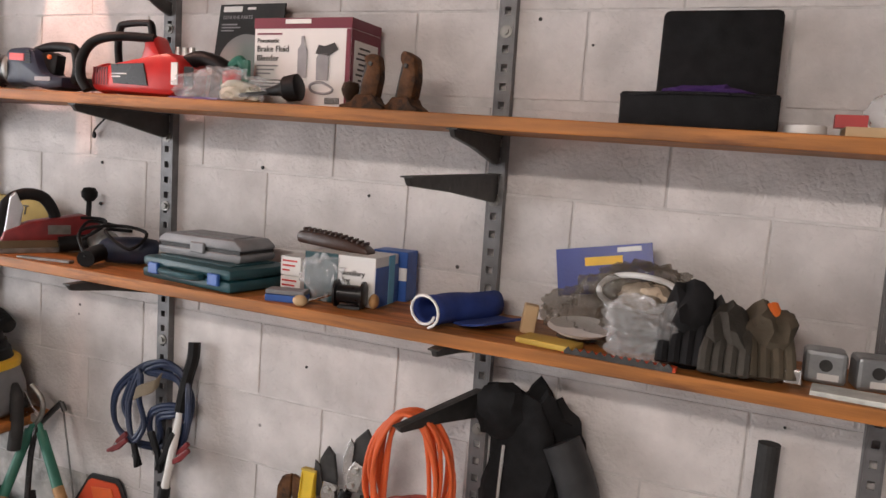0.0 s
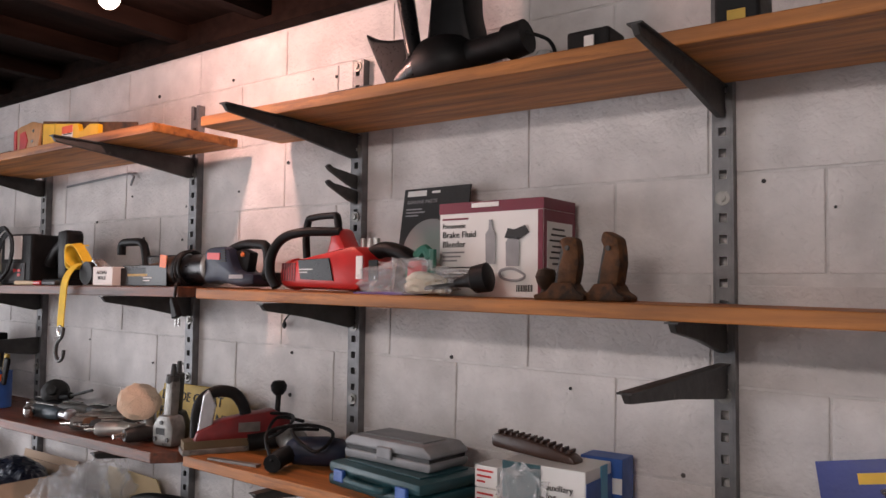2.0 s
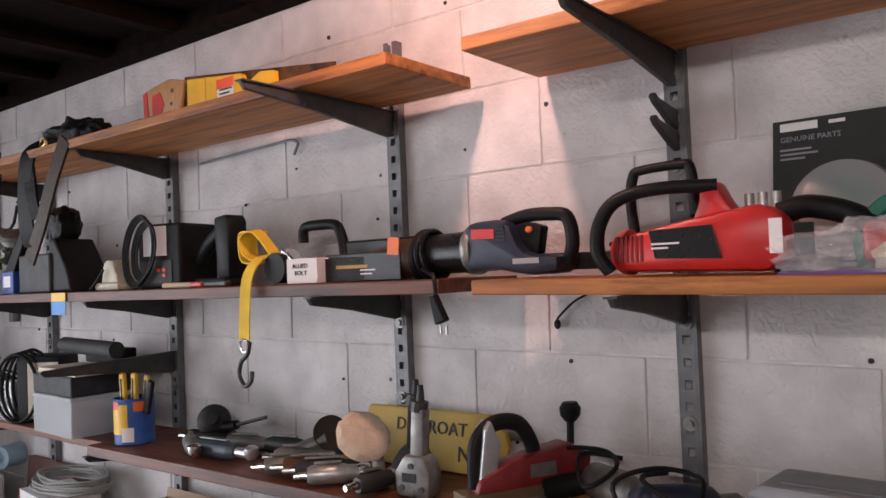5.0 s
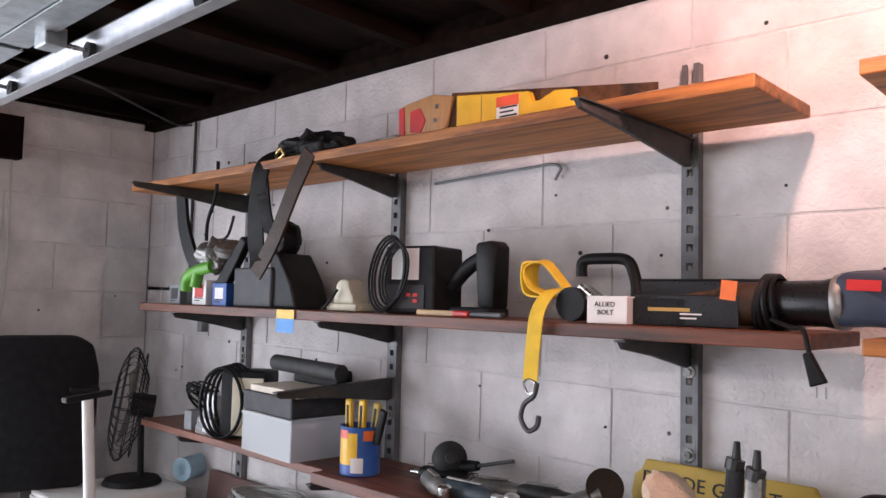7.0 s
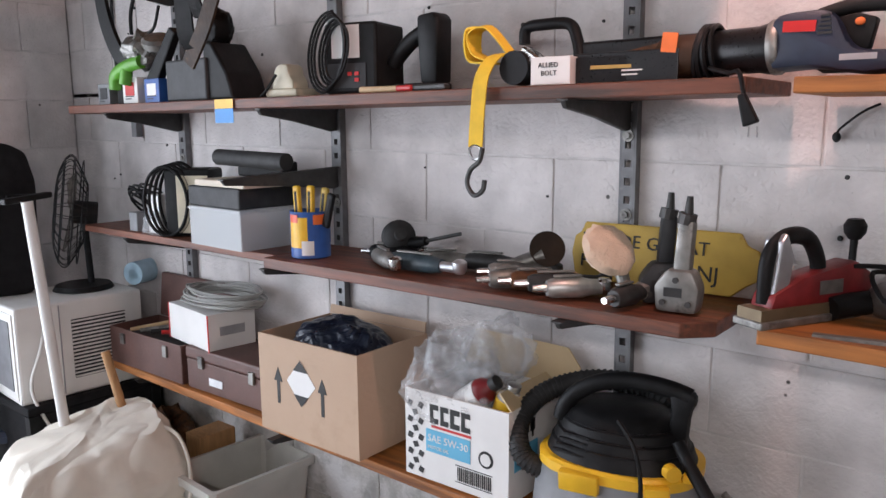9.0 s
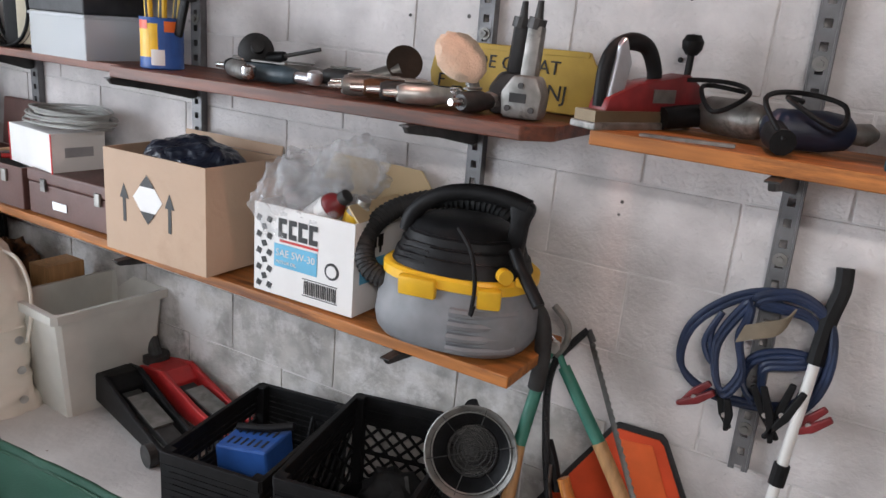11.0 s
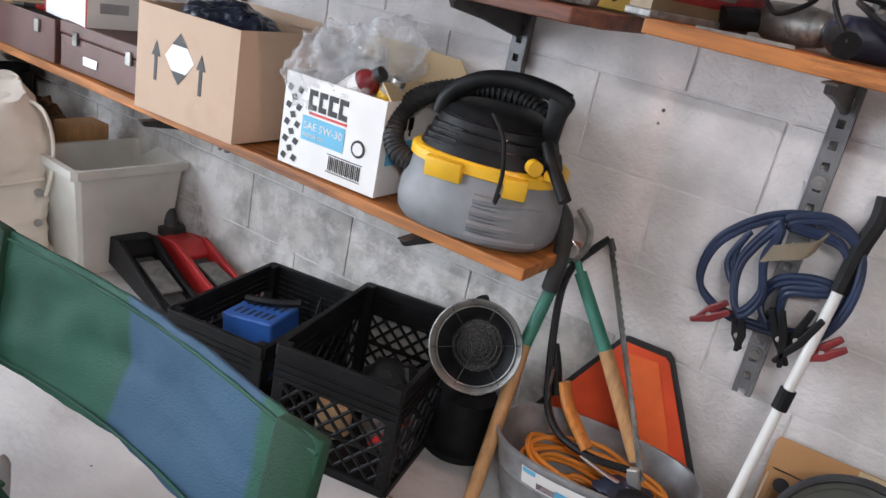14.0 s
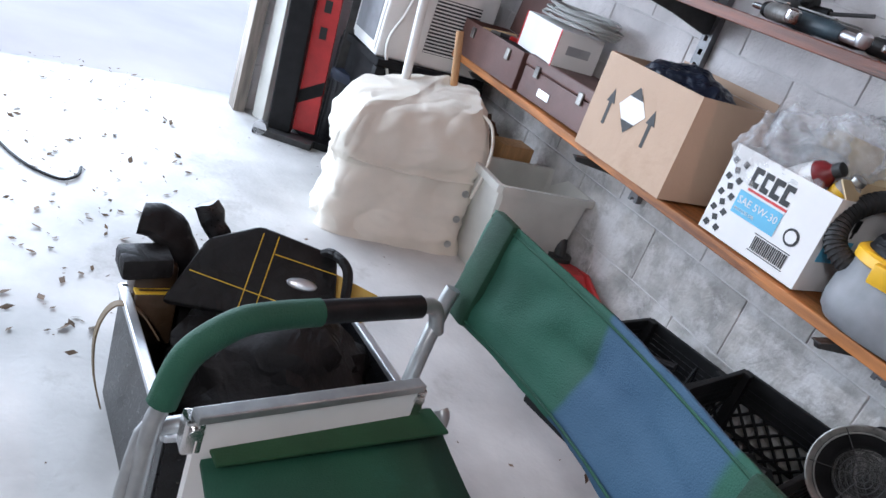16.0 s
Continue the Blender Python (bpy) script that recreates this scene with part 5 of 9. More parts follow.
def bolt_cutter():
    th = thing("bolt_cutter", "rusty red bolt cutters leaning on the wall", "bolt cutter", pose(1.17, -0.04, 0.47))
    for s in (1, -1):
        part("jaw", prism(B(), [(s * 0.002, 0.058), (s * 0.010, 0.03), (s * 0.020, 0.0), (s * 0.038, -0.01), (s * 0.046, 0.04), (s * 0.044, 0.075), (s * 0.030, 0.105), (s * 0.002, 0.116)], 0.014, None, 0.003), RUST, th)
        part("link", prism(B(), [(s * 0.016, -0.055), (s * 0.046, -0.045), (s * 0.044, 0.005), (s * 0.018, 0.008)], 0.016, pose(0, -0.004, 0), 0.003), DARKRED, th)
        part("handle", tube(B(), [(s * 0.034, 0, -0.02), (s * 0.040, -0.02, -0.12), (s * 0.056 + 0.008, -0.10, -0.46)], 0.0125, 10), RUST, th, soft=True)
    part("cross_link", box(B(), 0.075, 0.018, 0.03, 0, -0.004, -0.045, bevel=0.004), DARKRED, th)
    for s in (1, -1):
        part("bolt", cyl(B(), 0.008, 0.026, 0, 0, -0.013, pose(s * 0.030, -0.002, -0.02, 90)), DARKSTEEL, th)
    return th


bolt_cutter()
LEVELYEL = mat("worn_yellow_paint", (0.74, 0.50, 0.03), 0.5, vary=0.2, scale=16, bump=0.1, second=(0.45, 0.30, 0.05), mix=0.33)
level = thing("spirit_level", "yellow spirit level leaning on the wall", "level", pose(1.226, -0.15, 0.004, -9.0, 0.4, 0))
part("beam", box(B(), 0.042, 0.02, 0.62, 0, 0, 0, bevel=0.003), LEVELYEL, level)
for z in (0.0, 0.615):
    part("end_cap", box(B(), 0.044, 0.022, 0.006, 0, 0, z, bevel=0.001), SIGNYEL, level)
for s in (-1, 1):
    part("edge_rib", box(B(), 0.004, 0.004, 0.60, s * 0.0175, -0.011, 0.01, bevel=0.001), LEVELYEL, level)


def hedge_lopper(pivot, blade, neck, grips, chrome, label):
    """Two handles crossing at a pivot: necks, black sleeves and red tubes down to the floor."""
    th = thing("hand_lopper", label, "garden tool", None, "red loppers")
    p = Vector(pivot)
    for s, (end, cut) in zip((-1, 1), grips):
        n_, e_ = p + Vector((s * neck, -0.008, -0.055)), Vector(end)
        d = e_ - n_
        part("neck", tube(B(), [p + Vector((-s * 0.010, 0.004 * s, 0.012)), p + Vector((s * neck * 0.6, 0.0, -0.025)), n_, n_ + d * 0.04], 0.010, 8, flat=0.6), CHROME if chrome else OLDGREY, th, soft=True)
        if chrome:
            part("sleeve", rod(B(), n_, n_ + d * cut, 0.0175, 0.0195, 14), BLACK, th, soft=True)
        else:
            part("sleeve", rod(B(), n_ + d * 0.02, n_ + d * 0.05, 0.0135, 0.0135, 14), BLACK, th, soft=True)
        part("handle", rod(B(), n_ + d * (cut - 0.01), e_, 0.0145 if chrome else 0.011, 0.016 if chrome else 0.011, 14), REDPL, th, soft=True)
        for k in (0.35, 0.75):
            if chrome:
                part("rivet", ball(B(), 0.005, *(n_ + d * cut * k + Vector((0, -0.018, 0)))), CHROME, th, soft=True)
    m = Matrix.Translation(p) @ pose(0, -0.006, 0, 0, blade, 0)
    part("blade", prism(B(), [(-0.024, -0.02), (-0.034, 0.03), (-0.024, 0.085), (0.002, 0.122), (0.020, 0.10), (0.024, 0.04), (0.018, -0.02)], 0.010, m, 0.003), DARKSTEEL, th)
    part("counter_blade", prism(B(), [(-0.036, -0.015), (-0.044, 0.03), (-0.034, 0.085), (-0.02, 0.07), (-0.014, 0.0)], 0.006, m @ pose(0, -0.008, 0), 0.002), CHROME if chrome else DARKSTEEL, th)
    part("pivot_plate", prism(B(), [(-0.018, -0.045), (0.016, -0.045), (0.022, 0.0), (0.018, 0.028), (-0.010, 0.034), (-0.022, 0.0)], 0.006, m @ pose(0, -0.012, 0), 0.002), CHROME, th)
    for x, z in ((0.0, 0.012), (-0.004, -0.03), (0.024, 0.02)):
        part("bolt", cyl(B(), 0.0075, 0.008, 0, 0, 0, m @ pose(x, -0.014, z, 90), seg=12), ZINC, th)
    return th


hedge_lopper((1.287, -0.04, 0.565), -6, 0.022, (((1.232, -0.19, 0.012), 0.05), ((1.355, -0.14, 0.012), 0.05)), False, "red-handled anvil lopper with dark blades leaning on the wall")
hedge_lopper((1.366, -0.045, 0.635), 10, 0.030, (((1.255, -0.20, 0.012), 0.20), ((1.392, -0.17, 0.012), 0.19)), True, "red-handled lopper with chrome linkage leaning on the wall")
REDHOSE = mat("red_brown_hose", (0.30, 0.05, 0.03), 0.45, vary=0.25, scale=25, bump=0.08)
hose_ = thing("air_hose", "thin red rubber hose coiled against the wall", "hose", pose(1.50, -0.035, 0))
part("coil", tube(B(), [(-0.078, 0, 0.525), (-0.055, -0.004, 0.575), (-0.005, -0.008, 0.594), (0.05, -0.010, 0.57), (0.07, -0.010, 0.52), (0.03, -0.008, 0.485), (-0.03, -0.004, 0.488), (-0.075, 0.004, 0.52), (-0.06, 0.012, 0.57)], 0.0055, 8), REDHOSE, hose_, soft=True)
part("coil", tube(B(), [(-0.06, 0.010, 0.57), (0.06, 0.008, 0.60), (0.12, 0.0, 0.5), (0.10, -0.008, 0.43), (0.035, -0.012, 0.40), (0.012, -0.012, 0.34), (0.05, -0.012, 0.28), (0.12, -0.01, 0.26), (0.15, -0.02, 0.12), (0.16, -0.04, 0.008)], 0.0055, 8), REDHOSE, hose_, soft=True)
hook_ = tube(B(), [(-0.06, 0.0, 0.0), (-0.062, 0.02, 0.20), (-0.06, 0.035, 0.315), (-0.045, 0.036, 0.328), (0.02, 0.036, 0.345), (0.075, 0.036, 0.338), (0.086, 0.034, 0.325), (0.088, 0.02, 0.22), (0.085, 0.0, 0.0)], 0.0035, 8, 4)
solid("wire_stand", hook_, GREY, "bent grey wire frame standing by the wall", "wire frame", pose(1.41, -0.085, 0.003), soft=True)


# ---- canvas bag, bins, jacks and the corner ----
def canvas_bag():
    bm = B()
    n_, rings = 96, 48
    vs = []
    for j in range(rings):
        t = j / (rings - 1)
        row = []
        for i in range(n_):
            a = 2 * math.pi * i / n_
            ca, sa = math.cos(a), math.sin(a)
            k = (abs(ca) ** 7 + abs(sa) ** 7) ** (-1 / 7)
            w = 1.0 + 0.04 * math.sin(t * 3.1) - 0.22 * (max(0, t - 0.72) / 0.28) ** 2 + 0.05 * min(1, max(0, (t - 0.50) / 0.05)) + 0.08 * max(0, 1 - t / 0.16)
            q = Vector((ca * k * 1.2, sa * k * 1.5, t * 2.4))
            fold = 0.05 * noise.noise(q * 1.4) + 0.06 * (0.5 - abs(noise.noise(q * 2.2 + Vector((3, 1, 7))))) - 0.045 * abs(noise.noise(q * Vector((1, 1, 2)).length * 1.6)) + 0.006 * noise.noise(q * 13)
            w += fold
            z = 0.50 * t + 0.03 * noise.noise(q * 1.8) * t + (0.05 * sa * t - 0.02 * ca * t)
            ridge = 1 - 2 * abs(noise.noise(q * 1.3 + Vector((5, 2, 1)))) - 0.5
            w += 0.055 * ridge * (1 - 0.4 * t) - 0.05 * math.exp(-((t - 0.56) / 0.025) ** 2) + 0.030 * (0.5 - 2 * abs(noise.noise(Vector((q.x * 1.5, q.y * 1.2, q.z * 4.5)))))
            row.append(bm.verts.new((0.165 * k * ca * w - 0.06 * t, 0.243 * k * sa * w, max(0, z))))
        vs.append(row)
    for a, b in zip(vs, vs[1:]):
        for i in range(n_):
            bm.faces.new((a[i], a[(i + 1) % n_], b[(i + 1) % n_], b[i]))
    top = bm.verts.new((-0.05, 0, 0.515))
    for i in range(n_):
        bm.faces.new((vs[-1][i], vs[-1][(i + 1) % n_], top))
    bm.faces.new(vs[0][::-1])
    th = thing("canvas_bag", "large natural canvas sack, slumped on the floor", "bag", pose(-1.53, -0.565, 0, 0, 0, -14))
    part("sack", bm, CANVAS, th, soft=True)
    s = B()
    tube(s, [(0.155, -0.22, 0.275), (0.162, -0.12, 0.272), (0.160, 0.0, 0.268), (0.162, 0.12, 0.275), (0.155, 0.225, 0.285)], 0.004)
    part("seam", s, CANVAS, th, soft=True)
    for z in (0.05, 0.15, 0.25):
        g = B()
        lathe(g, [(0.006, 0), (0.013, 0.0), (0.013, 0.004), (0.006, 0.004)], pose(0.172, 0.205, z, 0, 90, 0), seg=16)
        part("grommet", g, ZINC, th)
    r = B()
    tube(r, [(0.02, 0.20, 0.505), (0.10, 0.235, 0.49), (0.15, 0.25, 0.42), (0.172, 0.245, 0.33), (0.178, 0.225, 0.24)], 0.006)
    part("draw_cord", r, CANVAS, th, soft=True)
    return th


canvas_bag()


def grey_bin():
    th = thing("storage_bin", "pale grey plastic tote without a lid", "bin", pose(-1.285, -0.185, 0, 0, 0, -4))
    bm = B()
    w, d, h = 0.135, 0.185, 0.36
    def ring(k, z):
        return [bm.verts.new((x * w * k, y * d * k, z)) for x, y in ((-1, -0.92), (-0.92, -1), (0.92, -1), (1, -0.92), (1, 0.92), (0.92, 1), (-0.92, 1), (-1, 0.92))]
    rs = [ring(0.82, 0), ring(1.0, h - 0.03), ring(1.1, h - 0.028), ring(1.1, h), ring(0.99, h), ring(0.80, 0.012)]
    for a, b in zip(rs, rs[1:]):
        for i in range(8):
            bm.faces.new((a[i], a[(i + 1) % 8], b[(i + 1) % 8], b[i]))
    bm.faces.new(rs[0][::-1])
    bm.faces.new(rs[-1])
    part("tub", bm, PALEGREY, th)
    s = B()
    box(s, 0.001, 0.10, 0.012, 0, 0, 0, pose(0.1305, 0.0, 0.29, 0, 4, 0))
    part("moulded_print", s, GREYINK, th)
    return th


grey_bin()


def floor_jack(label, m, material):
    th = thing("floor_jack", label, "jack", m, "trolley jacks")
    for s in (-1, 1):
        part("side_plate", prism(B(), [(-0.25, 0.03), (-0.22, 0.10), (-0.10, 0.125), (0.10, 0.075), (0.25, 0.055), (0.27, 0.03), (0.20, 0.018)], 0.014, pose(0, s * 0.048, 0), 0.004), material, th)
    part("cover", prism(B(), [(-0.20, 0.05), (-0.19, 0.11), (-0.10, 0.118), (-0.06, 0.09), (-0.06, 0.05)], 0.085, None, 0.004), material, th)
    part("lift_arm", prism(B(), [(-0.06, 0.05), (-0.05, 0.085), (0.24, 0.05), (0.25, 0.03)], 0.05, None, 0.003), DARKSTEEL, th)
    part("pad", box(B(), 0.16, 0.055, 0.006, 0.06, 0, 0.082, pose(0, 0, 0, 0, 8, 0)), OLDGREY, th)
    part("saddle", cyl(B(), 0.04, 0.025, -0.22, 0, 0.10, seg=18), DARKSTEEL, th)
    part("handle_socket", rod(B(), (-0.20, 0, 0.08), (-0.26, 0, 0.19), 0.02), DARKSTEEL, th)
    for x, y in ((-0.22, -0.075), (-0.22, 0.075), (0.21, -0.065), (0.21, 0.065)):
        part("wheel", cyl(B(), 0.03, 0.022, 0, 0, -0.011, pose(x, y, 0.03, 90), seg=18), DARKSTEEL, th)
    return th


floor_jack("black trolley jack on the floor", pose(-0.99, -0.235, 0, 0, 0, -14) @ Matrix.Diagonal((1.12, 1.15, 1.12, 1)), BLACK)
floor_jack("red trolley jack on the floor by the wall", pose(-0.90, -0.09, 0, 0, 0, -10) @ Matrix.Diagonal((1.1, 1.1, 1.1, 1)), REDPAINT)


def air_conditioner():
    th = thing("air_conditioner", "white window air conditioner with louvred side", "air conditioner", pose(-2.15, -0.33, 0.50, 0, 0, -4))
    part("cabinet", box(B(), 0.33, 0.46, 0.35, 0, 0, 0, bevel=0.01), WHITE, th)
    g = B()
    box(g, 0.002, 0.2, 0.22, 0.1665, 0.06, 0.06)
    gr = part("grille_recess", g, DARKGREY, th)
    for k in range(16):
        s = B()
        box(s, 0.004, 0.2, 0.006, 0.169, 0.06, 0.063 + k * 0.0138)
        part("louvre", s, WHITE, gr)
    part("front_bezel", box(B(), 0.30, 0.006, 0.31, 0, -0.232, 0.02, bevel=0.002), WHITE, th)
    part("front_window", box(B(), 0.25, 0.003, 0.25, 0, -0.2365, 0.05), GREY, th, "dull grey front screen")
    part("side_seam", box(B(), 0.003, 0.004, 0.33, 0.1665, -0.08, 0.01), GREYINK, th)
    c = B()
    tube(c, [(0.17, -0.12, 0.33), (0.19, -0.16, 0.2), (0.185, -0.2, 0.06), (0.2, -0.15, -0.1)], 0.006)
    part("power_cord", c, WHITE, th, soft=True)
    return th


air_conditioner()
st = thing("low_stand", "low black draped stand under an air conditioner", "stand", pose(-2.17, -0.32, 0))
part("top", box(B(), 0.42, 0.5, 0.03, 0, 0, 0.47, bevel=0.004), CLOTHBLACK, st)
part("drape", box(B(), 0.4, 0.46, 0.45, 0, 0, 0.02, bevel=0.01), CLOTHBLACK, st)
for x in (-0.18, 0.18):
    for y in (-0.22, 0.22):
        part("leg", box(B(), 0.036, 0.036, 0.47, x * 1.12, y * 1.06, 0), BLACK, st)


def chair_back():
    th = thing("office_chair", "black upholstered office chair back standing in the corner", "chair", pose(-2.3, -0.56, 0.85, 0, 0, 72))
    b = B()
    prism(b, [(-0.20, 0.04), (-0.17, 0.0), (0.17, 0.0), (0.20, 0.04), (0.215, 0.42), (0.19, 0.53), (0.13, 0.565), (-0.13, 0.565), (-0.19, 0.53), (-0.215, 0.42)], 0.07, None, 0.02)
    part("backrest", b, CLOTHBLACK, th, soft=True)
    part("arm_bar", box(B(), 0.1, 0.05, 0.02, 0.16, -0.08, 0.36, bevel=0.006), BLACK, th)
    part("spine", box(B(), 0.06, 0.03, 0.84, 0, 0.03, -0.85), DARKSTEEL, th)
    part("base", cyl(B(), 0.14, 0.03, 0, 0.03, -0.85), BLACK, th)
    return th


chair_back()


def desk_fan():
    th = thing("fan", "black wire-caged fan standing on an air conditioner", "fan", pose(-2.16, -0.24, 0.852, 0, 0, -25))
    part("base", lathe(B(), [(0.0, 0.02), (0.10, 0.018), (0.11, 0.0)][::-1], seg=28), BLACK, th, soft=True)
    part("stem", rod(B(), (0, 0.03, 0), (0, 0.02, 0.3), 0.012), BLACK, th)
    m = pose(0, -0.02, 0.30, 82)
    for r, z in ((0.19, 0.0), (0.18, 0.035), (0.12, 0.055), (0.06, 0.06), (0.18, -0.03), (0.10, -0.05)):
        ring = B()
        tube(ring, [m @ Vector((r * math.cos(a), r * 1.1 * math.sin(a), z)) for a in [i * math.pi / 10 for i in range(20)]], 0.0025, 5, 2, True)
        part("cage_ring", ring, BLACK, th)
    for i in range(28):
        a = i * math.pi / 14
        ca, sa = math.cos(a), 1.1 * math.sin(a)
        wire = B()
        tube(wire, [m @ Vector((0.03 * ca, 0.03 * sa, 0.062)), m @ Vector((0.12 * ca, 0.12 * sa, 0.056)), m @ Vector((0.185 * ca, 0.185 * sa, 0.03)), m @ Vector((0.19 * ca, 0.19 * sa, 0.0)), m @ Vector((0.10 * ca, 0.10 * sa, -0.05))], 0.0017, 4, 3)
        part("cage_wire", wire, BLACK, th)
    for i in range(3):
        b = B()
        prism(b, [(0.02, -0.02), (0.15, -0.06), (0.16, 0.03), (0.03, 0.03)], 0.004, m @ pose(0, 0, 0, 90, 0, 0) @ pose(0, 0, 0, 20, i * 120, 0))
        part("blade", b, SMOKE, th)
    part("motor", cyl(B(), 0.045, 0.09, 0, 0, -0.09, m), BLACK, th)
    return th


desk_fan()
roll = lathe(B(), [(0.022, 0), (0.045, 0.0), (0.045, 0.2), (0.022, 0.2), (0.022, 0.0)], seg=24)
solid("paper_roll", roll, mat("pale_blue_roll", (0.36, 0.52, 0.62), 0.7), "pale blue roll of shop paper on an air conditioner", "roll", pose(-2.04, -0.10, 0.90, 0, 90, 110), soft=True)
solid("white_pipe", lathe(B(), [(0.014, 0), (0.017, 0), (0.017, 1.25), (0.014, 1.25), (0.014, 0)], pose(0, 0, 0), 16), WHITE, "white plastic pipe standing upright by the corner", "pipe", pose(-1.70, -0.53, 0.0, 4, 0, 0), soft=True)
solid("flat_bar", box(B(), 0.03, 0.16, 0.018, 0, 0, 0, bevel=0.005), BLACK, "black flat bar resting across a white pipe", "bar", pose(-1.70, -0.617, 1.247, 4, 0, 12))
axe = thing("hammer", "wooden-handled sledge hammer leaning by the bags", "hammer", pose(-1.52, -0.36, 0))
part("handle", rod(B(), (0, 0, 0.1), (-0.18, -0.05, 0.72), 0.015), TOOLWOOD, axe)
part("head", box(B(), 0.05, 0.13, 0.05, 0, 0, 0.06, bevel=0.008), DARKSTEEL, axe)
solid("dark_sack", lump(B(), 0.13, 0.12, 0.24, 0, 0, 0.18, 0.3, 2.2, 2), RUST, "dark rusty bucket heap in the corner", "bucket", pose(-1.80, -0.16, 0), soft=True)
solid("wood_crate", box(B(), 0.10, 0.14, 0.40, 0, 0, 0, bevel=0.004), TOOLWOOD, "brown wooden box standing by the wall", "box", pose(-1.52, -0.14, 0))


def red_board():
    th = thing("hand_truck", "red and black upright hand truck by the door", "hand truck", pose(-2.30, -0.735, 0, 0, 0, 60))
    part("red_plate", box(B(), 0.10, 0.02, 0.72, 0.07, 0.03, 0.04, pose(0, 0, 0, 0, -3, 0), bevel=0.003), REDPAINT, th)
    part("black_rail", box(B(), 0.10, 0.05, 0.75, -0.03, 0, 0.03, pose(0, 0, 0, 0, -3, 0), bevel=0.006), BLACK, th)
    for z in (0.16, 0.6):
        part("stripe", prism(B(), [(0.02, z), (0.12, z + 0.06), (0.12, z + 0.12), (0.02, z + 0.06)], 0.002, pose(0, 0.018, 0, 0, -3, 0)), BLACK, th)
    for z in (0.45, 0.56, 0.67):
        part("hole_plate", box(B(), 0.03, 0.002, 0.05, 0.07, 0.018, z, pose(0, 0, 0, 0, -3, 0)), INK, th)
    part("toe_plate", box(B(), 0.26, 0.09, 0.03, 0.0, -0.03, 0.0, bevel=0.004), DARKSTEEL, th)
    part("caster", cyl(B(), 0.03, 0.03, 0, 0, -0.015, pose(-0.1, -0.06, 0.03, 90)), ALU, th)
    return th


red_board()
canister = thing("canister", "black canister with a steel-blue rim and lid", "canister", pose(-2.30, -0.50, 0))
part("body", lathe(B(), [(0.085, 0), (0.09, 0.01), (0.09, 0.30), (0.095, 0.305)], seg=28), SHEEN, canister, soft=True)
part("lid", lathe(B(), [(0.10, 0.305), (0.102, 0.33), (0.09, 0.345), (0.0, 0.348)], seg=28), NAVY, canister, soft=True)
part("label", box(B(), 0.05, 0.002, 0.03, 0.0, -0.091, 0.2, pose(0, 0, 0, 0, 0, 50)), PAPER, canister)
solid("red_bottle", lathe(B(), [(0.035, 0), (0.04, 0.1), (0.03, 0.16), (0.012, 0.2), (0.012, 0.22)], seg=18), REDPL, "red plastic oil bottle by the corner", "bottle", pose(-2.38, -0.36, 0.34), soft=True)
solid("black_box", box(B(), 0.2, 0.25, 0.34, 0, 0, 0, bevel=0.01), BLACK, "black box behind the canister", "box", pose(-2.42, -0.36, 0.0))
solid("lumber", box(B(), 0.08, 0.03, 1.6, 0, 0, 0, bevel=0.003), PALEGREY, "weathered pale board leaning at the door jamb", "board", pose(-2.50, -0.80, 0.0, 0, -2, 20))


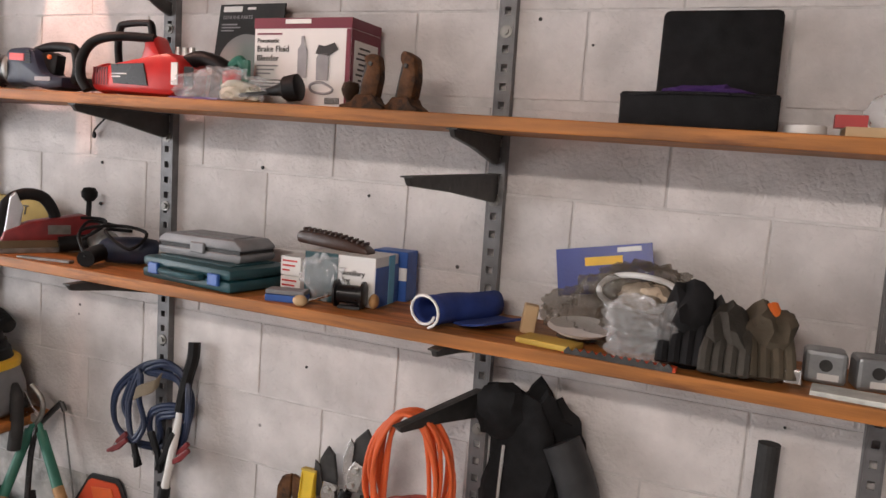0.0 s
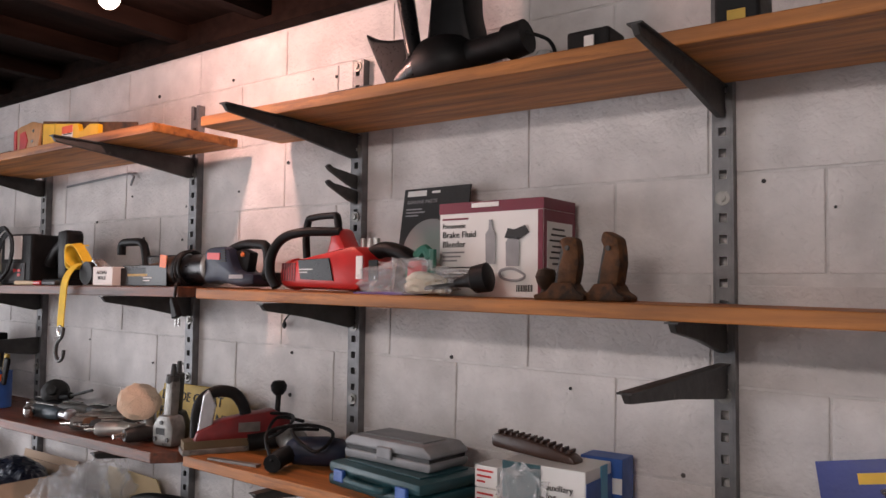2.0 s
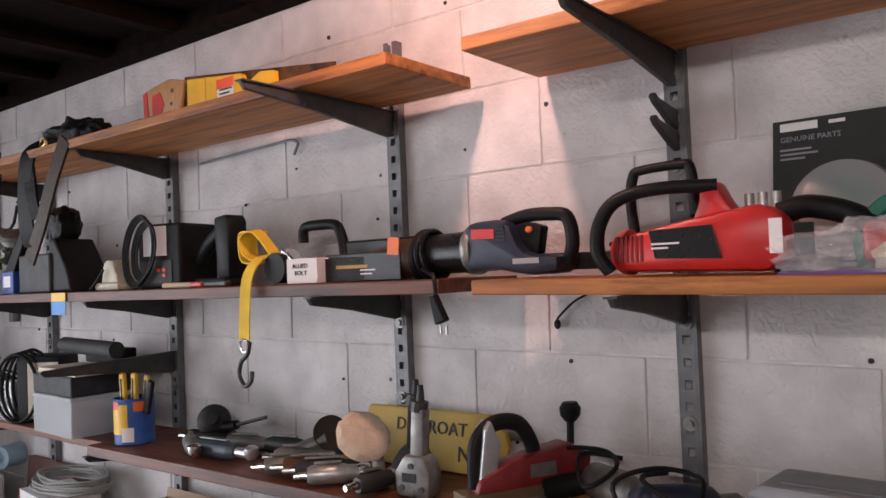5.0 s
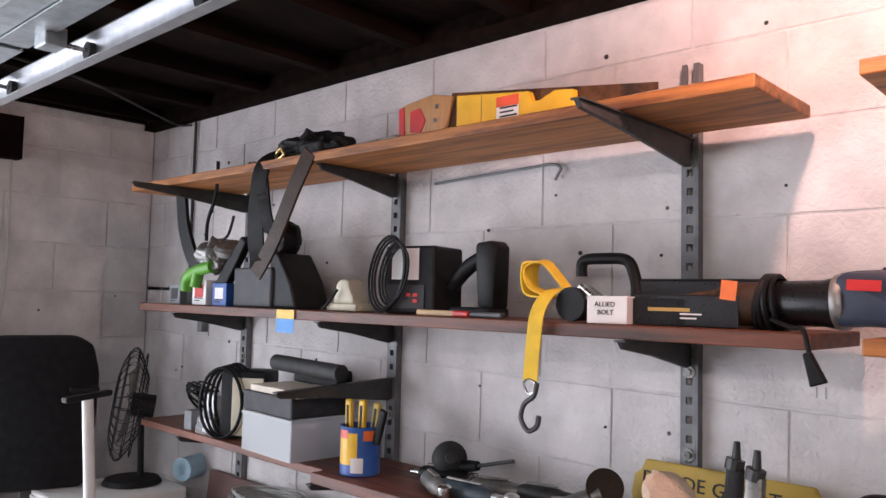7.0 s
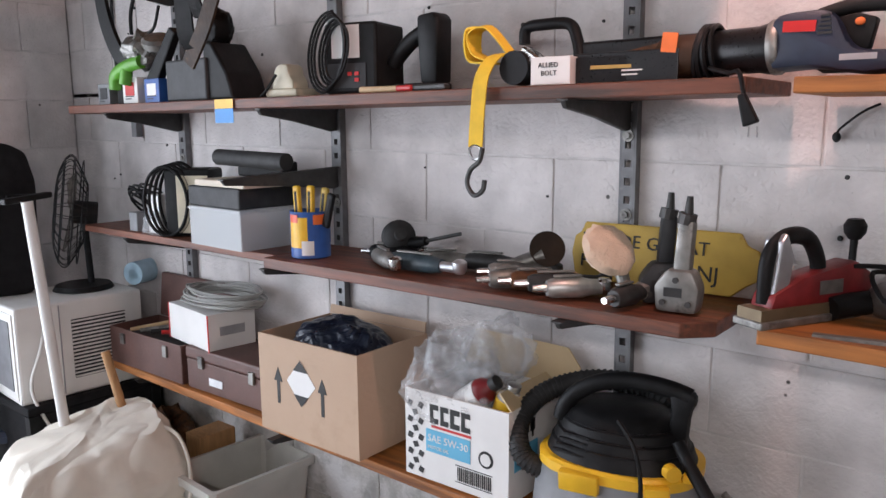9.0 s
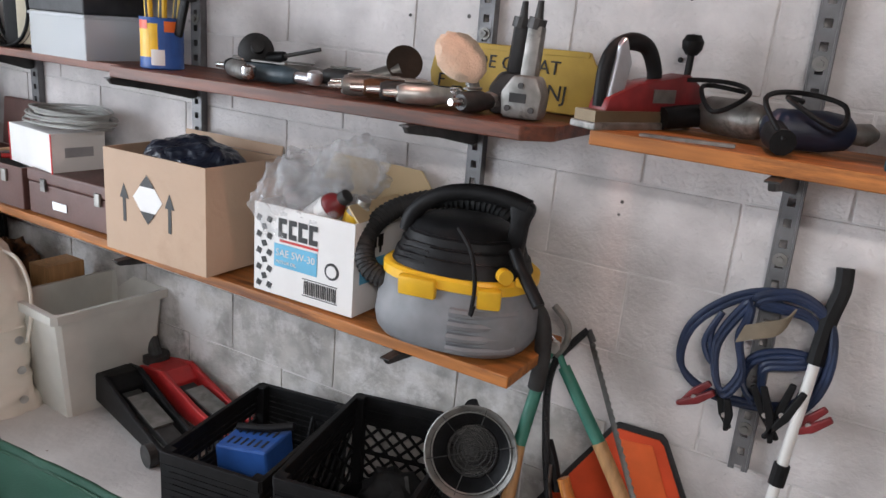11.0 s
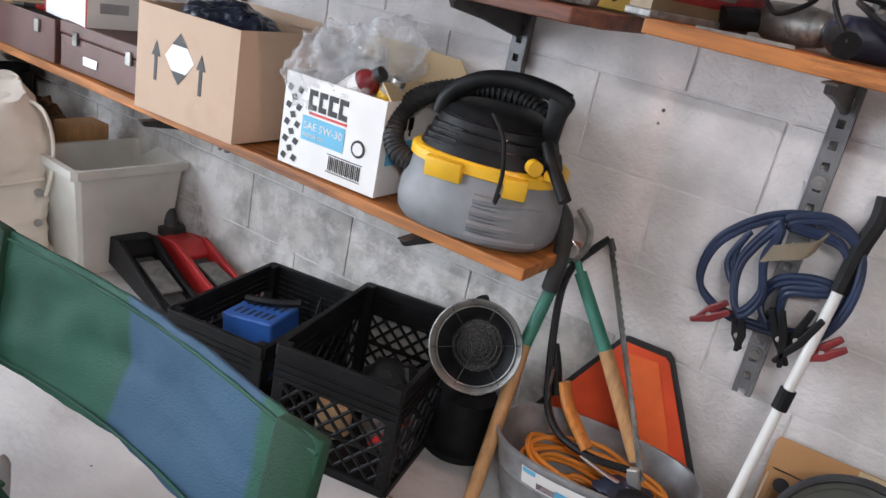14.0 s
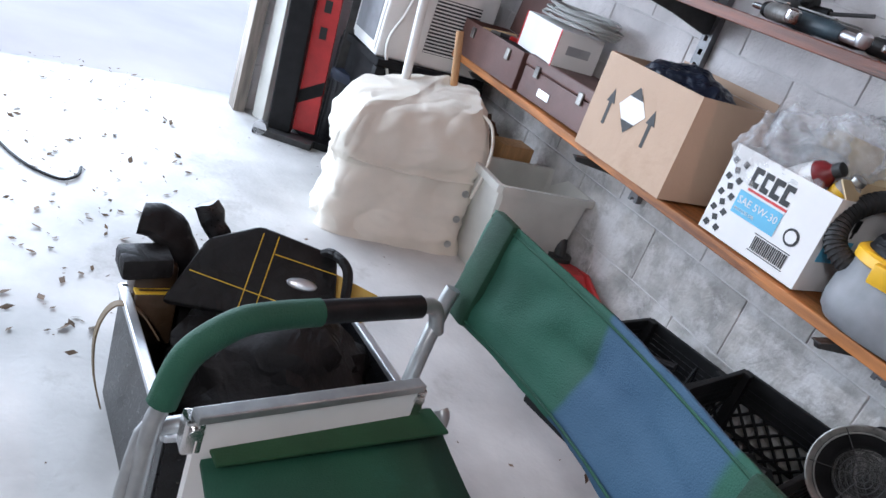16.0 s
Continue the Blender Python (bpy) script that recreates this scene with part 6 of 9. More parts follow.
# ---- folding chair and tool bin ----
def folding_chair():
    th = thing("folding_chair", "green canvas folding armchair with steel tube frame", "chair", pose(0.0, 0.0, 0.0))
    bm = B()
    n_, rows_ = 44, 14
    grid = []
    for i in range(n_ + 1):
        t = i / n_
        x = -0.085 + t * 0.61
        sag = 0.045 * math.sin(math.pi * t)
        line = []
        for j in range(rows_ + 1):
            s = 2 * j / rows_ - 1
            pull = 0.006 * noise.noise(Vector((x * 9, s * 2.5, 4))) + 0.003 * noise.noise(Vector((x * 26, s * 4, 9)))
            edge = 0.004 * noise.noise(Vector((x * 11, 3 * s, 1)))
            line.append(bm.verts.new((x, -1.195 - 0.02 * t + sag * (1 - 0.3 * abs(s)) + 0.014 * s + pull, 0.6385 + 0.0885 * s + edge - 0.006 * math.sin(math.pi * t) * s)))
        grid.append(line)
    for a, b in zip(grid, grid[1:]):
        for j in range(rows_):
            bm.faces.new((a[j], b[j], b[j + 1], a[j + 1]))
    for x in (-0.0575, 0.4975):
        pocket = box(B(), 0.058, 0.020, 0.180, 0, 0, -0.090, pose(x, -1.1925 - 0.033 * (x + 0.0575) + 0.006, 0.6385, -9, 0, 0), bevel=0.006)
        part("post_pocket", pocket, mat("dark_green_pocket", (0.008, 0.045, 0.022), 0.8, vary=0.25, bump=0.3, fine=400), th, "darker green sewn pocket over a post", soft=True)
    ob = part("backrest", bm, CHAIRPRINT, th, "green canvas with a faded blue print", soft=True)
    md = ob.modifiers.new("thick", "SOLIDIFY")
    md.thickness = 0.006
    for s in (-1, 1):
        hem = B()
        tube(hem, [(-0.085 + 0.61 * k / 8, -1.195 - 0.02 * k / 8 + 0.0315 * math.sin(math.pi * k / 8) + 0.013 * s - 0.001, 0.6385 + s * (0.079 - 0.006 * math.sin(math.pi * k / 8))) for k in range(9)], 0.0022, 5, 4)
        part("stitched_hem", hem, CHAIRCLOTH, ob, soft=True)
    bm = B()
    grid = []
    for i in range(9):
        t = i / 8
        x = 0.05 + t * 0.44
        grid.append([bm.verts.new((x + 0.03 * s * (1 - t), -1.24 - 0.355 * s, 0.43 - 0.03 * math.sin(math.pi * t))) for s in (0, 0.5, 1)])
    for a, b in zip(grid, grid[1:]):
        for j in range(2):
            bm.faces.new((a[j], b[j], b[j + 1], a[j + 1]))
    ob = part("seat", bm, CHAIRCLOTH, th, soft=True)
    md = ob.modifiers.new("thick", "SOLIDIFY")
    md.thickness = 0.008
    bm = B()
    box(bm, 0.055, 0.345, 0.006, 0, 0, 0, pose(0.072, -1.415, 0.436, 0, 0, 6), bevel=0.002)
    part("seat_hem", bm, mat("dark_green_canvas", (0.012, 0.06, 0.022), 0.8, bump=0.3, fine=400), th)
    for x in (-0.055, 0.505):
        s = 1 if x < 0 else -1
        post = B()
        tube(post, [(x - 0.004 * s, -1.222, 0.60), (x + 0.0 * s, -1.232, 0.56), (x + 0.03 * s, -1.265, 0.42), (x + 0.04 * s, -1.28, 0.0)], 0.0125, 10)
        part("back_post", post, CHAIRSTEEL, th, soft=True)
        arm = B()
        tube(arm, [(x + 0.01 * s, -1.235, 0.53), (x + 0.012 * s, -1.255, 0.575), (x + 0.03 * s, -1.31, 0.583), (x + 0.055 * s, -1.46, 0.583), (x + 0.078 * s, -1.57, 0.578), (x + 0.090 * s, -1.622, 0.54), (x + 0.097 * s, -1.642, 0.47), (x + 0.10 * s, -1.65, 0.40), (x + 0.10 * s, -1.655, 0.0)], 0.0125, 10)
        a = part("arm_tube", arm, CHAIRSTEEL, th, soft=True)
        g = B()
        tube(g, [(x + 0.028 * s, -1.29, 0.585), (x + 0.05 * s, -1.43, 0.586), (x + 0.055 * s, -1.455, 0.586)], 0.0175, 12)
        part("foam_grip", g, BLACK, a, soft=True)
        g = B()
        tube(g, [(x + 0.055 * s, -1.455, 0.586), (x + 0.067 * s, -1.52, 0.586), (x + 0.078 * s, -1.57, 0.579), (x + 0.090 * s, -1.622, 0.541), (x + 0.097 * s, -1.642, 0.475)], 0.0195, 12)
        part("cloth_sleeve", g, CHAIRCLOTH, a, soft=True)
        f = B()
        tube(f, [(x + 0.075 * s, -1.22, 0.43), (x + 0.085 * s, -1.22, 0.40), (x + 0.09 * s, -1.24, 0.2), (x + 0.09 * s, -1.28, 0.02)], 0.0115, 10)
        part("seat_leg", f, CHAIRSTEEL, th, soft=True)
        f = B()
        tube(f, [(x + 0.085 * s, -1.25, 0.43), (x + 0.085 * s, -1.44, 0.435), (x + 0.085 * s, -1.62, 0.43), (x + 0.09 * s, -1.66, 0.38), (x + 0.09 * s, -1.67, 0.02)], 0.0115, 10)
        part("seat_rail", f, CHAIRSTEEL, th, soft=True)
    tb = B()
    box(tb, 0.022, 0.335, 0.012, 0, 0, 0, pose(0.062, -1.448, 0.486, 0, 0, 9), bevel=0.002)
    side = part("table_edge", tb, CHAIRSTEEL, th, "aluminium edge of a folded side table")
    pb = B()
    box(pb, 0.012, 0.325, 0.30, 0, 0, 0, pose(0.062, -1.448, 0.186, 0, 0, 9))
    part("table_panel", pb, PAPER, side)
    for x, y in ((0.085, -1.61), (0.035, -1.285)):
        h = B()
        box(h, 0.03, 0.025, 0.05, x - 0.007, y, 0.436, bevel=0.004)
        cyl(h, 0.008, 0.035, 0, 0, 0, pose(x - 0.022, y, 0.471, 0, 90, 0))
        part("hinge", h, CHROME, side)
    return th


folding_chair()


def tool_bin():
    th = thing("tool_trough", "black open bin with an aluminium rim on the floor", "bin", pose(-0.37, -1.355, 0, 0, 0, 3))
    w, d, h = 0.43, 0.46, 0.25
    for sx, sy, x, y in ((w, 0.008, 0, -d / 2), (w, 0.008, 0, d / 2), (0.008, d, -w / 2, 0), (0.008, d, w / 2, 0)):
        part("wall", box(B(), sx, sy, h, x, y, 0), SHEEN, th)
        part("rim", box(B(), sx + 0.012, sy + 0.012, 0.014, x, y, h, bevel=0.003), ALU, th)
    part("bottom", box(B(), w, d, 0.008, 0, 0, 0), SHEEN, th)
    return th


tool_bin()


def tool_bag():
    th = thing("tool_bag", "black leather tool bag with yellow stitching", "bag", pose(-0.40, -1.33, 0.05, 0, 0, 0))
    b = lump(B(), 0.17, 0.19, 0.15, 0, 0, 0.125, 0.28, 1.8, 6, 4)
    part("body", b, LEATHER, th, soft=True)
    m = pose(-0.03, -0.05, 0.25, -38, 0, 68)
    f = B()
    prism(f, [(-0.17, -0.02), (-0.12, 0.12), (-0.03, 0.17), (0.13, 0.15), (0.16, 0.0)], 0.04, m, 0.012)
    fl = part("front_pocket", f, LEATHER, th, soft=True)
    for pts in ([(-0.135, 0.0215, 0.05), (0.0, 0.0215, 0.035), (0.14, 0.0215, 0.02)], [(-0.03, 0.0215, 0.0), (-0.02, 0.0215, 0.155)], [(0.0, 0.0215, 0.0), (0.01, 0.0215, 0.155)], [(0.01, 0.0215, 0.12), (0.135, 0.0215, 0.11)]):
        s = B()
        tube(s, [m @ Vector((p[0], -p[1], p[2])) for p in pts], 0.0010, 5, 3)
        part("stitching", s, YELLOWSTRAP, fl)
    e = B()
    ball(e, 0.02, 0, 0, 0, 1.5, 0.25, 0.6, m @ pose(0.075, -0.021, 0.075))
    part("oval_badge", e, ALU, fl, soft=True)
    h = B()
    tube(h, [(-0.08, 0.05, 0.33), (-0.06, 0.08, 0.38), (0.0, 0.1, 0.38), (0.03, 0.1, 0.33)], 0.010)
    part("handle", h, LEATHER, th, soft=True)
    return th


tool_bag()
POUCHBROWN = mat("oiled_brown_leather", (0.055, 0.030, 0.014), 0.5, vary=0.5, scale=12, bump=0.3, second=(0.02, 0.012, 0.008), mix=0.48, folds=(10, 0.6, 0.02))
pk = thing("leather_pouch", "brown leather tool pouch with pockets in a bin", "pouch", pose(-0.55, -1.545, 0.03, 0, -4, 4))
part("pouch", box(B(), 0.06, 0.085, 0.30, 0, 0, 0, bevel=0.014), POUCHBROWN, pk, soft=True)
part("flap", box(B(), 0.075, 0.095, 0.045, 0.004, 0, 0.285, pose(0, 0, 0, 5, 4, 0), bevel=0.010), LEATHER, pk, soft=True)
part("front_pocket", box(B(), 0.02, 0.08, 0.12, 0.038, 0.002, 0.13, bevel=0.008), POUCHBROWN, pk, soft=True)
part("seam", box(B(), 0.022, 0.084, 0.004, 0.038, 0.002, 0.245), YELLOWSTRAP, pk)
part("strap", ribbon(B(), [(0.07, 0.01, 0.16), (0.06, -0.03, 0.215), (0.05, -0.075, 0.225), (0.05, -0.10, 0.17), (0.05, -0.095, 0.08), (0.06, -0.075, 0.0)], 0.018, 0.003, (1, 0, 0)), mat("tan_strap_leather", (0.20, 0.15, 0.09), 0.7, vary=0.3, bump=0.2), pk)
gl = B()
tube(gl, [(0.02, 0.04, 0.0), (0.0, 0.01, 0.16), (-0.01, -0.01, 0.25), (-0.02, -0.055, 0.295), (-0.03, -0.09, 0.30)], 0.052, 14, 6, False, 0.55)
for v in gl.verts:
    v.co *= 1 - 0.35 * max(0, (v.co.z - 0.24)) / 0.06 * 0.12
solid("dark_glove", crumple(gl, 0.008, 22, 3), LEATHER, "dark leather welding glove in a bin", "glove", pose(-0.60, -1.49, 0.10), soft=True)
solid("black_sleeve", crumple(tube(B(), [(0.06, 0.05, -0.06), (0.02, 0.03, 0.06), (-0.01, 0.0, 0.14), (-0.03, -0.03, 0.195), (-0.04, -0.04, 0.215)], 0.030, 14, 6, False, 0.7), 0.010, 30, 5), SHEEN, "shiny black sleeve poking from a bin", "sleeve", pose(-0.58, -1.42, 0.22), soft=True)
tg = thing("parts_tag", "yellow cardboard hang tag on a tool bag", "tag", pose(-0.43, -1.20, 0.345, -35, 6, 62))
part("card", prism(B(), [(-0.055, -0.03), (0.05, -0.035), (0.06, 0.03), (-0.05, 0.04)], 0.002), SIGNYEL, tg)
part("print", prism(B(), [(-0.02, -0.02), (0.01, -0.022), (0.0, 0.012), (-0.02, 0.01)], 0.001, pose(0, 0.002, 0)), INK, tg)

# leaves and grit blown in at the door
random.seed(21)
lv = B()
for i in range(620):
    near_door = random.random() < 0.75
    x = random.uniform(-2.9, -0.7) if near_door else random.uniform(-2.6, 0.4)
    y = random.uniform(-2.6, -1.2) if near_door else random.uniform(-2.2, -0.4)
    s = random.choice((0.004, 0.006, 0.009, 0.014)) * random.uniform(0.7, 1.5)
    m = pose(x, y, 0.002 + s * 0.15, random.uniform(-25, 25), random.uniform(-25, 25), random.uniform(0, 360))
    vs = [lv.verts.new(m @ Vector(p)) for p in ((-s, 0, 0), (-s * 0.2, -s * 0.45, s * 0.1), (s, 0, s * 0.15), (s * 0.1, s * 0.5, 0))]
    lv.faces.new(vs)
solid("leaf_litter", lv, LEAF, "scattered dry leaf scraps on the concrete floor", "leaves", kind="stuff")
wr = B()
tube(wr, [(-2.2, -1.95, 0.006), (-1.75, -1.78, 0.006), (-1.6, -1.66, 0.006), (-1.62, -1.60, 0.008), (-1.7, -1.58, 0.006)], 0.005)
solid("loose_wire", wr, BLACK, "loose black wire lying on the floor", "wire", soft=True)


# ---- right-hand shelves ----
def z_top(x):
    return 1.988 - 0.0105 * (x - 0.42)


def z_mid(x):
    return 1.541 - 0.0157 * (x - 0.42)


def z_low(x):
    return 1.112 - 0.0183 * (x - 0.385)


def bars(parent, material, x, y, z, widths, step=0.008, h=0.0035, name="print_line", m=None):
    """Lines of small print too fine to read, one part each."""
    for i, w in enumerate(widths):
        part(name, box(B(), w, 0.0008, h, x + w / 2, y, z - i * step, m), material, parent)


def bleeder_box():
    th = thing("tool_carton", "white and maroon brake fluid bleeder carton", "box", pose(1.218, -0.09, z_mid(1.22), 0, 0, -1))
    w, d, h = 0.265, 0.135, 0.205
    part("carton", box(B(), w, d, h, 0, 0, 0, bevel=0.0015), PAPER, th)
    part("maroon_top", box(B(), w + 0.002, d + 0.002, 0.024, 0, 0, h - 0.023), MAROON, th)
    part("maroon_edge", box(B(), 0.012, 0.0012, h - 0.024, w / 2 - 0.0065, -d / 2 - 0.0008, 0), MAROON, th)
    part("maroon_side", box(B(), 0.0012, d, h - 0.024, w / 2 + 0.0008, 0, 0), MAROON, th)
    part("side_label", box(B(), 0.001, d * 0.8, h * 0.62, w / 2 + 0.002, -0.002, 0.03), PAPER, th)
    for k in range(7):
        part("side_print", box(B(), 0.001, 0.05 + 0.012 * (k % 3), 0.004, w / 2 + 0.003, -0.01, 0.14 - k * 0.012), INK, th)
    y = -d / 2 - 0.0012
    part("white_arc", box(B(), 0.07, 0.001, 0.010, -0.01, y - 0.0008, h - 0.012), PAPER, th)
    for words, size, zz in (("Pneumatic", 0.015, 0.150), ("Brake Fluid", 0.020, 0.129), ("Bleeder", 0.020, 0.108)):
        text("lettering", words, size, INK, th, facing(-0.124, y, zz))
    bars(th, MAROON, -0.124, y, 0.168, [0.07], h=0.004)
    bars(th, GREYINK, -0.124, y, 0.095, [0.06, 0.05, 0.04], 0.009)
    bars(th, INK, -0.124, y, 0.062, [0.10, 0.11, 0.105, 0.10, 0.09], 0.0075, 0.003)
    pm = pose(0.0, y - 0.001, 0)
    part("bottle_picture", prism(B(), [(-0.012, 0.07), (0.012, 0.07), (0.013, 0.135), (0.005, 0.145), (0.004, 0.165), (-0.004, 0.165), (-0.005, 0.145), (-0.013, 0.135)], 0.001, pm @ pose(0.005, 0, 0)), GREYINK, th)
    part("cylinder_picture", prism(B(), [(-0.016, 0.065), (0.016, 0.065), (0.017, 0.115), (0.01, 0.125), (-0.01, 0.125), (-0.017, 0.115)], 0.001, pm @ pose(0.06, 0, 0)), GREYINK, th)
    part("cap_picture", prism(B(), [(-0.02, 0.125), (0.015, 0.12), (0.04, 0.135), (0.03, 0.15), (0.005, 0.142), (-0.012, 0.145)], 0.001, pm @ pose(0.06, 0, 0)), INK, th)
    hose = B()
    tube(hose, [(0.03, y - 0.001, 0.055), (0.06, y - 0.001, 0.06), (0.09, y - 0.001, 0.045), (0.07, y - 0.001, 0.035), (0.035, y - 0.001, 0.04)], 0.003, 6, 4, True)
    part("hose_picture", hose, GREYINK, th)
    bc = B()
    for i in range(10):
        box(bc, 0.0015 + 0.001 * (i % 2), 0.001, 0.014, 0.07 + i * 0.004, y, 0.012)
    part("bar_code", bc, INK, th)
    return th


bleeder_box()


def blister_card():
    th = thing("blister_card", "black parts card with a green cord spool", "packaging", pose(0.985, -0.075, z_mid(0.98), -9, 0, -2))
    part("card", box(B(), 0.205, 0.004, 0.265, 0, 0, 0), INK, th)
    part("logo_bar", box(B(), 0.06, 0.001, 0.014, -0.06, -0.003, 0.245), PAPER, th)
    text("lettering", "GENUINE PARTS", 0.013, GREYINK, th, facing(-0.09, -0.003, 0.226))
    bars(th, GREYINK, -0.09, -0.003, 0.21, [0.05, 0.06, 0.04])
    part("hang_hole", box(B(), 0.025, 0.001, 0.006, 0.0, -0.003, 0.25), PAPER, th)
    part("blister", lathe(B(), [(0.085, 0), (0.08, 0.02), (0.06, 0.03), (0.0, 0.032)], pose(0.01, -0.002, 0.10, 90), 32), BIN, th, soft=True)
    part("spool", lathe(B(), [(0.05, 0), (0.055, 0.012), (0.03, 0.016), (0.03, 0.02), (0.0, 0.02)], pose(0.01, -0.003, 0.10, 90), 28), HANDGREEN, th, soft=True)
    return th


blister_card()
gg = thing("green_clamp", "small green plastic clamp beside a carton", "clamp", pose(1.075, -0.20, z_mid(1.07)))
part("jaw", tube(B(), [(-0.03, 0, 0.0), (-0.035, 0, 0.06), (0.0, 0, 0.10), (0.02, 0, 0.08)], 0.012), HANDGREEN, gg, soft=True)
part("arm", tube(B(), [(0.0, 0, 0.0), (0.02, 0, 0.05), (0.022, 0, 0.10)], 0.010), HANDGREEN, gg, soft=True)


def rusty_clamp(x, y, rz, knob):
    th = thing("rusty_plane", "rusty cast iron plane body standing on its sole", "hand plane", pose(x, y, z_mid(x), 0, 0, rz) @ Matrix.Diagonal((0.86, 1.0, 0.94, 1)), "rusty iron castings")
    part("sole", prism(B(), [(-0.062, 0), (0.05, 0), (0.052, 0.010), (0.034, 0.02), (0.025, 0.035), (-0.02, 0.035), (-0.035, 0.018), (-0.065, 0.01)], 0.058, None, 0.003), RUST, th, soft=True)
    part("tongue", prism(B(), [(-0.016, 0.03), (0.03, 0.03), (0.038, 0.075), (0.036, 0.10), (0.032, 0.126), (0.010, 0.129) if knob else (-0.004, 0.142), (-0.012, 0.122), (0.0, 0.10), (-0.010, 0.07)], 0.040, pose(0, 0, 0, 0, 0, 0), 0.008), RUST, th, soft=True)
    part("lever_cap", prism(B(), [(-0.024, 0.02), (-0.006, 0.03), (0.004, 0.075), (-0.002, 0.12), (-0.01, 0.085)], 0.026, pose(0, -0.004, 0), 0.004), DARKSTEEL, th, soft=True)
    part("screw", cyl(B(), 0.005, 0.006, 0, 0, 0, pose(0.012, -0.02, 0.105, 90)), DARKSTEEL, th)
    if knob:
        part("knob", lathe(B(), [(0.014, 0), (0.011, 0.010), (0.020, 0.022), (0.0245, 0.036), (0.019, 0.050), (0.0, 0.055)], pose(-0.046, 0, 0.012), 20), BROWNLEATHER, th, soft=True)
    return th


rusty_clamp(1.425, -0.21, 8, True)
rusty_clamp(1.505, -0.19, -4, False)
fn = thing("trimmer_spool", "black trimmer spool lying on its side", "spool", pose(1.235, -0.25, z_mid(1.23)))
part("cone", lathe(B(), [(0.008, 0), (0.014, 0.03), (0.028, 0.045), (0.03, 0.075), (0.022, 0.08)], pose(-0.04, 0, 0.028, 0, 80, 8), 20), BLACK, fn, soft=True)
part("stem", rod(B(), (-0.11, -0.01, 0.018), (-0.03, 0, 0.026), 0.005), DARKSTEEL, fn)
pb_ = thing("parts_bag", "crumpled clear plastic parts bag with a purple base", "bag", pose(1.06, -0.235, z_mid(1.06)))
part("bag", lump(B(), 0.12, 0.05, 0.038, 0, 0, 0.03, 0.5, 3.0, 7, 4), BAG, pb_, soft=True)
part("contents", lump(B(), 0.05, 0.03, 0.025, 0.05, 0, 0.022, 0.4, 3, 2, 3), CREAM, pb_, soft=True)
part("purple_card", box(B(), 0.14, 0.07, 0.006, -0.05, -0.01, 0.0), mat("purple_card", (0.16, 0.09, 0.30), 0.5), pb_)


def chainsaw():
    th = thing("chainsaw", "red and black electric chainsaw lying on a shelf", "chainsaw", pose(0.80, -0.20, z_mid(0.8)) @ Matrix.Diagonal((0.93, 1.0, 0.86, 1)))
    part("motor_housing", prism(B(), [(-0.135, 0.012), (0.13, 0.004), (0.16, 0.03), (0.16, 0.10), (0.12, 0.125), (0.0, 0.105), (-0.105, 0.085), (-0.145, 0.055)], 0.11, None, 0.016), REDPL, th, soft=True)
    part("label_panel", prism(B(), [(-0.055, 0.035), (0.06, 0.03), (0.045, 0.092), (-0.065, 0.088)], 0.004, pose(0.0, -0.0565, 0), 0.001), SHEEN, th)
    end = B()
    lathe(end, [(0.046, 0.0), (0.044, 0.015), (0.034, 0.026), (0.0, 0.03)], pose(-0.118, -0.01, 0.050, 0, -90, 0), 24)
    part("motor_end", end, REDPL, th, soft=True)
    part("vent_gap", box(B(), 0.03, 0.004, 0.055, 0.185, -0.050, 0.03, bevel=0.002), BLACK, th)
    bars(th, PAPER, -0.06, -0.0585, 0.06, [0.05, 0.03])
    for k in range(6):
        part("cooling_rib", box(B(), 0.004, 0.113, 0.05, -0.125 + k * 0.009, 0, 0.03), DARKRED, th)
    part("top_mount", prism(B(), [(0.0, 0.10), (0.085, 0.10), (0.06, 0.135), (0.042, 0.175), (0.015, 0.178), (0.015, 0.14)], 0.06, None, 0.010), REDPL, th, soft=True)
    part("front_handle", tube(B(), [(0.045, -0.02, 0.165), (-0.05, -0.05, 0.166), (-0.12, -0.06, 0.150), (-0.150, -0.07, 0.105), (-0.155, -0.07, 0.05), (-0.135, -0.065, 0.012)], 0.013, 12), BLACK, th, soft=True)
    part("hand_guard", tube(B(), [(-0.125, 0.03, 0.05), (-0.135, 0.03, 0.15), (-0.128, 0.03, 0.205), (-0.11, 0.03, 0.216), (-0.04, 0.03, 0.219), (-0.018, 0.03, 0.208), (-0.012, 0.03, 0.12)], 0.010, 10), BLACK, th, soft=True)
    part("rear_handle", tube(B(), [(0.14, 0, 0.105), (0.18, 0, 0.115), (0.235, 0, 0.10), (0.27, 0, 0.075), (0.28, 0, 0.06)], 0.021, 12), BLACK, th, soft=True)
    part("rear_plug", box(B(), 0.05, 0.045, 0.07, 0.285, 0, 0.015, bevel=0.01), REDPL, th, soft=True)
    part("white_sticker", box(B(), 0.02, 0.002, 0.06, 0.145, -0.056, 0.035), PAPER, th)
    part("guide_bar", prism(B(), [(-0.16, 0.02), (-0.13, 0.055), (-0.40, 0.06), (-0.43, 0.04), (-0.40, 0.02)], 0.006, pose(0, 0.05, 0.0), 0.001), DARKSTEEL, th)
    cap = B()
    for k in range(3):
        cyl(cap, 0.008, 0.03, 0.085 + k * 0.022, 0.02, 0.118)
    part("oil_caps", cap, ZINC, th)
    return th


chainsaw()


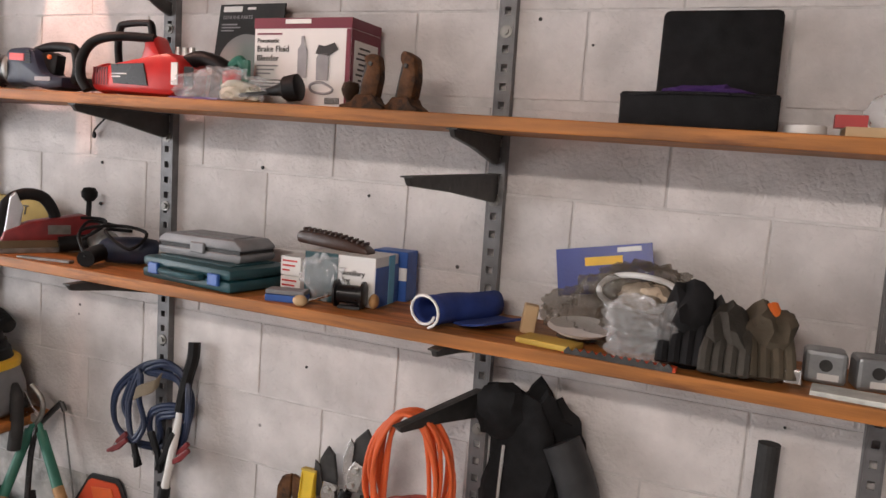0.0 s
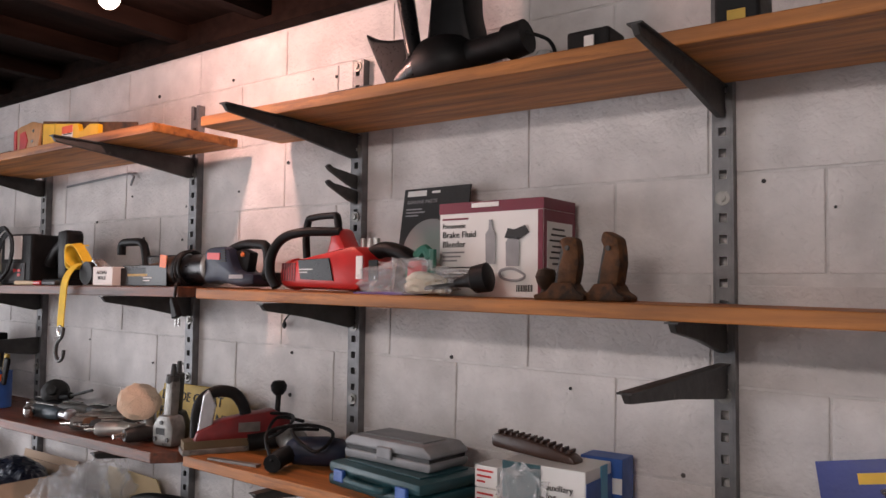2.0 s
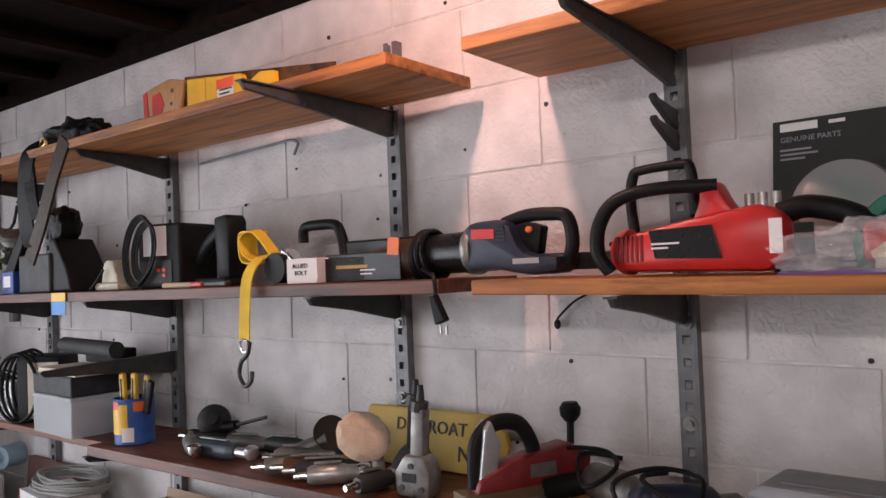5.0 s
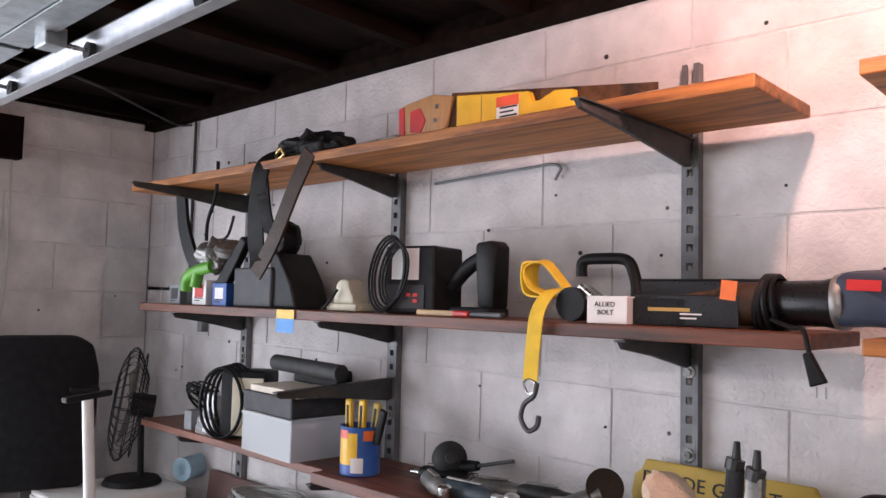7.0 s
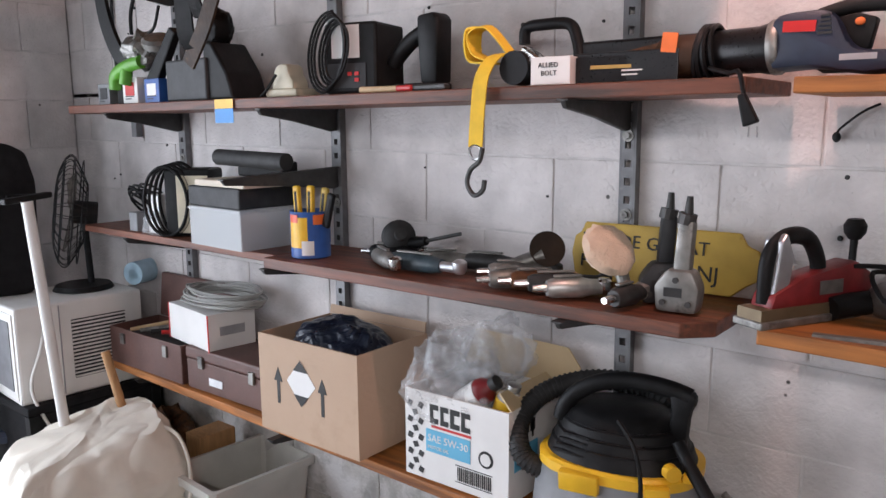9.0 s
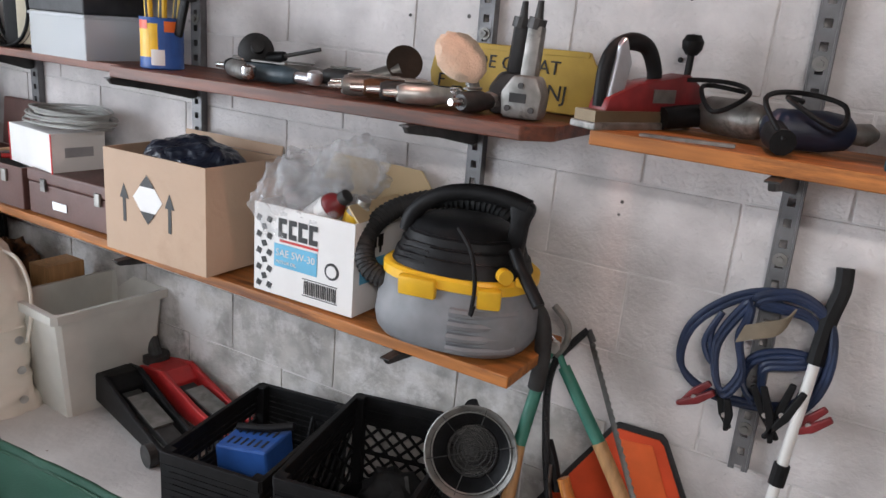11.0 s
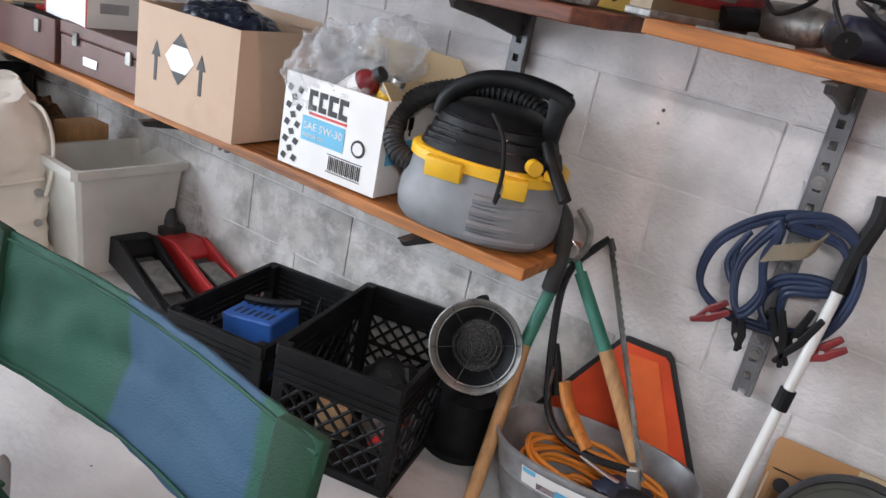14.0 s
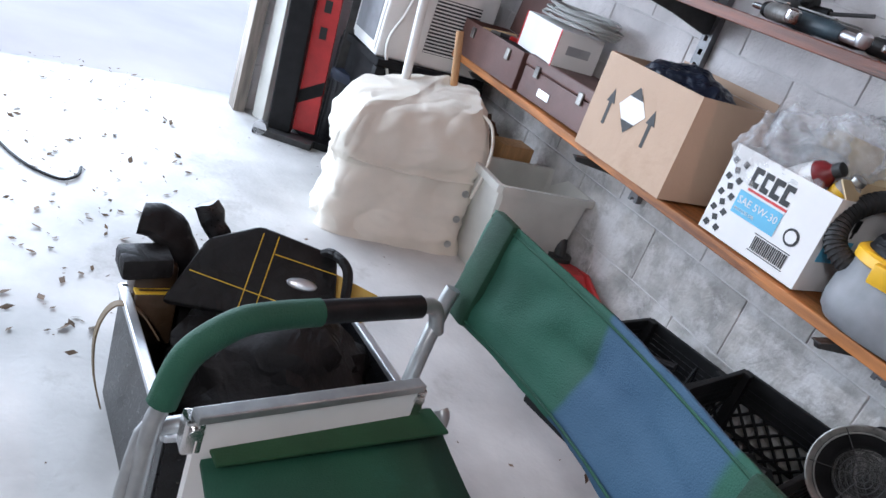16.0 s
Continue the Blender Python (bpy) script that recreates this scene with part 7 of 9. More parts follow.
def recip_saw():
    th = thing("reciprocating_saw", "dark blue reciprocating saw lying across two shelves", "power tool", pose(0.36, -0.205, 1.545))
    part("shoe", box(B(), 0.012, 0.06, 0.075, -0.228, 0, 0.004, pose(0, 0, 0, 0, -6, 0), bevel=0.004), OLDGREY, th)
    part("nose", lathe(B(), [(0.030, 0), (0.038, 0.010), (0.041, 0.03), (0.041, 0.075), (0.037, 0.085)], pose(-0.215, 0, 0.046, 0, 90, 0), 26), BROWNLEATHER, th, soft=True)
    part("gear_sleeve", lathe(B(), [(0.036, 0), (0.040, 0.006), (0.041, 0.11), (0.045, 0.125), (0.045, 0.135), (0.038, 0.14)], pose(-0.135, 0, 0.049, 0, 89, 0), 28), SHEEN, th, soft=True)
    part("metal_collar", lathe(B(), [(0.046, 0), (0.049, 0.004), (0.049, 0.016), (0.046, 0.02)], pose(-0.006, 0, 0.053, 0, 88, 0), 28), OLDGREY, th, soft=True)
    part("motor_body", prism(B(), [(0.0, 0.010), (0.0, 0.098), (0.02, 0.106), (0.085, 0.108), (0.105, 0.095), (0.125, 0.050), (0.145, 0.038), (0.205, 0.036), (0.205, 0.004), (0.15, 0.0), (0.11, 0.006), (0.07, 0.014)], 0.084, None, 0.014), NAVY, th, soft=True)
    part("top_bar", tube(B(), [(0.07, 0, 0.100), (0.12, 0, 0.112), (0.17, 0, 0.112), (0.205, 0, 0.104), (0.215, 0, 0.06), (0.205, 0, 0.02)], 0.013, 12), BLACK, th, soft=True)
    part("trigger_web", prism(B(), [(0.10, 0.04), (0.10, 0.095), (0.13, 0.10), (0.16, 0.09), (0.15, 0.04)], 0.03, None, 0.004), BLACK, th, soft=True)
    part("trigger", ball(B(), 0.0065, 0.135, -0.018, 0.085, 1.2, 0.6, 1.0), ORANGE, th, soft=True)
    part("red_badge", box(B(), 0.052, 0.003, 0.018, 0.045, -0.0425, 0.074, pose(0, 0, 0, 0, 2, 0)), REDPL, th)
    for k in range(5):
        part("vent_slot", box(B(), 0.022 - 0.002 * k, 0.003, 0.004, 0.088, -0.0425, 0.066 + k * 0.007), INK, th)
    part("side_lettering", box(B(), 0.055, 0.002, 0.010, 0.14, -0.0425, 0.022), GREYINK, th)
    part("orange_sticker", box(B(), 0.030, 0.003, 0.036, -0.185, -0.0412, 0.034, pose(0, 0, 0, 0, 6, 0)), ORANGE, th)
    cw = B()
    for k in range(4):
        tube(cw, [(-0.128 + k * 0.010 + 0.006 * math.sin(a + k), 0.048 * math.cos(a), 0.049 + 0.050 * math.sin(a)) for a in [i * math.pi / 4 for i in range(8)]], 0.005, 6, 3, True)
    part("wrapped_cord", cw, BLACK, th, soft=True)
    tail = B()
    tube(tail, [(-0.10, -0.045, 0.02), (-0.055, -0.075, 0.008), (-0.03, -0.10, 0.008), (-0.018, -0.112, -0.02), (-0.014, -0.115, -0.036)], 0.004)
    part("hanging_cord", tail, BLACK, th, soft=True)
    pg = B()
    prism(pg, [(-0.006, 0.034), (0.006, 0.034), (0.013, -0.02), (-0.013, -0.02)], 0.018, pose(-0.006, -0.117, -0.062, 0, -20, 0), 0.003)
    pl2 = part("plug", pg, BLACK, th)
    for s in (-1, 1):
        part("prong", box(B(), 0.0015, 0.006, 0.018, 0.004 + s * 0.007, -0.117, -0.102, pose(0, 0, 0, 0, 0, 0)), CHROME, pl2)
    return th


recip_saw()


def clam_case():
    th = thing("open_case", "open black padded case with purple lining", "case", pose(2.112, -0.19, z_mid(2.11), 0, 0, 0))
    part("tray", box(B(), 0.27, 0.17, 0.062, 0, 0, 0, bevel=0.006), CLOTHBLACK, th, soft=True)
    part("lid", box(B(), 0.225, 0.03, 0.235, 0.015, 0.10, 0.02, pose(0, 0, 0, -6, 0, 0), bevel=0.012), CLOTHBLACK, th, soft=True)
    part("purple_lining", lump(B(), 0.08, 0.03, 0.015, 0.0, 0.03, 0.07, 0.5, 4, 1, 3), mat("purple_cloth", (0.055, 0.018, 0.13), 0.85, vary=0.5, bump=0.4, folds=(30, 0.8, 0.01)), th, soft=True)
    part("zip", tube(B(), [(-0.135, -0.08, 0.055), (-0.06, -0.088, 0.060), (0.06, -0.088, 0.060), (0.135, -0.08, 0.055)], 0.003), SHEEN, th)
    return th


clam_case()
solid("small_saucer", lathe(B(), [(0.033, 0), (0.035, 0.004), (0.034, 0.016), (0.0, 0.017)], seg=24), WHITE, "small white saucer lying flat on a shelf", "saucer", pose(2.29, -0.24, z_mid(2.29)), soft=True)
rp = thing("blister_pack", "small red-topped blister packs on a shelf", "packaging", pose(2.40, -0.22, z_mid(2.4)))
part("red_card", box(B(), 0.05, 0.03, 0.022, -0.04, 0, 0.018), REDPAINT, rp)
part("base_card", box(B(), 0.10, 0.10, 0.018, 0.0, 0, 0.0), PALEWOOD, rp)
part("dome", lump(B(), 0.05, 0.05, 0.035, 0.03, 0, 0.045, 0.2, 3, 3, 3), BIN, rp, soft=True)


# leaf blower and packs on the top shelf
def blower():
    th = thing("blower", "black handheld blower with a flared scoop", "power tool", pose(1.08, -0.16, z_top(1.08)))
    part("scoop", prism(B(), [(-0.185, 0.165), (-0.15, 0.145), (-0.11, 0.135), (-0.05, 0.13), (-0.03, 0.03), (-0.085, 0.0), (-0.115, 0.03), (-0.15, 0.095)], 0.10, None, 0.008), SHEEN, th)
    part("motor_body", ball(B(), 0.075, 0.015, 0, 0.068, 1.35, 1.0, 0.88), BLACK, th, soft=True)
    part("barrel", rod(B(), (0.05, -0.01, 0.07), (0.20, -0.01, 0.085), 0.032, 0.028, 18), BLACK, th, soft=True)
    part("nozzle", rod(B(), (0.19, -0.01, 0.083), (0.235, -0.01, 0.09), 0.038, 0.036, 18), BLACK, th, soft=True)
    part("strut", rod(B(), (-0.03, -0.05, 0.08), (-0.075, -0.05, 0.30), 0.018, 0.022), SHEEN, th, soft=True)
    part("back_housing", prism(B(), [(-0.035, 0.07), (0.10, 0.09), (0.075, 0.19), (0.07, 0.30), (-0.012, 0.30), (-0.02, 0.2)], 0.09, pose(0, 0.03, 0), 0.012), BLACK, th, soft=True)
    part("collar", rod(B(), (-0.09, -0.02, 0.035), (-0.03, -0.02, 0.06), 0.03, 0.045, 18), SHEEN, th, soft=True)
    c = B()
    tube(c, [(0.23, -0.01, 0.10), (0.28, 0.0, 0.075), (0.30, -0.02, 0.03), (0.24, -0.04, 0.02)], 0.004)
    part("cord", c, BLACK, th, soft=True)
    part("toothed_strip", box(B(), 0.13, 0.03, 0.008, -0.15, -0.12, 0.0), DARKSTEEL, th)
    return th


blower()
bp_ = thing("battery_pack", "black battery pack with yellow label on a shelf", "battery", pose(1.43, -0.15, z_top(1.43)))
part("case", box(B(), 0.09, 0.08, 0.075, 0.03, 0, 0, bevel=0.006), BLACK, bp_)
part("clips", box(B(), 0.02, 0.004, 0.04, 0.035, -0.042, 0.02), WHITE, bp_)
part("yellow_label", box(B(), 0.03, 0.05, 0.035, -0.06, 0, 0.0, bevel=0.006), SIGNYEL, bp_)
part("glass", lathe(B(), [(0.02, 0), (0.022, 0.05), (0.015, 0.06)], pose(-0.085, 0, 0.0), 16), BIN, bp_, soft=True)
b2_ = thing("battery_charger", "small black charger on the top shelf", "charger", pose(1.75, -0.18, z_top(1.75)))
part("case", box(B(), 0.075, 0.09, 0.09, 0, 0, 0, bevel=0.006), BLACK, b2_)
part("label", box(B(), 0.03, 0.002, 0.02, 0, -0.046, 0.025), SIGNYEL, b2_)


# low right shelf
def sliding_sander():
    th = thing("belt_planer", "old dark red electric planer with black knob", "power tool", pose(0.437, -0.17, z_low(0.43), 0, 0, 62) @ Matrix.Diagonal((0.95, 0.8, 1.0, 1)))
    part("shoe", box(B(), 0.26, 0.085, 0.014, -0.03, 0, 0.0, bevel=0.003), OLDGREY, th)
    part("shoe_edge", box(B(), 0.25, 0.07, 0.02, -0.03, 0, 0.014), mat("oily_brass", (0.16, 0.12, 0.07), 0.5, 0.4), th)
    part("body", prism(B(), [(-0.13, 0.03), (0.13, 0.03), (0.14, 0.075), (0.09, 0.105), (-0.05, 0.085), (-0.12, 0.06)], 0.065, None, 0.008), DARKRED, th, soft=True)
    part("arch_handle", tube(B(), [(-0.12, 0, 0.04), (-0.115, 0, 0.12), (-0.075, 0, 0.155), (-0.02, 0, 0.15), (0.01, 0, 0.11), (0.015, 0, 0.07)], 0.016, 12), BLACK, th, soft=True)
    part("alloy_plate", prism(B(), [(-0.125, 0.02), (-0.09, 0.02), (-0.07, 0.12), (-0.09, 0.165), (-0.105, 0.15)], 0.05, None, 0.004), ALU, th)
    part("knob_stem", rod(B(), (0.105, 0, 0.09), (0.108, 0, 0.15), 0.008), BLACK, th)
    part("knob", lathe(B(), [(0.012, 0), (0.022, 0.012), (0.024, 0.026), (0.016, 0.038), (0.0, 0.04)], pose(0.108, 0, 0.14), 20), BLACK, th, soft=True)
    part("name_plate", box(B(), 0.06, 0.002, 0.025, 0.02, -0.034, 0.05), OLDGREY, th)
    return th


sliding_sander()


def drill_tool(label, x, y, rz, z, material, group=""):
    th = thing("corded_drill", label, "power tool", pose(x, y, z, 0, 0, rz), group)
    part("body", lathe(B(), [(0.02, 0), (0.034, 0.02), (0.036, 0.10), (0.03, 0.14), (0.02, 0.15)], pose(-0.07, 0, 0.038, 0, 90, 0), 20), material, th, soft=True)
    part("chuck", lathe(B(), [(0.018, 0), (0.02, 0.03), (0.010, 0.045)], pose(0.08, 0, 0.038, 0, 90, 0), 16), OLDGREY, th, soft=True)
    part("grip", tube(B(), [(-0.05, 0.0, 0.035), (-0.07, -0.05, 0.03), (-0.075, -0.10, 0.025)], 0.022, 10), BLACK, th, soft=True)
    c = B()
    tube(c, [(-0.075, -0.10, 0.03), (-0.10, -0.06, 0.09), (-0.02, 0.0, 0.10), (0.05, -0.02, 0.085), (0.02, -0.07, 0.05), (-0.05, -0.03, 0.09), (0.0, 0.03, 0.085)], 0.0045)
    part("cord", c, BLACK, th, soft=True)
    return th


drill_tool("dark blue corded drill with tangled cord", 0.72, -0.17, 30, z_low(0.72), NAVY)
drill_tool("greasy old corded drill with a dark body", 0.585, -0.12, -30, z_low(0.58), OLDGREY)
bar_ = thing("steel_rule", "narrow steel bar lying across the shelf end", "bar", pose(0.55, -0.28, z_low(0.55)))
part("bar", box(B(), 0.16, 0.018, 0.006, 0, 0, 0, pose(0, 0, 0, 0, 0, 8)), OLDGREY, bar_)


def tool_case(name, label, x, y, z, rz, w, d, h, material, extra):
    th = thing(name, label, "case", pose(x, y, z, 0, 0, rz))
    part("base", box(B(), w, d, h * 0.48, 0, 0, 0, bevel=0.008), material, th, soft=True)
    part("lid", box(B(), w, d, h * 0.48, 0, 0, h * 0.5, bevel=0.010), material, th, soft=True)
    part("handle", tube(B(), [(-w * 0.2, -d / 2, h * 0.5), (-w * 0.17, -d / 2 - 0.022, h * 0.5), (w * 0.17, -d / 2 - 0.022, h * 0.5), (w * 0.2, -d / 2, h * 0.5)], 0.008), material, th, soft=True)
    for s in (-1, 1):
        part("latch", box(B(), 0.035, 0.01, h * 0.5, s * w * 0.34, -d / 2 - 0.004, h * 0.25, bevel=0.003), extra, th)
    part("lid_panel", box(B(), w * 0.8, d * 0.7, 0.003, 0, 0, h * 0.985, bevel=0.001), material, th)
    return th


tool_case("drill_case", "flat teal plastic tool case with blue latches", 1.02, -0.185, z_low(1.02), -10, 0.31, 0.20, 0.055, TEAL, BLUE)
sc = thing("socket_case", "grey plastic socket case lying on a teal case", "case", pose(1.0, -0.165, z_low(1.02) + 0.0575, 0, 0, -5))
part("base", prism(B(), [(-0.128, 0.0), (0.128, 0.0), (0.134, 0.010), (0.134, 0.020), (-0.134, 0.020), (-0.134, 0.010)], 0.125, None, 0.004), GREY, sc, soft=True)
part("dark_gap", box(B(), 0.255, 0.118, 0.008, 0, 0, 0.020), INK, sc)
part("lid", prism(B(), [(-0.134, 0.028), (0.134, 0.028), (0.134, 0.038), (0.112, 0.053), (-0.112, 0.053), (-0.134, 0.038)], 0.125, None, 0.005), GREY, sc, soft=True)
part("lid_panel", box(B(), 0.18, 0.075, 0.003, 0, 0, 0.0525, bevel=0.001), GREY, sc)
part("hasp", box(B(), 0.045, 0.008, 0.026, 0, -0.065, 0.013, bevel=0.003), GREY, sc)
part("hinge", box(B(), 0.22, 0.008, 0.012, 0, 0.064, 0.018, bevel=0.002), DARKGREY, sc)


def fog_boxes():
    th = thing("lamp_box", "white and blue fog light box wrapped in plastic", "box", pose(1.375, -0.15, z_low(1.37), 0, 0, 1))
    part("carton", box(B(), 0.18, 0.12, 0.112, 0, 0, 0, bevel=0.002), PAPER, th)
    part("teal_panel", box(B(), 0.085, 0.001, 0.112, -0.046, -0.061, 0), TEAL, th)
    part("wrap_film", lump(B(), 0.05, 0.012, 0.045, -0.045, -0.064, 0.056, 0.6, 4, 2, 3, False), BAG, th, soft=True)
    for k, w_ in enumerate(("auxiliary", "fog", "light")):
        text("lettering", w_, 0.017, INK, th, facing(0.008, -0.0615, 0.068 - k * 0.017))
    part("blue_side", box(B(), 0.001, 0.12, 0.09, 0.0915, 0, 0.0), BLUE, th)
    part("strip", box(B(), 0.002, 0.03, 0.112, 0.092, 0.02, 0), CYAN, th)
    th2 = thing("lamp_box", "blue and white fog light box behind another", "box", pose(1.44, -0.075, z_low(1.44), 0, 0, 1))
    part("carton", box(B(), 0.09, 0.06, 0.118, 0, 0.02, 0, bevel=0.002), BLUE, th2)
    part("white_edge", box(B(), 0.09, 0.003, 0.03, 0, -0.0115, 0.05), PAPER, th2)
    for k in range(2):
        t3 = thing("bulb_box", "small white box with red print", "box", pose(1.245, -0.17, z_low(1.24) + k * 0.046, 0, 0, -2), "small bulb boxes")
        part("carton", box(B(), 0.055, 0.07, 0.044, 0, 0, 0, bevel=0.001), PAPER, t3)
        bars(t3, REDPL, -0.022, -0.0358, 0.032, [0.04, 0.035, 0.02], 0.011, 0.004)


fog_boxes()
br = thing("brush", "brown-backed scrub brush lying on boxes", "brush", pose(1.32, -0.14, z_low(1.32) + 0.113, 0, 4, -4))
part("back", prism(B(), [(-0.098, 0.004), (-0.092, 0.0), (0.10, 0.0), (0.105, 0.010), (0.09, 0.020), (0.04, 0.028), (-0.03, 0.033), (-0.09, 0.030), (-0.10, 0.022)], 0.038, None, 0.006), mat("dark_brown_varnish", (0.05, 0.022, 0.014), 0.35), br, soft=True)
for k in range(12):
    part("ridge", box(B(), 0.006, 0.028, 0.008, -0.083 + k * 0.0152, 0, 0.030 - 0.010 * max(0, k - 6) / 6, bevel=0.002), bpy.data.materials["dark_brown_varnish"], br)
bx = thing("whetstone_box", "small blue box with a grey lid", "box", pose(1.278, -0.265, z_low(1.28), 0, 0, 14))
part("base", box(B(), 0.09, 0.045, 0.016, 0, 0, 0, bevel=0.002), BLUE, bx)
part("lid", box(B(), 0.088, 0.044, 0.010, 0, 0, 0.017, bevel=0.002), GREY, bx)


def reel():
    th = thing("fishing_reel", "black fishing reel with wooden knobs", "reel", pose(1.42, -0.235, z_low(1.42), 0, 0, 12))
    part("frame", lathe(B(), [(0.026, -0.035), (0.03, -0.033), (0.03, -0.028), (0.020, -0.026), (0.020, 0.026), (0.03, 0.028), (0.03, 0.033), (0.026, 0.035)], pose(0.0, 0, 0.032, 0, 90, 0), 26), SHEEN, th, soft=True)
    part("crank", rod(B(), (-0.04, -0.01, 0.03), (-0.09, -0.035, 0.012), 0.004), CHROME, th)
    part("knob", ball(B(), 0.014, -0.10, -0.04, 0.014, 1.2, 0.9, 0.9), PALEWOOD, th, soft=True)
    part("rear_knob", ball(B(), 0.014, 0.055, 0.0, 0.02, 0.8, 1.2, 1.2), TOOLWOOD, th, soft=True)
    part("foot", box(B(), 0.05, 0.02, 0.006, 0, 0, 0), DARKSTEEL, th)
    return th


reel()


def rolled_mat():
    th = thing("rolled_cloth", "rolled blue cloth tool wrap with pale edge", "cloth", pose(1.665, -0.19, z_low(1.66), 0, 0, -24))
    b = B()
    pts = []
    for i in range(19):
        a = -1.2 + i * 0.40
        r = 0.041 - 0.0006 * i
        pts.append((r * 1.1 * math.cos(a), 0.036 + 0.86 * r * math.sin(a)))
    for (x0, z0), (x1, z1) in zip(pts, pts[1:]):
        cuts = [(-0.11 + 0.22 * j / 10, 1.0 - 0.22 * j / 10) for j in range(11)]
        v = [b.verts.new((x0 * s + 0.006 * math.sin(40 * y), y, z0 * (0.6 + 0.4 * s))) for y, s in cuts]
        w = [b.verts.new((x1 * s + 0.006 * math.sin(40 * y), y, z1 * (0.6 + 0.4 * s))) for y, s in cuts]
        for j in range(10):
            b.faces.new((v[j], w[j], w[j + 1], v[j + 1]))
    bmesh.ops.remove_doubles(b, verts=b.verts[:], dist=0.0001)
    crumple(b, 0.005, 26, 4)
    ob = part("roll", b, mat("blue_cloth", (0.016, 0.042, 0.20), 0.8, vary=0.2, scale=20, bump=0.4, fine=300), th, soft=True)
    md = ob.modifiers.new("thick", "SOLIDIFY")
    md.thickness = 0.003
    e = B()
    tube(e, [(x + 0.006 * math.sin(-4.4), -0.112, z) for x, z in pts], 0.0030, 6, 1)
    part("pale_edge", e, PAPER, th)
    f = B()
    ribbon(f, [(0.03, 0.02, 0.01), (0.07, 0.02, 0.012), (0.11, 0.03, 0.02)], 0.14, 0.004, (0, 1, 0))
    part("loose_end", f, bpy.data.materials["blue_cloth"], th)
    return th


rolled_mat()
pkt = thing("hook_packet", "blue card packet with yellow and white print", "packaging", pose(1.95, -0.085, z_low(1.95) + 0.09, -10, -10, 0))
part("card", box(B(), 0.205, 0.004, 0.10, 0, 0, 0), mat("deep_blue_print", (0.012, 0.035, 0.24), 0.35, vary=0.15), pkt)
part("yellow_print", box(B(), 0.08, 0.001, 0.018, 0.0, -0.0028, 0.06), YELLOW, pkt)
part("white_print", box(B(), 0.05, 0.001, 0.010, 0.055, -0.0028, 0.085), PAPER, pkt)
for i, (x, y, z, sx, sy, sz, m_, lab) in enumerate((
        (1.98, -0.16, 0.055, 0.13, 0.07, 0.075, SMOKE, "smoky crumpled plastic bag of hardware"), (2.03, -0.12, 0.115, 0.09, 0.05, 0.055, SMOKE, "pale crumpled plastic bag on a heap"),
        (2.06, -0.235, 0.05, 0.07, 0.05, 0.065, BAG, "clear crumpled plastic bag of hardware"))):
    solid("hardware_bag", lump(B(), sx, sy, sz, 0, 0, 0, 0.42, 2.0, 11 + i, 5), m_, lab, "bag", pose(x, y, z_low(x) + z), "hardware bags", soft=True)
bagged = thing("cable_bundle", "coil of white cable with brown clamps in a plastic bag", "cable", pose(2.0, -0.15, z_low(2.0)))
part("white_ring", tube(B(), [(0.03 + 0.075 * math.cos(i * math.pi / 5), -0.035 + 0.012 * math.sin(2 * i), 0.115 + 0.035 * math.sin(i * math.pi / 5)) for i in range(10)], 0.006, 8, 4, True), PAPER, bagged, soft=True)
part("brown_block", lump(B(), 0.075, 0.045, 0.05, 0.02, 0, 0.045, 0.25, 2.2, 4, 4), BROWNLEATHER, bagged, soft=True)
part("tan_pad", lump(B(), 0.055, 0.04, 0.03, 0.045, -0.01, 0.105, 0.2, 2.2, 6, 4, False), WOOL, bagged, soft=True)
solid("yellow_foam", box(B(), 0.12, 0.06, 0.012, 0, 0, 0, bevel=0.003), SIGNYEL, "flat yellow packet at the shelf edge", "packet", pose(1.88, -0.26, z_low(1.88), 0, 0, -12))
solid("white_dish", lathe(B(), [(0.0, 0.004), (0.04, 0.004), (0.052, 0.012), (0.05, 0.012), (0.038, 0.001), (0.0, 0.0)][::-1], seg=24, sx=1.3), PAPER, "white folded paper dish on the heap", "dish", pose(1.93, -0.21, z_low(1.93) + 0.026, 12), soft=True)
solid("wood_block", box(B(), 0.03, 0.03, 0.06, 0, 0, 0, bevel=0.003), PALEWOOD, "small worn wooden block on a shelf", "block", pose(1.81, -0.18, z_low(1.81), 0, 8, 20))


def hedge_blade():
    th = thing("saw_blade_pack", "red-backed toothed hacksaw blade at a shelf edge", "saw blade", pose(2.02, -0.295, z_low(2.02), 0, 0, -4))
    part("back_strip", box(B(), 0.21, 0.02, 0.008, 0, 0, 0), REFLEX, th)
    n_ = 26
    part("teeth", prism(B(), [(-0.1, 0)] + [(-0.1 + 0.2 * i / n_, 0.008 + (0.008 if i % 2 else 0)) for i in range(n_ + 1)] + [(0.1, 0)], 0.003, pose(0, -0.012, 0.0)), DARKSTEEL, th)
    return th


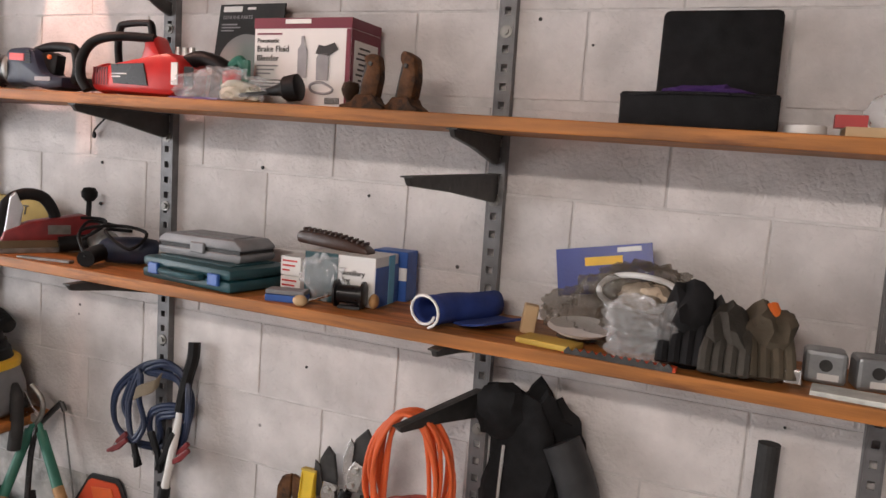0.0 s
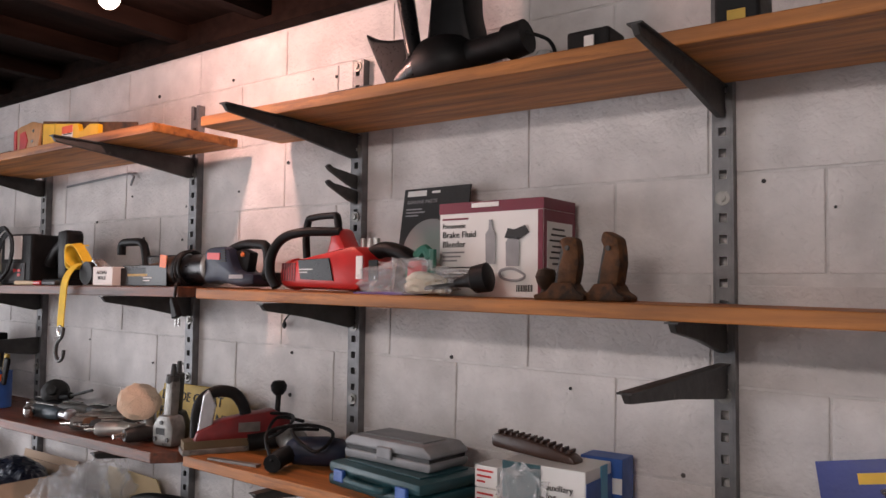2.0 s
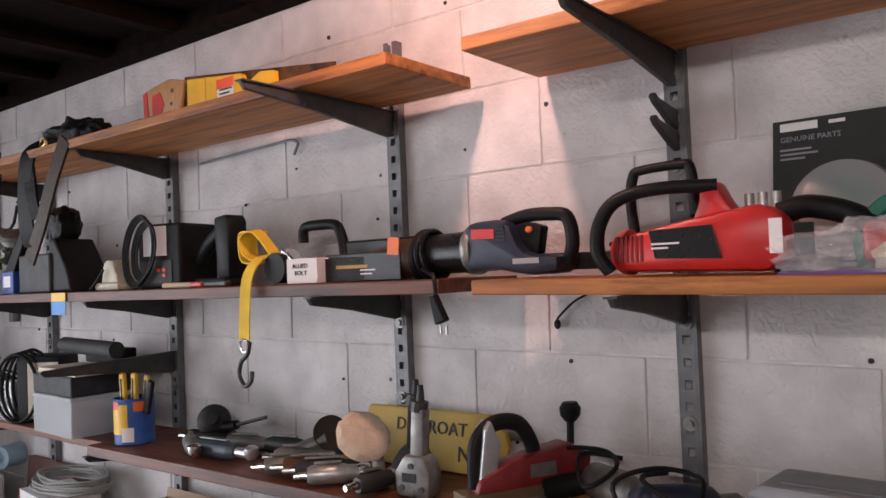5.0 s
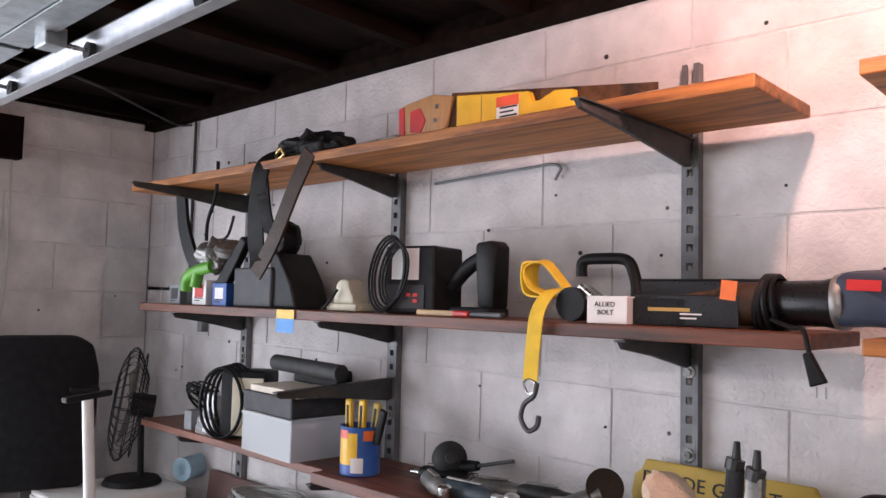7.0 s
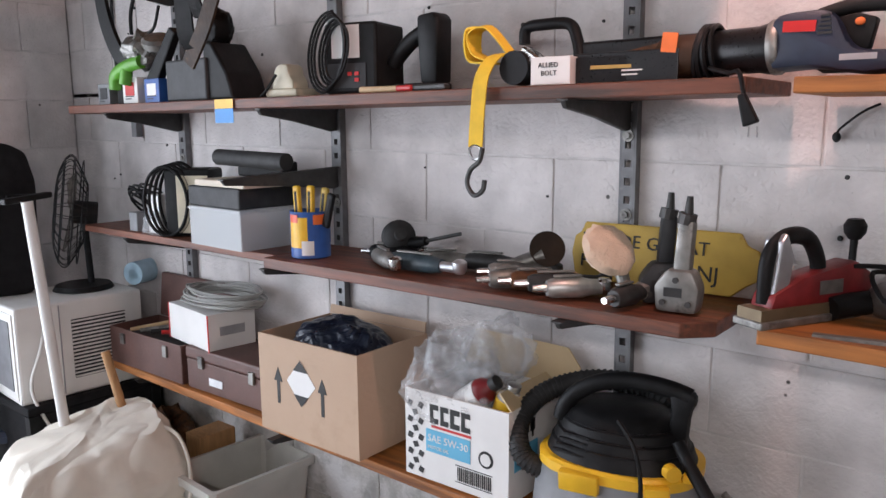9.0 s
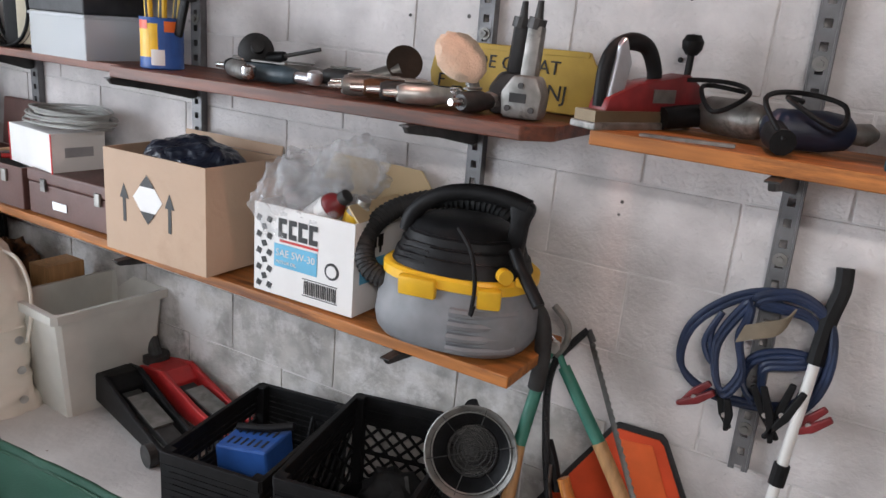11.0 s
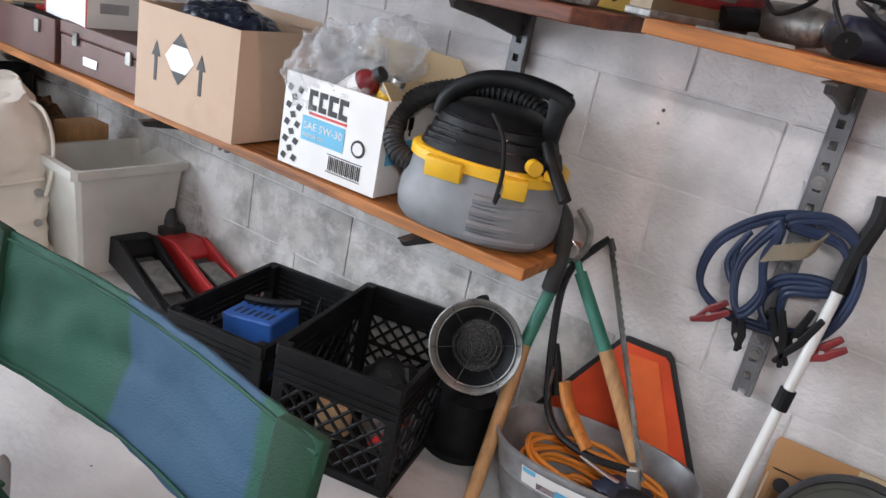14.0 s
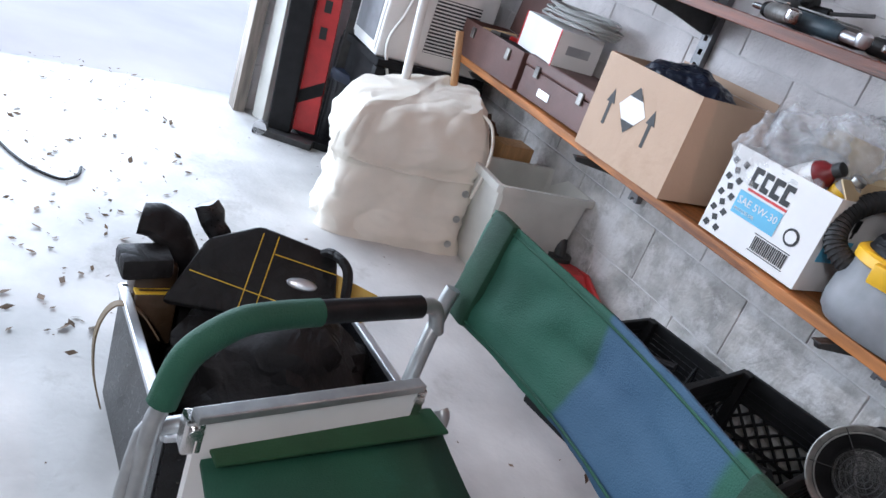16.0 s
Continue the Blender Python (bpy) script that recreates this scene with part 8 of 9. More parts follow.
hedge_blade()
for i, (x, y, m_, sx, sz, rz) in enumerate(((2.13, -0.2, CLOTHBLACK, 0.05, 0.085, 0), (2.17, -0.16, DARKGREY, 0.05, 0.07, 20), (2.205, -0.22, mat("grey_suede", (0.05, 0.045, 0.037), 0.9, vary=0.3, bump=0.5), 0.045, 0.07, 0), (2.265, -0.2, mat("tan_suede", (0.085, 0.068, 0.046), 0.9, vary=0.3, bump=0.5), 0.05, 0.075, 10))):
    th = thing("work_glove", ("black cloth work glove", "dark grey work glove", "grey suede work glove", "tan suede work glove")[i] + " standing in a heap", "glove", pose(x, y, z_low(x), 0, 0, rz), "heap of work gloves")
    part("palm", lump(B(), sx, 0.075, sz, 0, 0, sz * 0.72, 0.35, 2.2, 20 + i, 3), m_, th, soft=True)
    for k in range(4):
        part("finger", tube(B(), [(-0.03 + 0.02 * k, -0.03, sz * 1.1), (-0.034 + 0.021 * k, -0.075, sz * 0.7), (-0.034 + 0.021 * k, -0.095, 0.016)], 0.0115), m_, th, soft=True)
sw = thing("screwdriver", "chrome wrench with an orange grip", "tool", pose(2.30, -0.265, z_low(2.3) + 0.01, 0, 0, 0))
part("grip", rod(B(), (-0.03, 0.06, 0.12), (-0.012, 0.035, 0.085), 0.013), ORANGE, sw)
part("shaft", rod(B(), (-0.012, 0.035, 0.085), (0.012, -0.015, 0.015), 0.009), CHROME, sw)
part("jaw", box(B(), 0.028, 0.012, 0.028, 0.014, -0.02, 0.0, bevel=0.004), CHROME, sw)
for i, x in enumerate((2.37, 2.45, 2.54)):
    th = thing("junction_box", "galvanised steel electrical box", "junction box", pose(x, -0.17, z_low(x), 0, 0, 8 * i), "steel electrical boxes")
    part("shell", box(B(), 0.07, 0.06, 0.06, 0, 0, 0, bevel=0.008), GALV, th)
    part("knockout", cyl(B(), 0.011, 0.002, 0, 0, 0, pose(0, -0.0305, 0.035, 90)), DARKSTEEL, th)
    part("tag", box(B(), 0.035, 0.001, 0.012, 0.005, -0.031, 0.008), PAPER, th)
solid("paper_packet", box(B(), 0.17, 0.06, 0.010, 0, 0, 0, bevel=0.002), mat("crinkled_white_wrap", (0.6, 0.62, 0.58), 0.4, vary=0.2, scale=40, bump=0.4), "white plastic-wrapped packet at the shelf edge", "packet", pose(2.43, -0.27, z_low(2.43), 0, 0, -6))

# hung below the right-hand shelves
REDCORD = mat("orange_red_cord", (0.72, 0.12, 0.03), 0.5, vary=0.12)
cord = thing("extension_cord", "coiled orange extension cord hung on a bracket", "cord", pose(1.56, -0.15, 0.865))
random.seed(3)
for k in range(9):
    a0 = random.uniform(0, 6)
    w_, h_ = random.uniform(0.06, 0.11), random.uniform(0.13, 0.21)
    part("loop", tube(B(), [(w_ * math.cos(a0 + i * 0.785) + random.uniform(-0.008, 0.008), -0.006 * k + random.uniform(-0.006, 0.006), h_ * math.sin(a0 + i * 0.785) - h_) for i in range(8)], 0.0055, 8, 5, True), REDCORD, cord, soft=True)
jk = thing("jacket", "black cloth jacket hung on a shelf upright", "jacket", pose(1.79, -0.06, 0.45))
jb = lump(B(), 0.12, 0.05, 0.26, 0.02, 0, 0.22, 0.35, 1.9, 5, 4)
part("body", jb, CLOTHBLACK, jk, soft=True)
part("hood", lump(B(), 0.065, 0.045, 0.07, -0.05, -0.01, 0.42, 0.3, 2.4, 8, 3), CLOTHBLACK, jk, soft=True)
part("sleeve", tube(B(), [(0.09, -0.02, 0.38), (0.14, -0.03, 0.28), (0.155, -0.03, 0.16)], 0.045, 12), DARKGREY, jk, soft=True)
part("zip", tube(B(), [(-0.03, -0.052, 0.36), (-0.035, -0.055, 0.2), (-0.03, -0.05, 0.06)], 0.004), CHROME, jk)
solid("black_pole", rod(B(), (0, -0.02, 0), (0.02, 0.01, 0.9), 0.022, 0.022, 16), RUBBER, "black rubber-sleeved pole standing by the wall", "pole", pose(2.28, -0.05, 0.0))


# ---- left-hand shelves ----
ZT, ZM, ZL = 1.986, 1.546, 1.105


# top shelf
def handsaw():
    th = thing("handsaw", "handsaw with varnished wooden grip in a yellow sheath", "saw", pose(-0.58, -0.25, ZT))
    part("grip", prism(B(), [(-0.11, 0.0), (-0.02, 0.0), (0.05, 0.03), (0.07, 0.105), (0.0, 0.12), (-0.08, 0.11), (-0.125, 0.10), (-0.11, 0.06)], 0.022, None, 0.005), TOOLWOOD, th, soft=True)
    part("grip_inset", prism(B(), [(-0.075, 0.03), (-0.035, 0.025), (-0.02, 0.055), (-0.04, 0.09), (-0.075, 0.085)], 0.024, pose(0, -0.001, 0)), REDPAINT, th)
    part("grip_end", prism(B(), [(-0.115, 0.02), (-0.095, 0.02), (-0.1, 0.1), (-0.118, 0.095)], 0.025, pose(0, -0.001, 0)), REDPAINT, th)
    for x, z in ((0.02, 0.085), (0.015, 0.05)):
        part("rivet", cyl(B(), 0.006, 0.002, 0, 0, 0, pose(x, -0.012, z, 90), seg=12), CHROME, th)
    part("blade", prism(B(), [(0.04, 0.02), (0.06, 0.115), (0.62, 0.045), (0.62, 0.03)], 0.0015), RUST, th)
    part("sheath", prism(B(), [(0.08, 0.0), (0.08, 0.10), (0.30, 0.075), (0.31, 0.05), (0.33, 0.05), (0.37, 0.066), (0.42, 0.06), (0.42, 0.0)], 0.02, pose(0.01, -0.006, 0), 0.002), YELLOW, th)
    part("sheath_fold", box(B(), 0.002, 0.021, 0.09, 0.17, -0.007, 0.002), SIGNYEL, th)
    lab = part("sheath_label", box(B(), 0.065, 0.001, 0.062, 0.25, -0.0168, 0.012), PAPER, th)
    part("label_red", box(B(), 0.065, 0.001, 0.024, 0.25, -0.0178, 0.05), REFLEX, lab)
    bars(lab, INK, 0.228, -0.0178, 0.045, [0.05, 0.04, 0.05], 0.010, 0.004)
    return th


handsaw()


def bolt_action_clutter():
    th = thing("tool_belt", "black and brown leather tool belt draped over a shelf", "belt", pose(-1.08, -0.28, ZT))
    part("pouch", lump(B(), 0.13, 0.06, 0.045, 0.0, 0.02, 0.035, 0.45, 2.3, 3, 4), LEATHER, th, soft=True)
    part("buckle_block", box(B(), 0.10, 0.05, 0.04, 0.08, -0.02, 0.0, bevel=0.008), LEATHER, th)
    part("buckle", tube(B(), [(-0.07, -0.05, 0.02), (-0.04, -0.055, 0.03), (-0.03, -0.055, 0.01), (-0.06, -0.055, 0.0)], 0.005, 6, 3, True), mat("brass", (0.45, 0.33, 0.14), 0.35, 0.9), th)
    part("strap", ribbon(B(), [(-0.06, 0.02, 0.05), (-0.11, -0.06, 0.0), (-0.125, -0.075, -0.12), (-0.13, -0.07, -0.25), (-0.10, -0.07, -0.30)], 0.056, 0.008, (1, 0.3, 0)), BLACK, th)
    part("strap", ribbon(B(), [(-0.12, -0.065, -0.05), (-0.08, -0.075, -0.16), (-0.045, -0.075, -0.22)], 0.046, 0.008, (1, 0.2, 0)), LEATHER, th)
    part("strap", ribbon(B(), [(0.12, -0.07, 0.0), (0.06, -0.078, -0.10), (-0.03, -0.076, -0.24), (-0.14, -0.06, -0.34)], 0.050, 0.008, (0.8, 0.1, -0.6)), BROWNLEATHER, th)
    return th


bolt_action_clutter()
gun = thing("caulking_gun", "dark steel caulking tool lying along a shelf", "tool", pose(-0.86, -0.27, ZT))
part("channel", box(B(), 0.26, 0.03, 0.02, 0.05, 0, 0, pose(0, 0, 0, 0, -2, 0), bevel=0.003), OLDGREY, gun)
part("head", lump(B(), 0.06, 0.04, 0.035, -0.08, 0, 0.025, 0.4, 2.5, 1, 3), BLACK, gun, soft=True)


# middle shelf
def hanging_bow():
    th = thing("string_trimmer", "black curved string trimmer guard with green handle", "garden tool", pose(-1.60, -0.22, ZM))
    part("curved_arm", ribbon(B(), [(-0.20, -0.06, 0.40), (-0.17, -0.06, 0.27), (-0.10, -0.06, 0.16), (-0.03, -0.05, 0.12)], 0.054, 0.014, (0.85, 0.1, 0.5)), BLACK, th)
    part("antenna_rod", tube(B(), [(0.02, -0.05, 0.49), (0.015, -0.05, 0.38), (-0.03, -0.05, 0.29), (-0.035, -0.05, 0.22)], 0.006), BLACK, th, soft=True)
    part("motor", lump(B(), 0.08, 0.06, 0.055, -0.01, -0.02, 0.17, 0.35, 2.2, 3, 4, False), OLDGREY, th, soft=True)
    part("shroud", lathe(B(), [(0.03, 0), (0.045, 0.01), (0.05, 0.03), (0.04, 0.04), (0.0, 0.045)], pose(0.07, -0.02, 0.17, 20, 20, 0), 24), OLDGREY, th, soft=True)
    part("green_handle", tube(B(), [(-0.14, -0.06, 0.05), (-0.12, -0.065, 0.095), (-0.04, -0.065, 0.12), (0.03, -0.06, 0.13)], 0.021, 10), GREEN, th, soft=True)
    part("green_leg", tube(B(), [(-0.05, -0.065, 0.12), (-0.06, -0.07, 0.06)], 0.02, 10), GREEN, th, soft=True)
    part("guard", prism(B(), [(0.0, 0.05), (0.08, 0.06), (0.20, 0.21), (0.17, 0.23), (0.06, 0.12)], 0.03, pose(0, -0.03, 0), 0.006), BLACK, th)
    part("lever", tube(B(), [(0.03, -0.03, 0.22), (0.07, -0.03, 0.24), (0.10, -0.03, 0.30)], 0.005), BLACK, th)
    return th


hanging_bow()
for x, w_, h_, m1, m2, lab in ((-1.83, 0.075, 0.07, GREY, DARKGREY, "small grey parts box with vent slots"), (-1.66, 0.09, 0.085, PAPER, REDPL, "small white boxed part with red print"), (-1.53, 0.085, 0.075, BLUE, PAPER, "small blue and white boxed part")):
    th = thing("parts_box", lab, "box", pose(x, -0.24, ZM), "small parts boxes")
    part("carton", box(B(), w_, 0.07, h_, 0, 0, 0, bevel=0.002), m1, th)
    part("panel", box(B(), w_ * 0.6, 0.001, h_ * 0.5, 0.0, -0.0358, h_ * 0.3), m2, th)
    bars(th, INK, -w_ * 0.3, -0.0368, h_ * 0.25, [w_ * 0.6, w_ * 0.4])
solid("black_carton", box(B(), 0.05, 0.08, 0.075, 0, 0, 0, bevel=0.003), BLACK, "small black box between parts boxes", "box", pose(-1.745, -0.22, ZM))


def charger_station():
    th = thing("shop_radio", "dark grey box-shaped power supply with sloped back", "power supply", pose(-1.32, -0.20, ZM))
    part("case", box(B(), 0.21, 0.15, 0.125, -0.02, 0, 0, bevel=0.006), DARKGREY, th)
    part("slope", prism(B(), [(0.06, 0.0), (0.20, 0.0), (0.17, 0.08), (0.10, 0.17), (0.06, 0.17)], 0.13, None, 0.008), BLACK, th)
    part("knob_housing", lump(B(), 0.06, 0.05, 0.06, 0.04, 0.0, 0.22, 0.2, 2, 4, 4, False), BLACK, th, soft=True)
    return th


charger_station()


def blue_tag():
    th = thing("price_tag", "yellow and blue paper tag stuck to a shelf edge", "tag", pose(-1.10, -0.3145, 1.478))
    part("blue_half", box(B(), 0.085, 0.001, 0.04, 0, 0, 0), mat("sky_blue_print", (0.04, 0.27, 0.66), 0.5), th)
    part("yellow_half", box(B(), 0.085, 0.001, 0.026, 0, 0, 0.0405), YELLOW, th)
    return th


blue_tag()
dsp = thing("tape_dispenser", "cream plastic lamp base with a cord", "lamp base", pose(-0.90, -0.23, ZM))
part("base", box(B(), 0.13, 0.09, 0.022, 0, 0, 0, bevel=0.008), CREAM, dsp, soft=True)
part("body", prism(B(), [(-0.045, 0.0), (0.05, 0.0), (0.045, 0.03), (0.03, 0.045), (0.025, 0.072), (-0.012, 0.076), (-0.03, 0.062)], 0.06, pose(-0.012, 0, 0.015), 0.010), CREAM, dsp, soft=True)
part("cord", tube(B(), [(-0.02, -0.04, 0.06), (-0.05, -0.05, 0.02), (-0.07, -0.055, 0.004)], 0.004), BLACK, dsp, soft=True)


def battery_charger():
    th = thing("battery_charger", "black battery charger with white front panel and coiled cord", "charger", pose(-0.655, -0.195, ZM, 0, 0, 14))
    part("case", box(B(), 0.15, 0.15, 0.175, 0, 0, 0, pose(0, 0, 0, 0, 0, 0), bevel=0.008), BLACK, th)
    part("white_panel", box(B(), 0.08, 0.002, 0.08, -0.012, -0.0765, 0.088), PAPER, th)
    part("control_panel", box(B(), 0.11, 0.002, 0.06, -0.01, -0.0765, 0.015), DARKGREY, th)
    for x, z in ((0.0, 0.045), (0.02, 0.045), (0.02, 0.03)):
        part("red_button", box(B(), 0.012, 0.003, 0.009, x, -0.0785, z), REDPL, th)
    for k in range(6):
        part("cord_loop", tube(B(), [(-0.062 + 0.007 * k + (0.052 - 0.004 * k) * math.cos(a) + 0.012 * math.sin(a), -0.088 - 0.003 * (k % 3), 0.102 + (0.098 - 0.006 * k) * math.sin(a)) for a in [i * math.pi / 4 for i in range(8)]], 0.0034, 7, 4, True), BLACK, th, soft=True)
    return th


battery_charger()


def heat_gun():
    th = thing("cordless_drill", "black cordless tool standing on its battery foot", "power tool", pose(-0.46, -0.19, ZM))
    part("foot", box(B(), 0.13, 0.08, 0.022, -0.01, 0, 0, bevel=0.006), BLACK, th)
    part("column", prism(B(), [(0.01, 0.02), (0.06, 0.02), (0.065, 0.17), (0.05, 0.185), (0.0, 0.18), (0.0, 0.14)], 0.06, None, 0.008), BLACK, th, soft=True)
    part("arm", tube(B(), [(0.015, 0, 0.15), (-0.04, 0, 0.125), (-0.085, 0, 0.09), (-0.10, 0, 0.07)], 0.020, 10), BLACK, th, soft=True)
    return th


heat_gun()
for i, (x, m_, w_) in enumerate(((-0.50, PALEWOOD, 0.16), (-0.44, REDPL, 0.05), (-0.37, DARKSTEEL, 0.12))):
    solid("chisel", box(B(), w_, 0.018, 0.014, 0, 0, 0, bevel=0.004), m_, ("pale wooden chisel handle lying flat", "short red tool handle lying flat", "dark flat file lying on a shelf")[i], "hand tool", pose(x, -0.285, ZM, 0, 0, 4 - 5 * i))


def ratchet_strap():
    th = thing("ratchet_strap", "yellow ratchet strap hanging over a shelf edge with a hook", "strap", pose(-0.19, -0.27, ZM))
    part("webbing", ribbon(B(), [(0.03, 0.0, 0.07), (0.015, -0.035, 0.06), (0.0, -0.058, 0.02), (-0.008, -0.062, -0.05), (-0.014, -0.062, -0.125)], 0.036, 0.003, (1, 0, 0)), YELLOWSTRAP, th)
    part("loop", ribbon(B(), [(0.04, -0.01, 0.07), (-0.01, -0.02, 0.125), (-0.055, -0.02, 0.115), (-0.045, -0.02, 0.075), (0.0, -0.02, 0.055)], 0.03, 0.003, (0, 1, 0.2)), YELLOWSTRAP, th)
    part("roll", ribbon(B(), [(0.0, -0.01, 0.05), (-0.055, -0.005, 0.06), (-0.06, -0.005, 0.12), (-0.02, -0.005, 0.125)], 0.05, 0.004, (0.2, 1, 0)), YELLOWSTRAP, th)
    part("ratchet", box(B(), 0.07, 0.04, 0.03, 0.05, 0, 0.08, pose(0, 0, 0, 0, 35, 0), bevel=0.004), CHROME, th)
    part("spool", cyl(B(), 0.035, 0.05, 0, 0, -0.025, pose(0.06, -0.005, 0.037, 90)), BLACK, th, soft=True)
    ring = B()
    tube(ring, [(-0.030, -0.062, -0.13), (-0.014, -0.062, -0.122), (0.002, -0.062, -0.13), (-0.006, -0.062, -0.15), (-0.022, -0.062, -0.15)], 0.003, 6, 3, True)
    part("ring", ring, CHROME, th, soft=True)
    hk = B()
    tube(hk, [(0.004, -0.062, -0.128), (-0.004, -0.062, -0.155), (-0.028, -0.062, -0.175), (-0.036, -0.062, -0.205), (-0.018, -0.062, -0.228), (0.004, -0.062, -0.218), (0.010, -0.062, -0.195)], 0.0055, 8)
    part("hook", hk, DARKSTEEL, th, soft=True)
    return th


ratchet_strap()


def bolt_box():
    th = thing("bolt_box", "small white cardboard bolt box with black sides", "box", pose(-0.055, -0.23, ZM, 0, 0, 8))
    part("carton", box(B(), 0.085, 0.13, 0.055, 0, 0, 0, bevel=0.001), PAPER, th)
    part("black_side", box(B(), 0.16, 0.10, 0.052, 0.124, 0.012, 0.0, bevel=0.001), SHEEN, th)
    part("gold_print", box(B(), 0.09, 0.001, 0.007, 0.12, -0.0388, 0.028), mat("gold_print", (0.45, 0.30, 0.08), 0.5), th)
    text("lettering", "ALLIED", 0.014, INK, th, facing(-0.026, -0.0658, 0.034))
    text("lettering", "BOLT", 0.014, INK, th, facing(-0.020, -0.0658, 0.018))
    return th


bolt_box()


def miter_box():
    th = thing("hacksaw", "black power hacksaw frame with a looped handle", "saw", pose(-0.03, -0.14, ZM))
    part("loop_handle", tube(B(), [(-0.175, 0, 0.10), (-0.17, 0, 0.135), (-0.12, 0, 0.14), (-0.06, 0, 0.135), (-0.04, 0, 0.10), (-0.03, 0, 0.06), (0.0, 0, 0.04)], 0.013, 12), BLACK, th, soft=True)
    part("long_body", box(B(), 0.30, 0.05, 0.075, 0.10, 0.02, 0.02, bevel=0.006), SHEEN, th)
    part("side_plate", box(B(), 0.22, 0.004, 0.06, 0.12, -0.105, 0.0, bevel=0.002), SHEEN, th)
    bars(th, PAPER, 0.06, -0.108, 0.022, [0.10, 0.09], 0.008, 0.003)
    part("blade_strip", prism(B(), [(0.05, 0.05), (0.2, 0.075), (0.2, 0.06), (0.05, 0.042)], 0.003, pose(0, -0.09, 0)), RUST, th)
    part("knob", ball(B(), 0.026, -0.12, 0.0, 0.026), BLACK, th, soft=True)
    return th


miter_box()


# low shelf
def rolled_charger():
    th = thing("jump_starter", "cream portable charger with black cords wound round it", "charger", pose(-1.50, -0.16, ZL, 0, 0, 32))
    part("case", box(B(), 0.16, 0.12, 0.225, 0, 0, 0.003, bevel=0.012), BLACK, th, soft=True)
    part("cream_face", box(B(), 0.11, 0.004, 0.19, 0.02, -0.061, 0.015, bevel=0.002), CREAM, th)
    part("meter", box(B(), 0.03, 0.003, 0.04, 0.02, -0.0645, 0.12), INK, th)
    part("knob", cyl(B(), 0.012, 0.012, 0, 0, 0, pose(0.04, -0.063, 0.05, 90)), BLACK, th)
    for k in range(4):
        c = B()
        tube(c, [(-0.07 + 0.012 * k + 0.075 * math.cos(a), -0.07 + 0.012 * k, 0.12 + (0.115 + 0.004 * k) * math.sin(a)) for a in [i * math.pi / 4 for i in range(8)]], 0.0055, 7, 4, True)
        part("cord", c, BLACK, th, soft=True)
    return th


rolled_charger()
wb2 = thing("white_box", "small white box with grey print", "box", pose(-1.63, -0.19, ZL, 0, 0, -6))
part("carton", box(B(), 0.085, 0.09, 0.135, 0, 0, 0, bevel=0.002), PAPER, wb2)
part("grey_panel", box(B(), 0.08, 0.001, 0.03, 0, -0.046, 0.05), GREYINK, wb2)
part("bag", lump(B(), 0.055, 0.02, 0.035, 0.01, -0.055, 0.028, 0.5, 3, 2, 3), BAG, wb2, soft=True)
cb = thing("cord_coil", "coil of thin black cord on a shelf", "cord", pose(-1.78, -0.17, ZL - 0.005))
for k in range(6):
    part("loop", tube(B(), [(0.075 * math.cos(a + k), 0.03 * math.sin(a * 2 + k), 0.085 + (0.055 + 0.006 * k) * math.sin(a + k * 0.3)) for a in [i * math.pi / 4 for i in range(8)]], 0.0045, 6, 4, True), BLACK, cb, soft=True)
solid("metal_adapter", box(B(), 0.05, 0.06, 0.07, 0, 0, 0, bevel=0.004), GREY, "small grey metal transformer on a shelf", "transformer", pose(-1.745, -0.22, ZL))


def clear_bin():
    th = thing("parts_bin", "clear plastic bin with a dark tray on top", "bin", pose(-1.21, -0.185, ZL, 0, 0, -4))
    w, d, h = 0.28, 0.20, 0.12
    for sx, sy, x, y in ((w, 0.004, 0, -d / 2), (w, 0.004, 0, d / 2), (0.004, d, -w / 2, 0), (0.004, d, w / 2, 0)):
        part("wall", box(B(), sx, sy, h, x, y, 0), BIN, th)
    part("bottom", box(B(), w, d, 0.004, 0, 0, 0), BIN, th)
    part("contents", lump(B(), 0.09, 0.075, 0.035, 0, 0, 0.035, 0.4, 2.6, 5, 3), GREY, th, soft=True)
    part("dark_tray", box(B(), 0.285, 0.20, 0.062, -0.005, 0, h + 0.001, bevel=0.006), DARKGREY, th)
    part("cream_slab", box(B(), 0.27, 0.15, 0.020, 0.025, -0.022, h + 0.064, bevel=0.003), mat("cream_card_lid", (0.66, 0.58, 0.47), 0.6, vary=0.1), th)
    for sx, sy, x, y in ((w + 0.012, 0.006, 0, -d / 2 - 0.003), (0.006, d + 0.006, w / 2 + 0.003, 0)):
        part("bin_rim", box(B(), sx, sy, 0.008, x, y, h - 0.010, bevel=0.002), BIN, th)
    return th


clear_bin()
solid("black_tube", rod(B(), (-0.17, -0.01, 0.022), (0.17, 0.0, 0.014), 0.025, 0.025, 20), RUBBER, "black plastic tube lying on a bracket", "tube", pose(-1.13, -0.20, 1.352, 0, 0, -4), soft=True)
solid("dark_case", box(B(), 0.24, 0.06, 0.05, 0, 0, 0, bevel=0.006), BLACK, "dark case behind the plastic bin", "case", pose(-1.17, -0.115, ZL + 0.206, 0, 0, -4))


